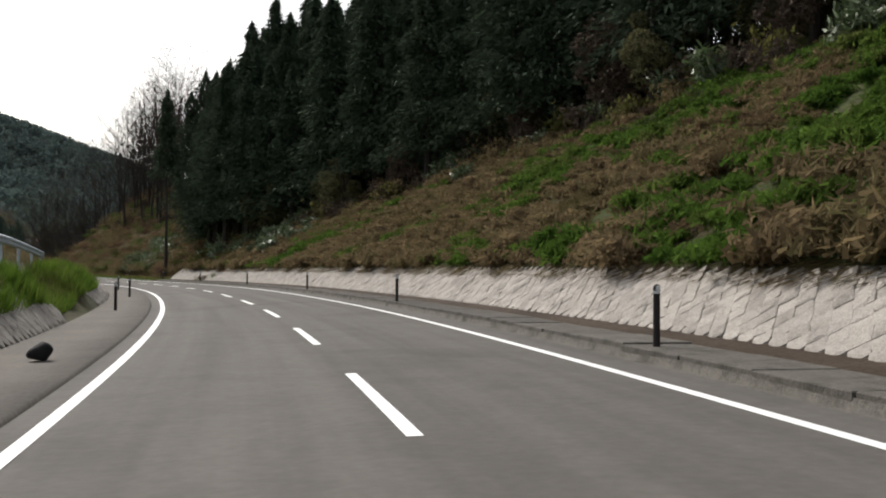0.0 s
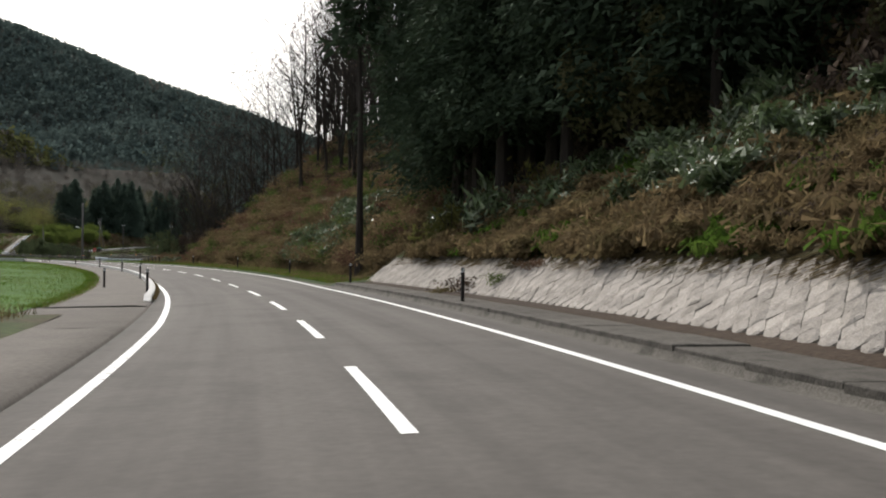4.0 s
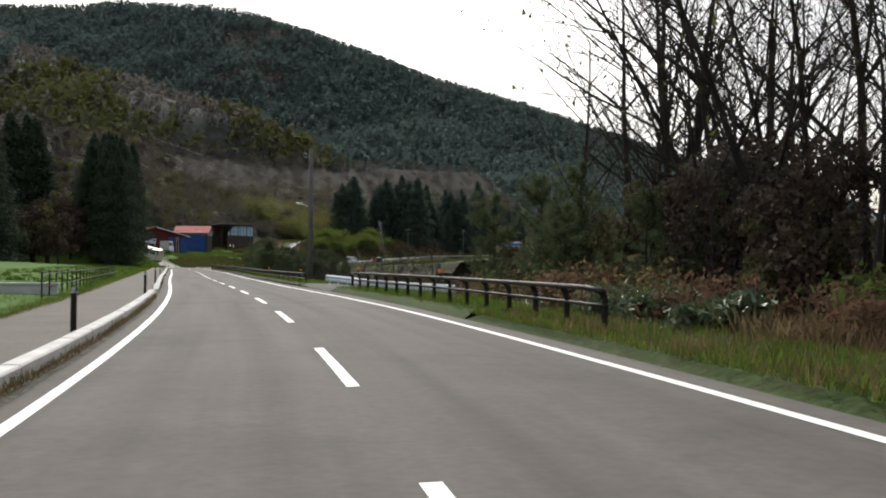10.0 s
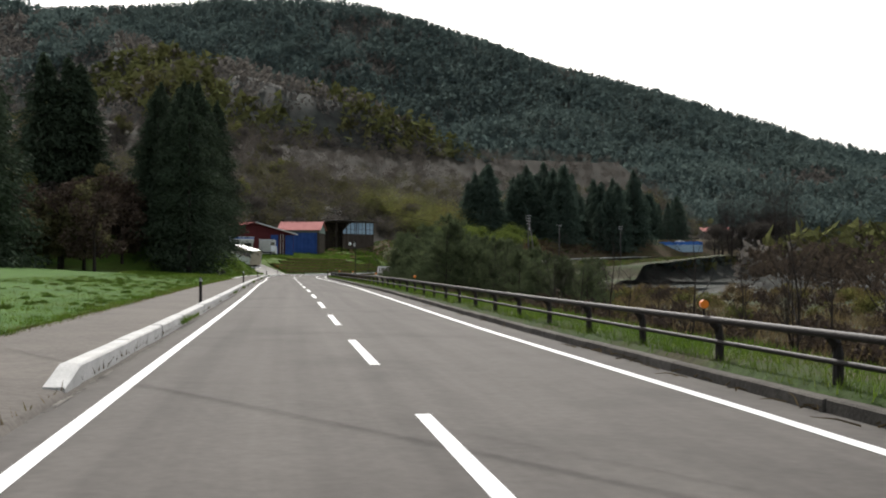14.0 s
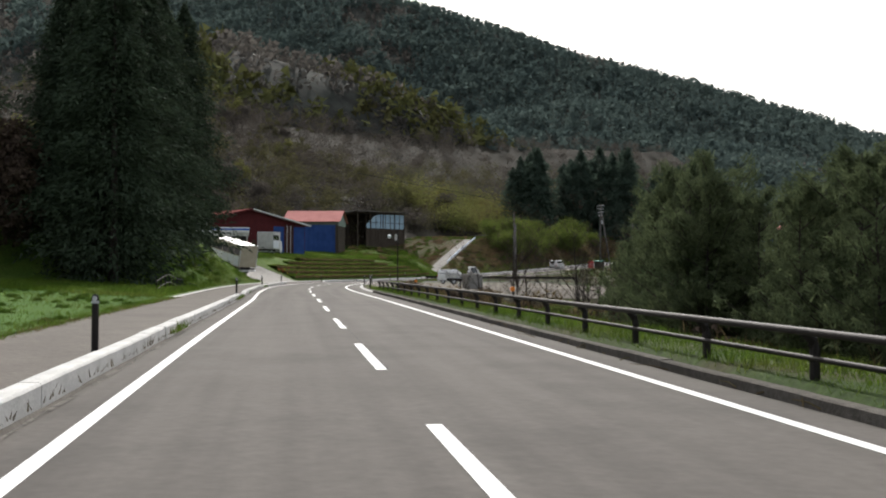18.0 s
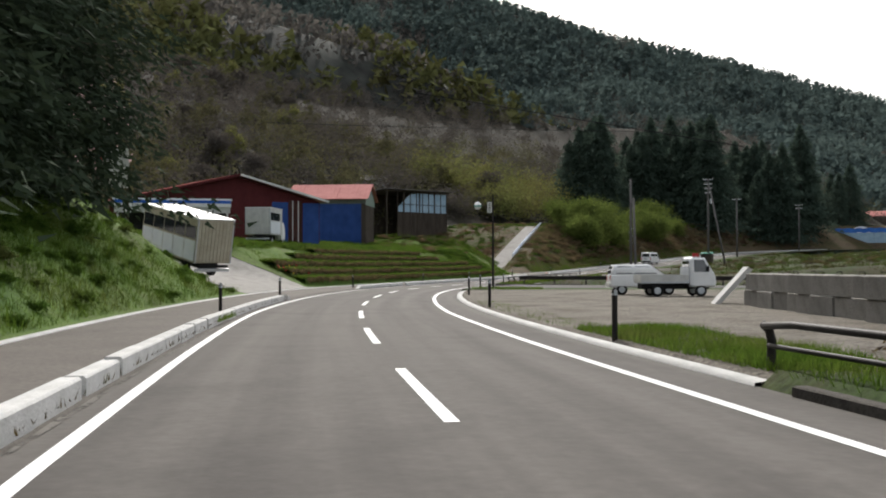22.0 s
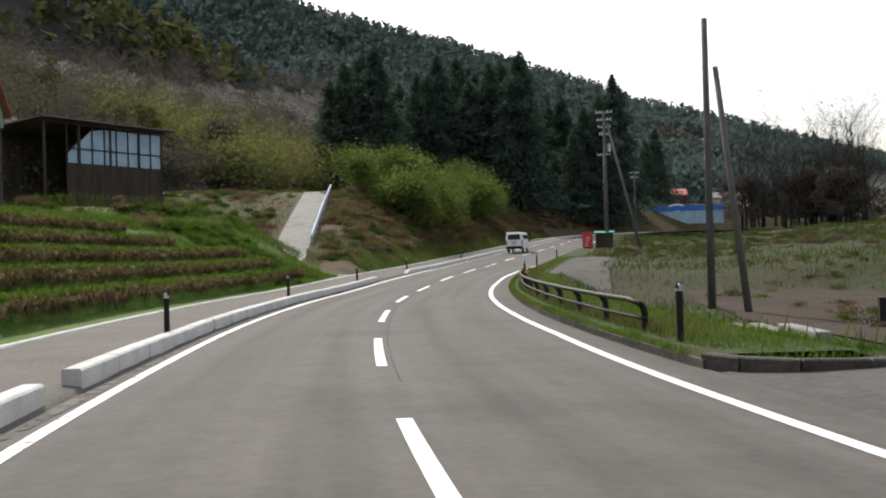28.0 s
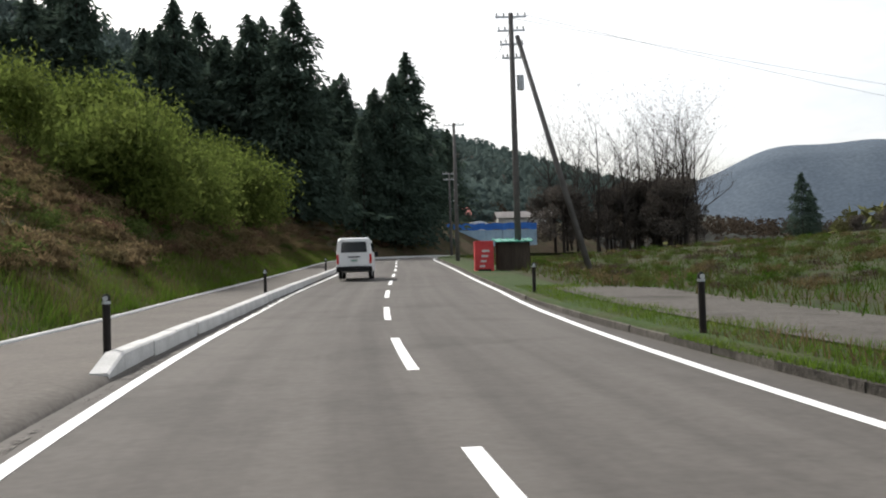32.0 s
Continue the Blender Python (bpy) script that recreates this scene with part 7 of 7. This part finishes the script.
part("tray", Shape().box(-0.35, 0.35, -0.40, -0.376, 0.15, 0.35), BLACK, vm)
hut = empty("roadside_hut", pose(-243.4, 463.9, -0.8, 0, 0, 4), "small timber hut with a green roof", "hut")
wall_boards(hut, -0.85, 0.85, -0.5, 0, 1.8, 9, DARKWOOD)
part("side_wall", Shape().box(0.80, 0.87, -0.5, 0.9, 0, 1.85), DARKWOOD, hut)
part("back_wall", Shape().box(-0.85, 0.87, 0.85, 0.92, 0, 1.85), DARKWOOD, hut)
seamed_roof(hut, [(-1.0, -0.75, 1.85), (1.0, -0.75, 1.85), (1.0, 1.05, 2.05), (-1.0, 1.05, 2.05)], GREEN_PAINT, 5, 0.05)

# black bag on the gutter slab
bag = bpy.data.meshes.new("rubbish_bag")
bmx = bmesh.new()
bmesh.ops.create_icosphere(bmx, subdivisions=3, radius=0.18)
for v in bmx.verts:
    v.co.z = max(v.co.z, -0.12) * (0.9 + 0.15 * math.sin(v.co.x * 14))
    v.co.x += 0.03 * math.sin(v.co.z * 18 + v.co.y * 9)
bmx.to_mesh(bag)
bmx.free()
bag.materials.append(BLACK)
ob = tagged(new("rubbish_bag", bag), "crumpled black bag lying on the gutter slab", "bag")
ob.matrix_basis = place(17.0, -4.45, 0.155)

# dead twigs washed against the kerb
twig_rng = random.Random(3)
sh = Shape()
for k in range(150):
    s, l = twig_rng.choice((twig_rng.uniform(226, 262), twig_rng.uniform(226, 330))), 3.98 - abs(twig_rng.gauss(0, 0.1))
    a, n = twig_rng.uniform(0, 6.283), twig_rng.uniform(0.12, 0.5)
    x, y, z = on_road(s, l, 0.0)
    d = Vector((math.cos(a), math.sin(a), twig_rng.uniform(0, 0.35)))
    q = Vector((x, y, z))
    sh.tube([q, q + d * n * 0.5 + Vector((0, 0, 0.02)), q + d * n + Vector((0.05 * math.sin(k), 0, 0))], [0.009, 0.007, 0.003], 4, False)
tagged(solid("dead_twigs", sh, DRYLEAF), "pale dead twigs washed against the kerb", "twigs", kind="stuff")

# tulips at the corner of the yard
for k in range(26):
    s, l = 432.0 + R.uniform(-1.2, 4.5), -8.6 - R.uniform(0, 1.6)
    ob = empty("tulip", place(s, l, float(height(s, l)), R.uniform(0, 360)), "red or yellow tulip in the grass", "flower", "tulips")
    part("stem", Shape().tube([(0, 0, -0.05), (0.01, 0, 0.32)], 0.008, 4), BLADES, ob)
    part("bloom", Shape().tube([(0.01, 0, 0.31), (0.01, 0, 0.37), (0.01, 0, 0.44)], [0.02, 0.055, 0.04], 6), RED if k % 3 else YELLOW, ob)

# ---- grass and far woods ----


def blades(name, n, s_range, l_fun, mat, label, lo, hi, seed, parent_label="grass", keep=None, fall=0.0, wide=1.0):
    """Many single leaning blades, denser in tufts."""
    g = np.random.default_rng(seed)
    n = n * 2
    s = g.uniform(*s_range, n)
    l = l_fun(s, g)
    off_path = ~((s > 495) & (s < 533) & (np.abs(-l - (11.7 + 9.2 * (s - 497) / 34)) < 1.5)) & ~((s > 493.5) & (s < 500) & (l < -6.5) & (l > -9.5)) & ~((s > 451) & (s < 489) & (l > 12.3)) & ~((s > 489) & (s < 517) & (l > 5.7) & (l < 8.4)) & ~((s > 223.4) & (s < 234.2) & (l > 4) & (l < 5.7))
    if keep is not None:
        off_path &= keep(s, l, g)
    s, l = s[off_path], l[off_path]
    n = len(s)
    h = g.uniform(lo, hi, n) * (0.65 + 0.6 * np.clip(0.5 + wobble(s, l, 1.6, seed), 0, 1))
    rise = lambda q: height(s, q) + (0.14 * np.clip((np.abs(q) - 7.8) / 3, 0, 1) * (wobble(s, q, 3.0, 0) + 1.6 * wobble(s, q, 11.0, 3)) if fall else 0)
    base = on_road(s, l, rise(l) - 0.02)
    a = g.uniform(0, 6.283, n)
    w = (0.006 + 0.018 * h) * wide
    d = np.stack([np.cos(a), np.sin(a), 0 * a], 1)
    b = np.stack([-np.sin(a), np.cos(a), 0 * a], 1)
    up = np.array([0, 0, 1.0])
    tip = base + up * h[:, None] + b * (h * g.uniform(0.2, 1.1, n))[:, None]
    if fall:
        lower = on_road(s, l - fall * h, rise(l - fall * h) + 0.45 * h)
        tip = lower + b * (0.45 * h * g.uniform(-1, 1, n))[:, None]
    v = np.stack([base - d * w[:, None], base + d * w[:, None], tip], 1).reshape(-1, 3)
    f = np.arange(3 * n).reshape(-1, 3)
    return tagged(solid(name, (v, f), mat), label, parent_label, kind="stuff")


def band(l0, l1, power=1.0):
    return lambda s, g: l0 + (l1 - l0) * g.uniform(0, 1, len(s)) ** power


blades("verge_grass", 16000, (118, 200), band(4.2, 7.2), STRAW, "dry stalks in the verge grass", 0.06, 0.26, 51)
blades("verge_grass", 30000, (118, 200), band(4.15, 6.6), BLADES, "short green verge grass with dry stalks", 0.05, 0.2, 1)
blades("verge_grass", 44000, (196, 371), band(4.25, 6.6), BLADES, "lush green grass under the guard fence", 0.06, 0.22, 2)
blades("verge_grass", 2600, (422.5, 428.5), band(4.4, 9.0), BLADES, "green grass on the small island", 0.05, 0.18, 33)
blades("verge_grass", 16000, (447, 520), band(4.3, 6.4), BLADES, "green verge grass behind the kerb", 0.05, 0.18, 3)
SLOPE_EDGE = lambda s, g: 7.9 + (np.interp(s, [-30, 20, 60, 100, 120], [31, 27, 22, 15, 9.0]) - 7.9) * g.uniform(0, 1, len(s))
blades("slope_grass", 34000, (0, 118), SLOPE_EDGE, FRESH, "green grass patches on the cut slope", 0.16, 0.55, 4, wide=2.2, keep=lambda s, l, g: lush(s, l) + 0.25 * g.normal(size=len(s)) > 0, fall=0.8)
blades("slope_grass", 34000, (0, 118), SLOPE_EDGE, STRAW, "dry straw-coloured grass on the cut slope", 0.2, 0.7, 5, wide=2.0, keep=lambda s, l, g: lush(s, l) + 0.35 * g.normal(size=len(s)) < 0.1, fall=0.9)
blades("hill_grass", 60000, (119, 196), band(6.4, 26, 1.3), HILLDRY, "dry grass on the steep hillside", 0.15, 0.5, 6, wide=1.6)
blades("meadow_edge", 22000, (101, 353), band(-6.35, -7.1), BLADES, "ragged grass creeping over the footpath's edge", 0.03, 0.16, 61)
blades("meadow_edge", 7000, (101, 353), band(-6.25, -6.8), STRAW, "dry grass along the footpath's edge", 0.03, 0.12, 62)
blades("wall_top_grass", 14000, (10, 52), band(-6.0, -7.6), BLADES, "green grass hanging over the low wall", 0.15, 0.5, 63, wide=1.8)
blades("meadow_grass", 60000, (100, 352), band(-6.9, -17, 1.4), BLADES, "bright green young meadow grass", 0.05, 0.15, 7)
blades("bank_grass", 44000, (352, 412), band(-7.2, -18), BLADES, "bright green grass on the steep bank", 0.1, 0.36, 8)
blades("mound_grass", 42000, (430, 496), lambda s, g: -13.2 - 15 * g.uniform(0, 1, len(s)) ** 1.3, BLADES, "bright green grass above the terraces", 0.10, 0.48, 9)
blades("mound_grass", 9000, (478, 497), band(-7.0, -14), BLADES, "green grass beside the climbing path", 0.08, 0.26, 29)
blades("embankment_grass", 30000, (490, 580), band(-17, -37), SLOPE_BLADE, "rough green and brown grass on top of the embankment", 0.15, 0.5, 30)
blades("mound_grass", 16000, (430, 496), band(-24, -38), SLOPE_BLADE, "rough grass behind the terraces", 0.12, 0.4, 31)
blades("terrace_grass", 14000, (486, 497), band(-6.9, -17), BLADES, "green grass between the terraces and the path", 0.1, 0.35, 34, wide=1.5)
blades("terrace_grass", 26000, (431, 489), band(-7.8, -13.8), BLADES, "green grass on the terrace steps", 0.06, 0.2, 35)
blades("corner_grass", 12000, (445.4, 456), band(4.5, 26), BLADES, "lush green grass behind the barrier", 0.06, 0.22, 37)
blades("wall_top_grass", 9000, (-10, 117), band(7.35, 7.9), DRYLEAF, "dry grass hanging over the top of the stone wall", 0.15, 0.5, 38, fall=1.0, wide=1.8)
blades("path_grass", 9000, (496, 530), band(-6.9, -12), BLADES, "green grass between the footpath and the climbing path", 0.06, 0.24, 39)
blades("kerb_weeds", 5000, (105, 215), band(-3.52, -3.68), DRYLEAF, "dry weeds along the foot of the kerb", 0.03, 0.16, 41)
blades("kerb_weeds", 5200, (447, 500), band(3.9, 4.15), BLADES, "yellow-green weeds in the gutter of the bend", 0.03, 0.12, 43)
blades("kerb_weeds", 1800, (449, 500), band(4.3, 5.2), DRYLEAF, "dry stalks between the fence posts", 0.08, 0.28, 44)
blades("lot_weeds", 7000, (371, 381), band(4.4, 6.6), BLADES, "green weeds at the end of the lot", 0.05, 0.2, 52)
blades("lot_weeds", 700, (372, 400), band(4.3, 5.4), BLADES, "weeds along the edge of the lot", 0.03, 0.09, 36)
blades("bank_grass", 12000, (-5, 98), band(-6.2, -13), DRYLEAF, "dry grass on the low bank", 0.15, 0.5, 10)
blades("embankment_grass", 30000, (496, 600), band(-6.9, -17), DRYLEAF, "dry grass on the embankment", 0.15, 0.45, 11)
blades("embankment_grass", 26000, (496, 600), band(-6.8, -9.6, 1.5), BLADES, "green grass at the foot of the embankment", 0.12, 0.35, 12)
blades("field_weeds", 30000, (205, 371), band(7, 34), DRYLEAF, "dry weeds in the valley field", 0.3, 0.9, 13)
blades("field_weeds", 26000, (446, 590), band(6.2, 45), SLOPE_BLADE, "dry and green weeds in the fallow field", 0.12, 0.45, 14, wide=1.8)
blades("kerb_weeds", 700, (105, 405), band(-3.60, -3.66), DRYLEAF, "weeds growing along the kerb joints", 0.03, 0.15, 15)
blades("kerb_weeds", 5000, (216, 404), band(-3.55, -3.66), BLADES, "green weeds in patches along the foot of the kerb", 0.03, 0.2, 16, keep=lambda s, l, g: wobble(s, 0 * s, 5.0, 4) > 0.35)


def far_trees(name, n, region, mat, label, lo, hi, seed, slim, keep, clump=0.42, m=13):
    """Joined small crowns over the far slopes."""
    g = np.random.default_rng(seed)
    x, y = g.uniform(region[0], region[1], n), g.uniform(region[2], region[3], n)
    z, near_ = settled(x, y)
    ok = (near_ > 74) & keep(x, y, z, g)
    x, y, z = x[ok], y[ok], z[ok]
    n = len(x)
    h = g.uniform(lo, hi, n)
    r = h * slim * g.uniform(0.8, 1.2, n)
    t = g.uniform(0.05, 1.0, (n, m))
    a = g.uniform(0, 6.283, (n, m))
    rr = r[:, None] * (1.05 - 0.85 * t) * np.sqrt(g.uniform(0.1, 1, (n, m)))
    c = np.stack([x[:, None] + rr * np.cos(a), y[:, None] + rr * np.sin(a), z[:, None] + h[:, None] * t], -1).reshape(-1, 3)
    big = np.repeat(h * (0.20 + 0.5 * slim), m)[:, None] * clump
    p, q = g.normal(size=(n * m, 3)), g.normal(size=(n * m, 3))
    v = np.stack([c - p * big * 0.6, c + (p - q) * big * 0.5, c + (p + q) * big * 0.5], 1)
    f = np.arange(3 * n * m).reshape(-1, 3)
    return tagged(solid(name, (v.reshape(-1, 3), f), mat), label, "woods", kind="stuff")


def patch(x, y, size, seed):
    return wobble(x, y, size, seed)


# Conifer and bare-wood colours are lightened to carry the aerial haze.
M_HAZY_CONIFER = leafy("haze_paled_conifers", [(0.068, 0.096, 0.090), (0.088, 0.116, 0.104)], 0.02, 0.45, 0.06, 0.0)
M_HAZY_BROWN = leafy("haze_paled_bare_woods", [(0.096, 0.090, 0.082), (0.122, 0.112, 0.098)], 0.02, 0.45, 0.08, 0.0)
V_BROWN = leafy("valley_bare_thickets", [(0.046, 0.037, 0.028), (0.074, 0.058, 0.043)], 0.05, 0.3, 0.15, 0.0)
M_OLIVE = leafy("mountain_spring_woods", [(0.075, 0.086, 0.036), (0.120, 0.124, 0.046), (0.100, 0.085, 0.045)], 0.02, 0.1, 0.2, 0.0)


def brown_part(x, y):
    """Above 0 where the leafless woods stand: the spur at the mountain's foot and some of the ridges."""
    spur = 1.2 * smooth(700 + 0.25 * (x + 416) - y, 0, 60) * smooth(-330 - x, 0, 60)
    return spur + patch(x, y, 120, 3) + 0.25 * patch(x, y, 30, 4) - 0.55


far_trees("mountain_woods", 84000, (-1650, 60, 520, 1090), M_HAZY_CONIFER, "dark conifer woods covering the mountain", 7, 11, 1, 0.26, lambda x, y, z, g: (z > np.interp(x, [-260, -150], [-4, 40])) & (brown_part(x, y) < 0.06))
far_trees("mountain_woods", 42000, (-1650, 60, 400, 1060), M_HAZY_BROWN, "leafless brown woods on the mountain", 5, 8, 2, 0.42, lambda x, y, z, g: (z > -4) & (brown_part(x, y) > -0.06))
far_trees("valley_woods", 7000, (-520, -60, 430, 700), M_OLIVE, "olive woods at the foot of the mountain", 6, 10, 3, 0.5, lambda x, y, z, g: (z > -2) & (patch(x, y, 50, 8) > -0.1))
far_trees("valley_woods", 26000, (-240, 200, 250, 760), V_BROWN, "brown thickets across the valley", 2.5, 6, 4, 0.55, lambda x, y, z, g: (z > -7.5) & (patch(x, y, 60, 9) > -0.75), 0.26, 16)
far_trees("valley_woods", 5000, (-240, 200, 250, 760), M_OLIVE, "olive thickets across the valley", 2.5, 5, 5, 0.55, lambda x, y, z, g: (z > -7.5) & (patch(x, y, 45, 6) > 0.25), 0.3)


def hill_woods(name, n, s_range, l_range, mat, label, lo, hi, seed):
    """Joined uneven crowns over the near wooded hill."""
    g = np.random.default_rng(seed)
    s, l = g.uniform(*s_range, n), g.uniform(*l_range, n)
    c = on_road(s, l, height(s, l))
    h = g.uniform(lo, hi, n)
    out = []
    for k in range(n):
        m = 200
        v = g.normal(size=(m, 3)) * np.array([0.22, 0.22, 0.2]) * h[k]
        v[:, 2] += h[k] * 0.55
        out.append(c[k] + v)
    v, f = leaves(np.concatenate(out), 0.27, g, 0.0, 1.0)
    return tagged(solid(name, (v, f), mat), label, "woods", kind="stuff")


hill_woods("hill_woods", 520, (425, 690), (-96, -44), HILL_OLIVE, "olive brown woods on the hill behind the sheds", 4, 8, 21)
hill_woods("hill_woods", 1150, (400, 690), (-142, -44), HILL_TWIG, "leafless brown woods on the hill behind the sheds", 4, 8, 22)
hill_woods("hill_woods", 260, (380, 440), (-72, -38), BAMBOO, "yellow-green bamboo grove on the hill", 5, 9, 23)
hill_woods("hill_woods", 200, (356, 430), (-100, -44), HILL_OLIVE, "olive woods beside the bamboo grove", 4, 8, 24)
hill_woods("hill_woods", 190, (560, 628), (-66, -40), BAMBOO, "yellow-green bamboo grove beside the conifers", 6, 11, 25)
# bare grove on the rise at the far bend, lower growth beside it
for k in range(42):
    x, y = R.uniform(-230, -203), 592 + R.uniform(-10, 14)
    ob = plant_xy((hill_bares + bares)[k % 6], x, y, 4.2, R.uniform(0, 360), R.uniform(1.3, 1.75))
    ob["group"] = "bare grove at the far bend"
for k in range(14):
    x, y = R.uniform(-230, -203), 588 + R.uniform(-8, 10)
    ob = plant_xy(broad[2], x, y, 3.6, R.uniform(0, 360), R.uniform(1.0, 1.6))
    ob["group"] = "bare grove at the far bend"
for k in range(16):
    x, y = R.uniform(-201, -140), 592 + R.uniform(-8, 14)
    ob = plant_xy(broad[(2, 2, 0)[k % 3]], x, y, 3.2, R.uniform(0, 360), R.uniform(0.5, 0.95))
    ob["group"] = "trees across the fields"
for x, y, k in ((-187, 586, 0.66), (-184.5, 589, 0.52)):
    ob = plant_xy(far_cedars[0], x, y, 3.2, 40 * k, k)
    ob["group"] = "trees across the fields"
stow(scrubs + hill_scrubs + fruit + far_cedars + hill_bares + cedars + pines + bares + budding + broad + willow + sasas + drys)
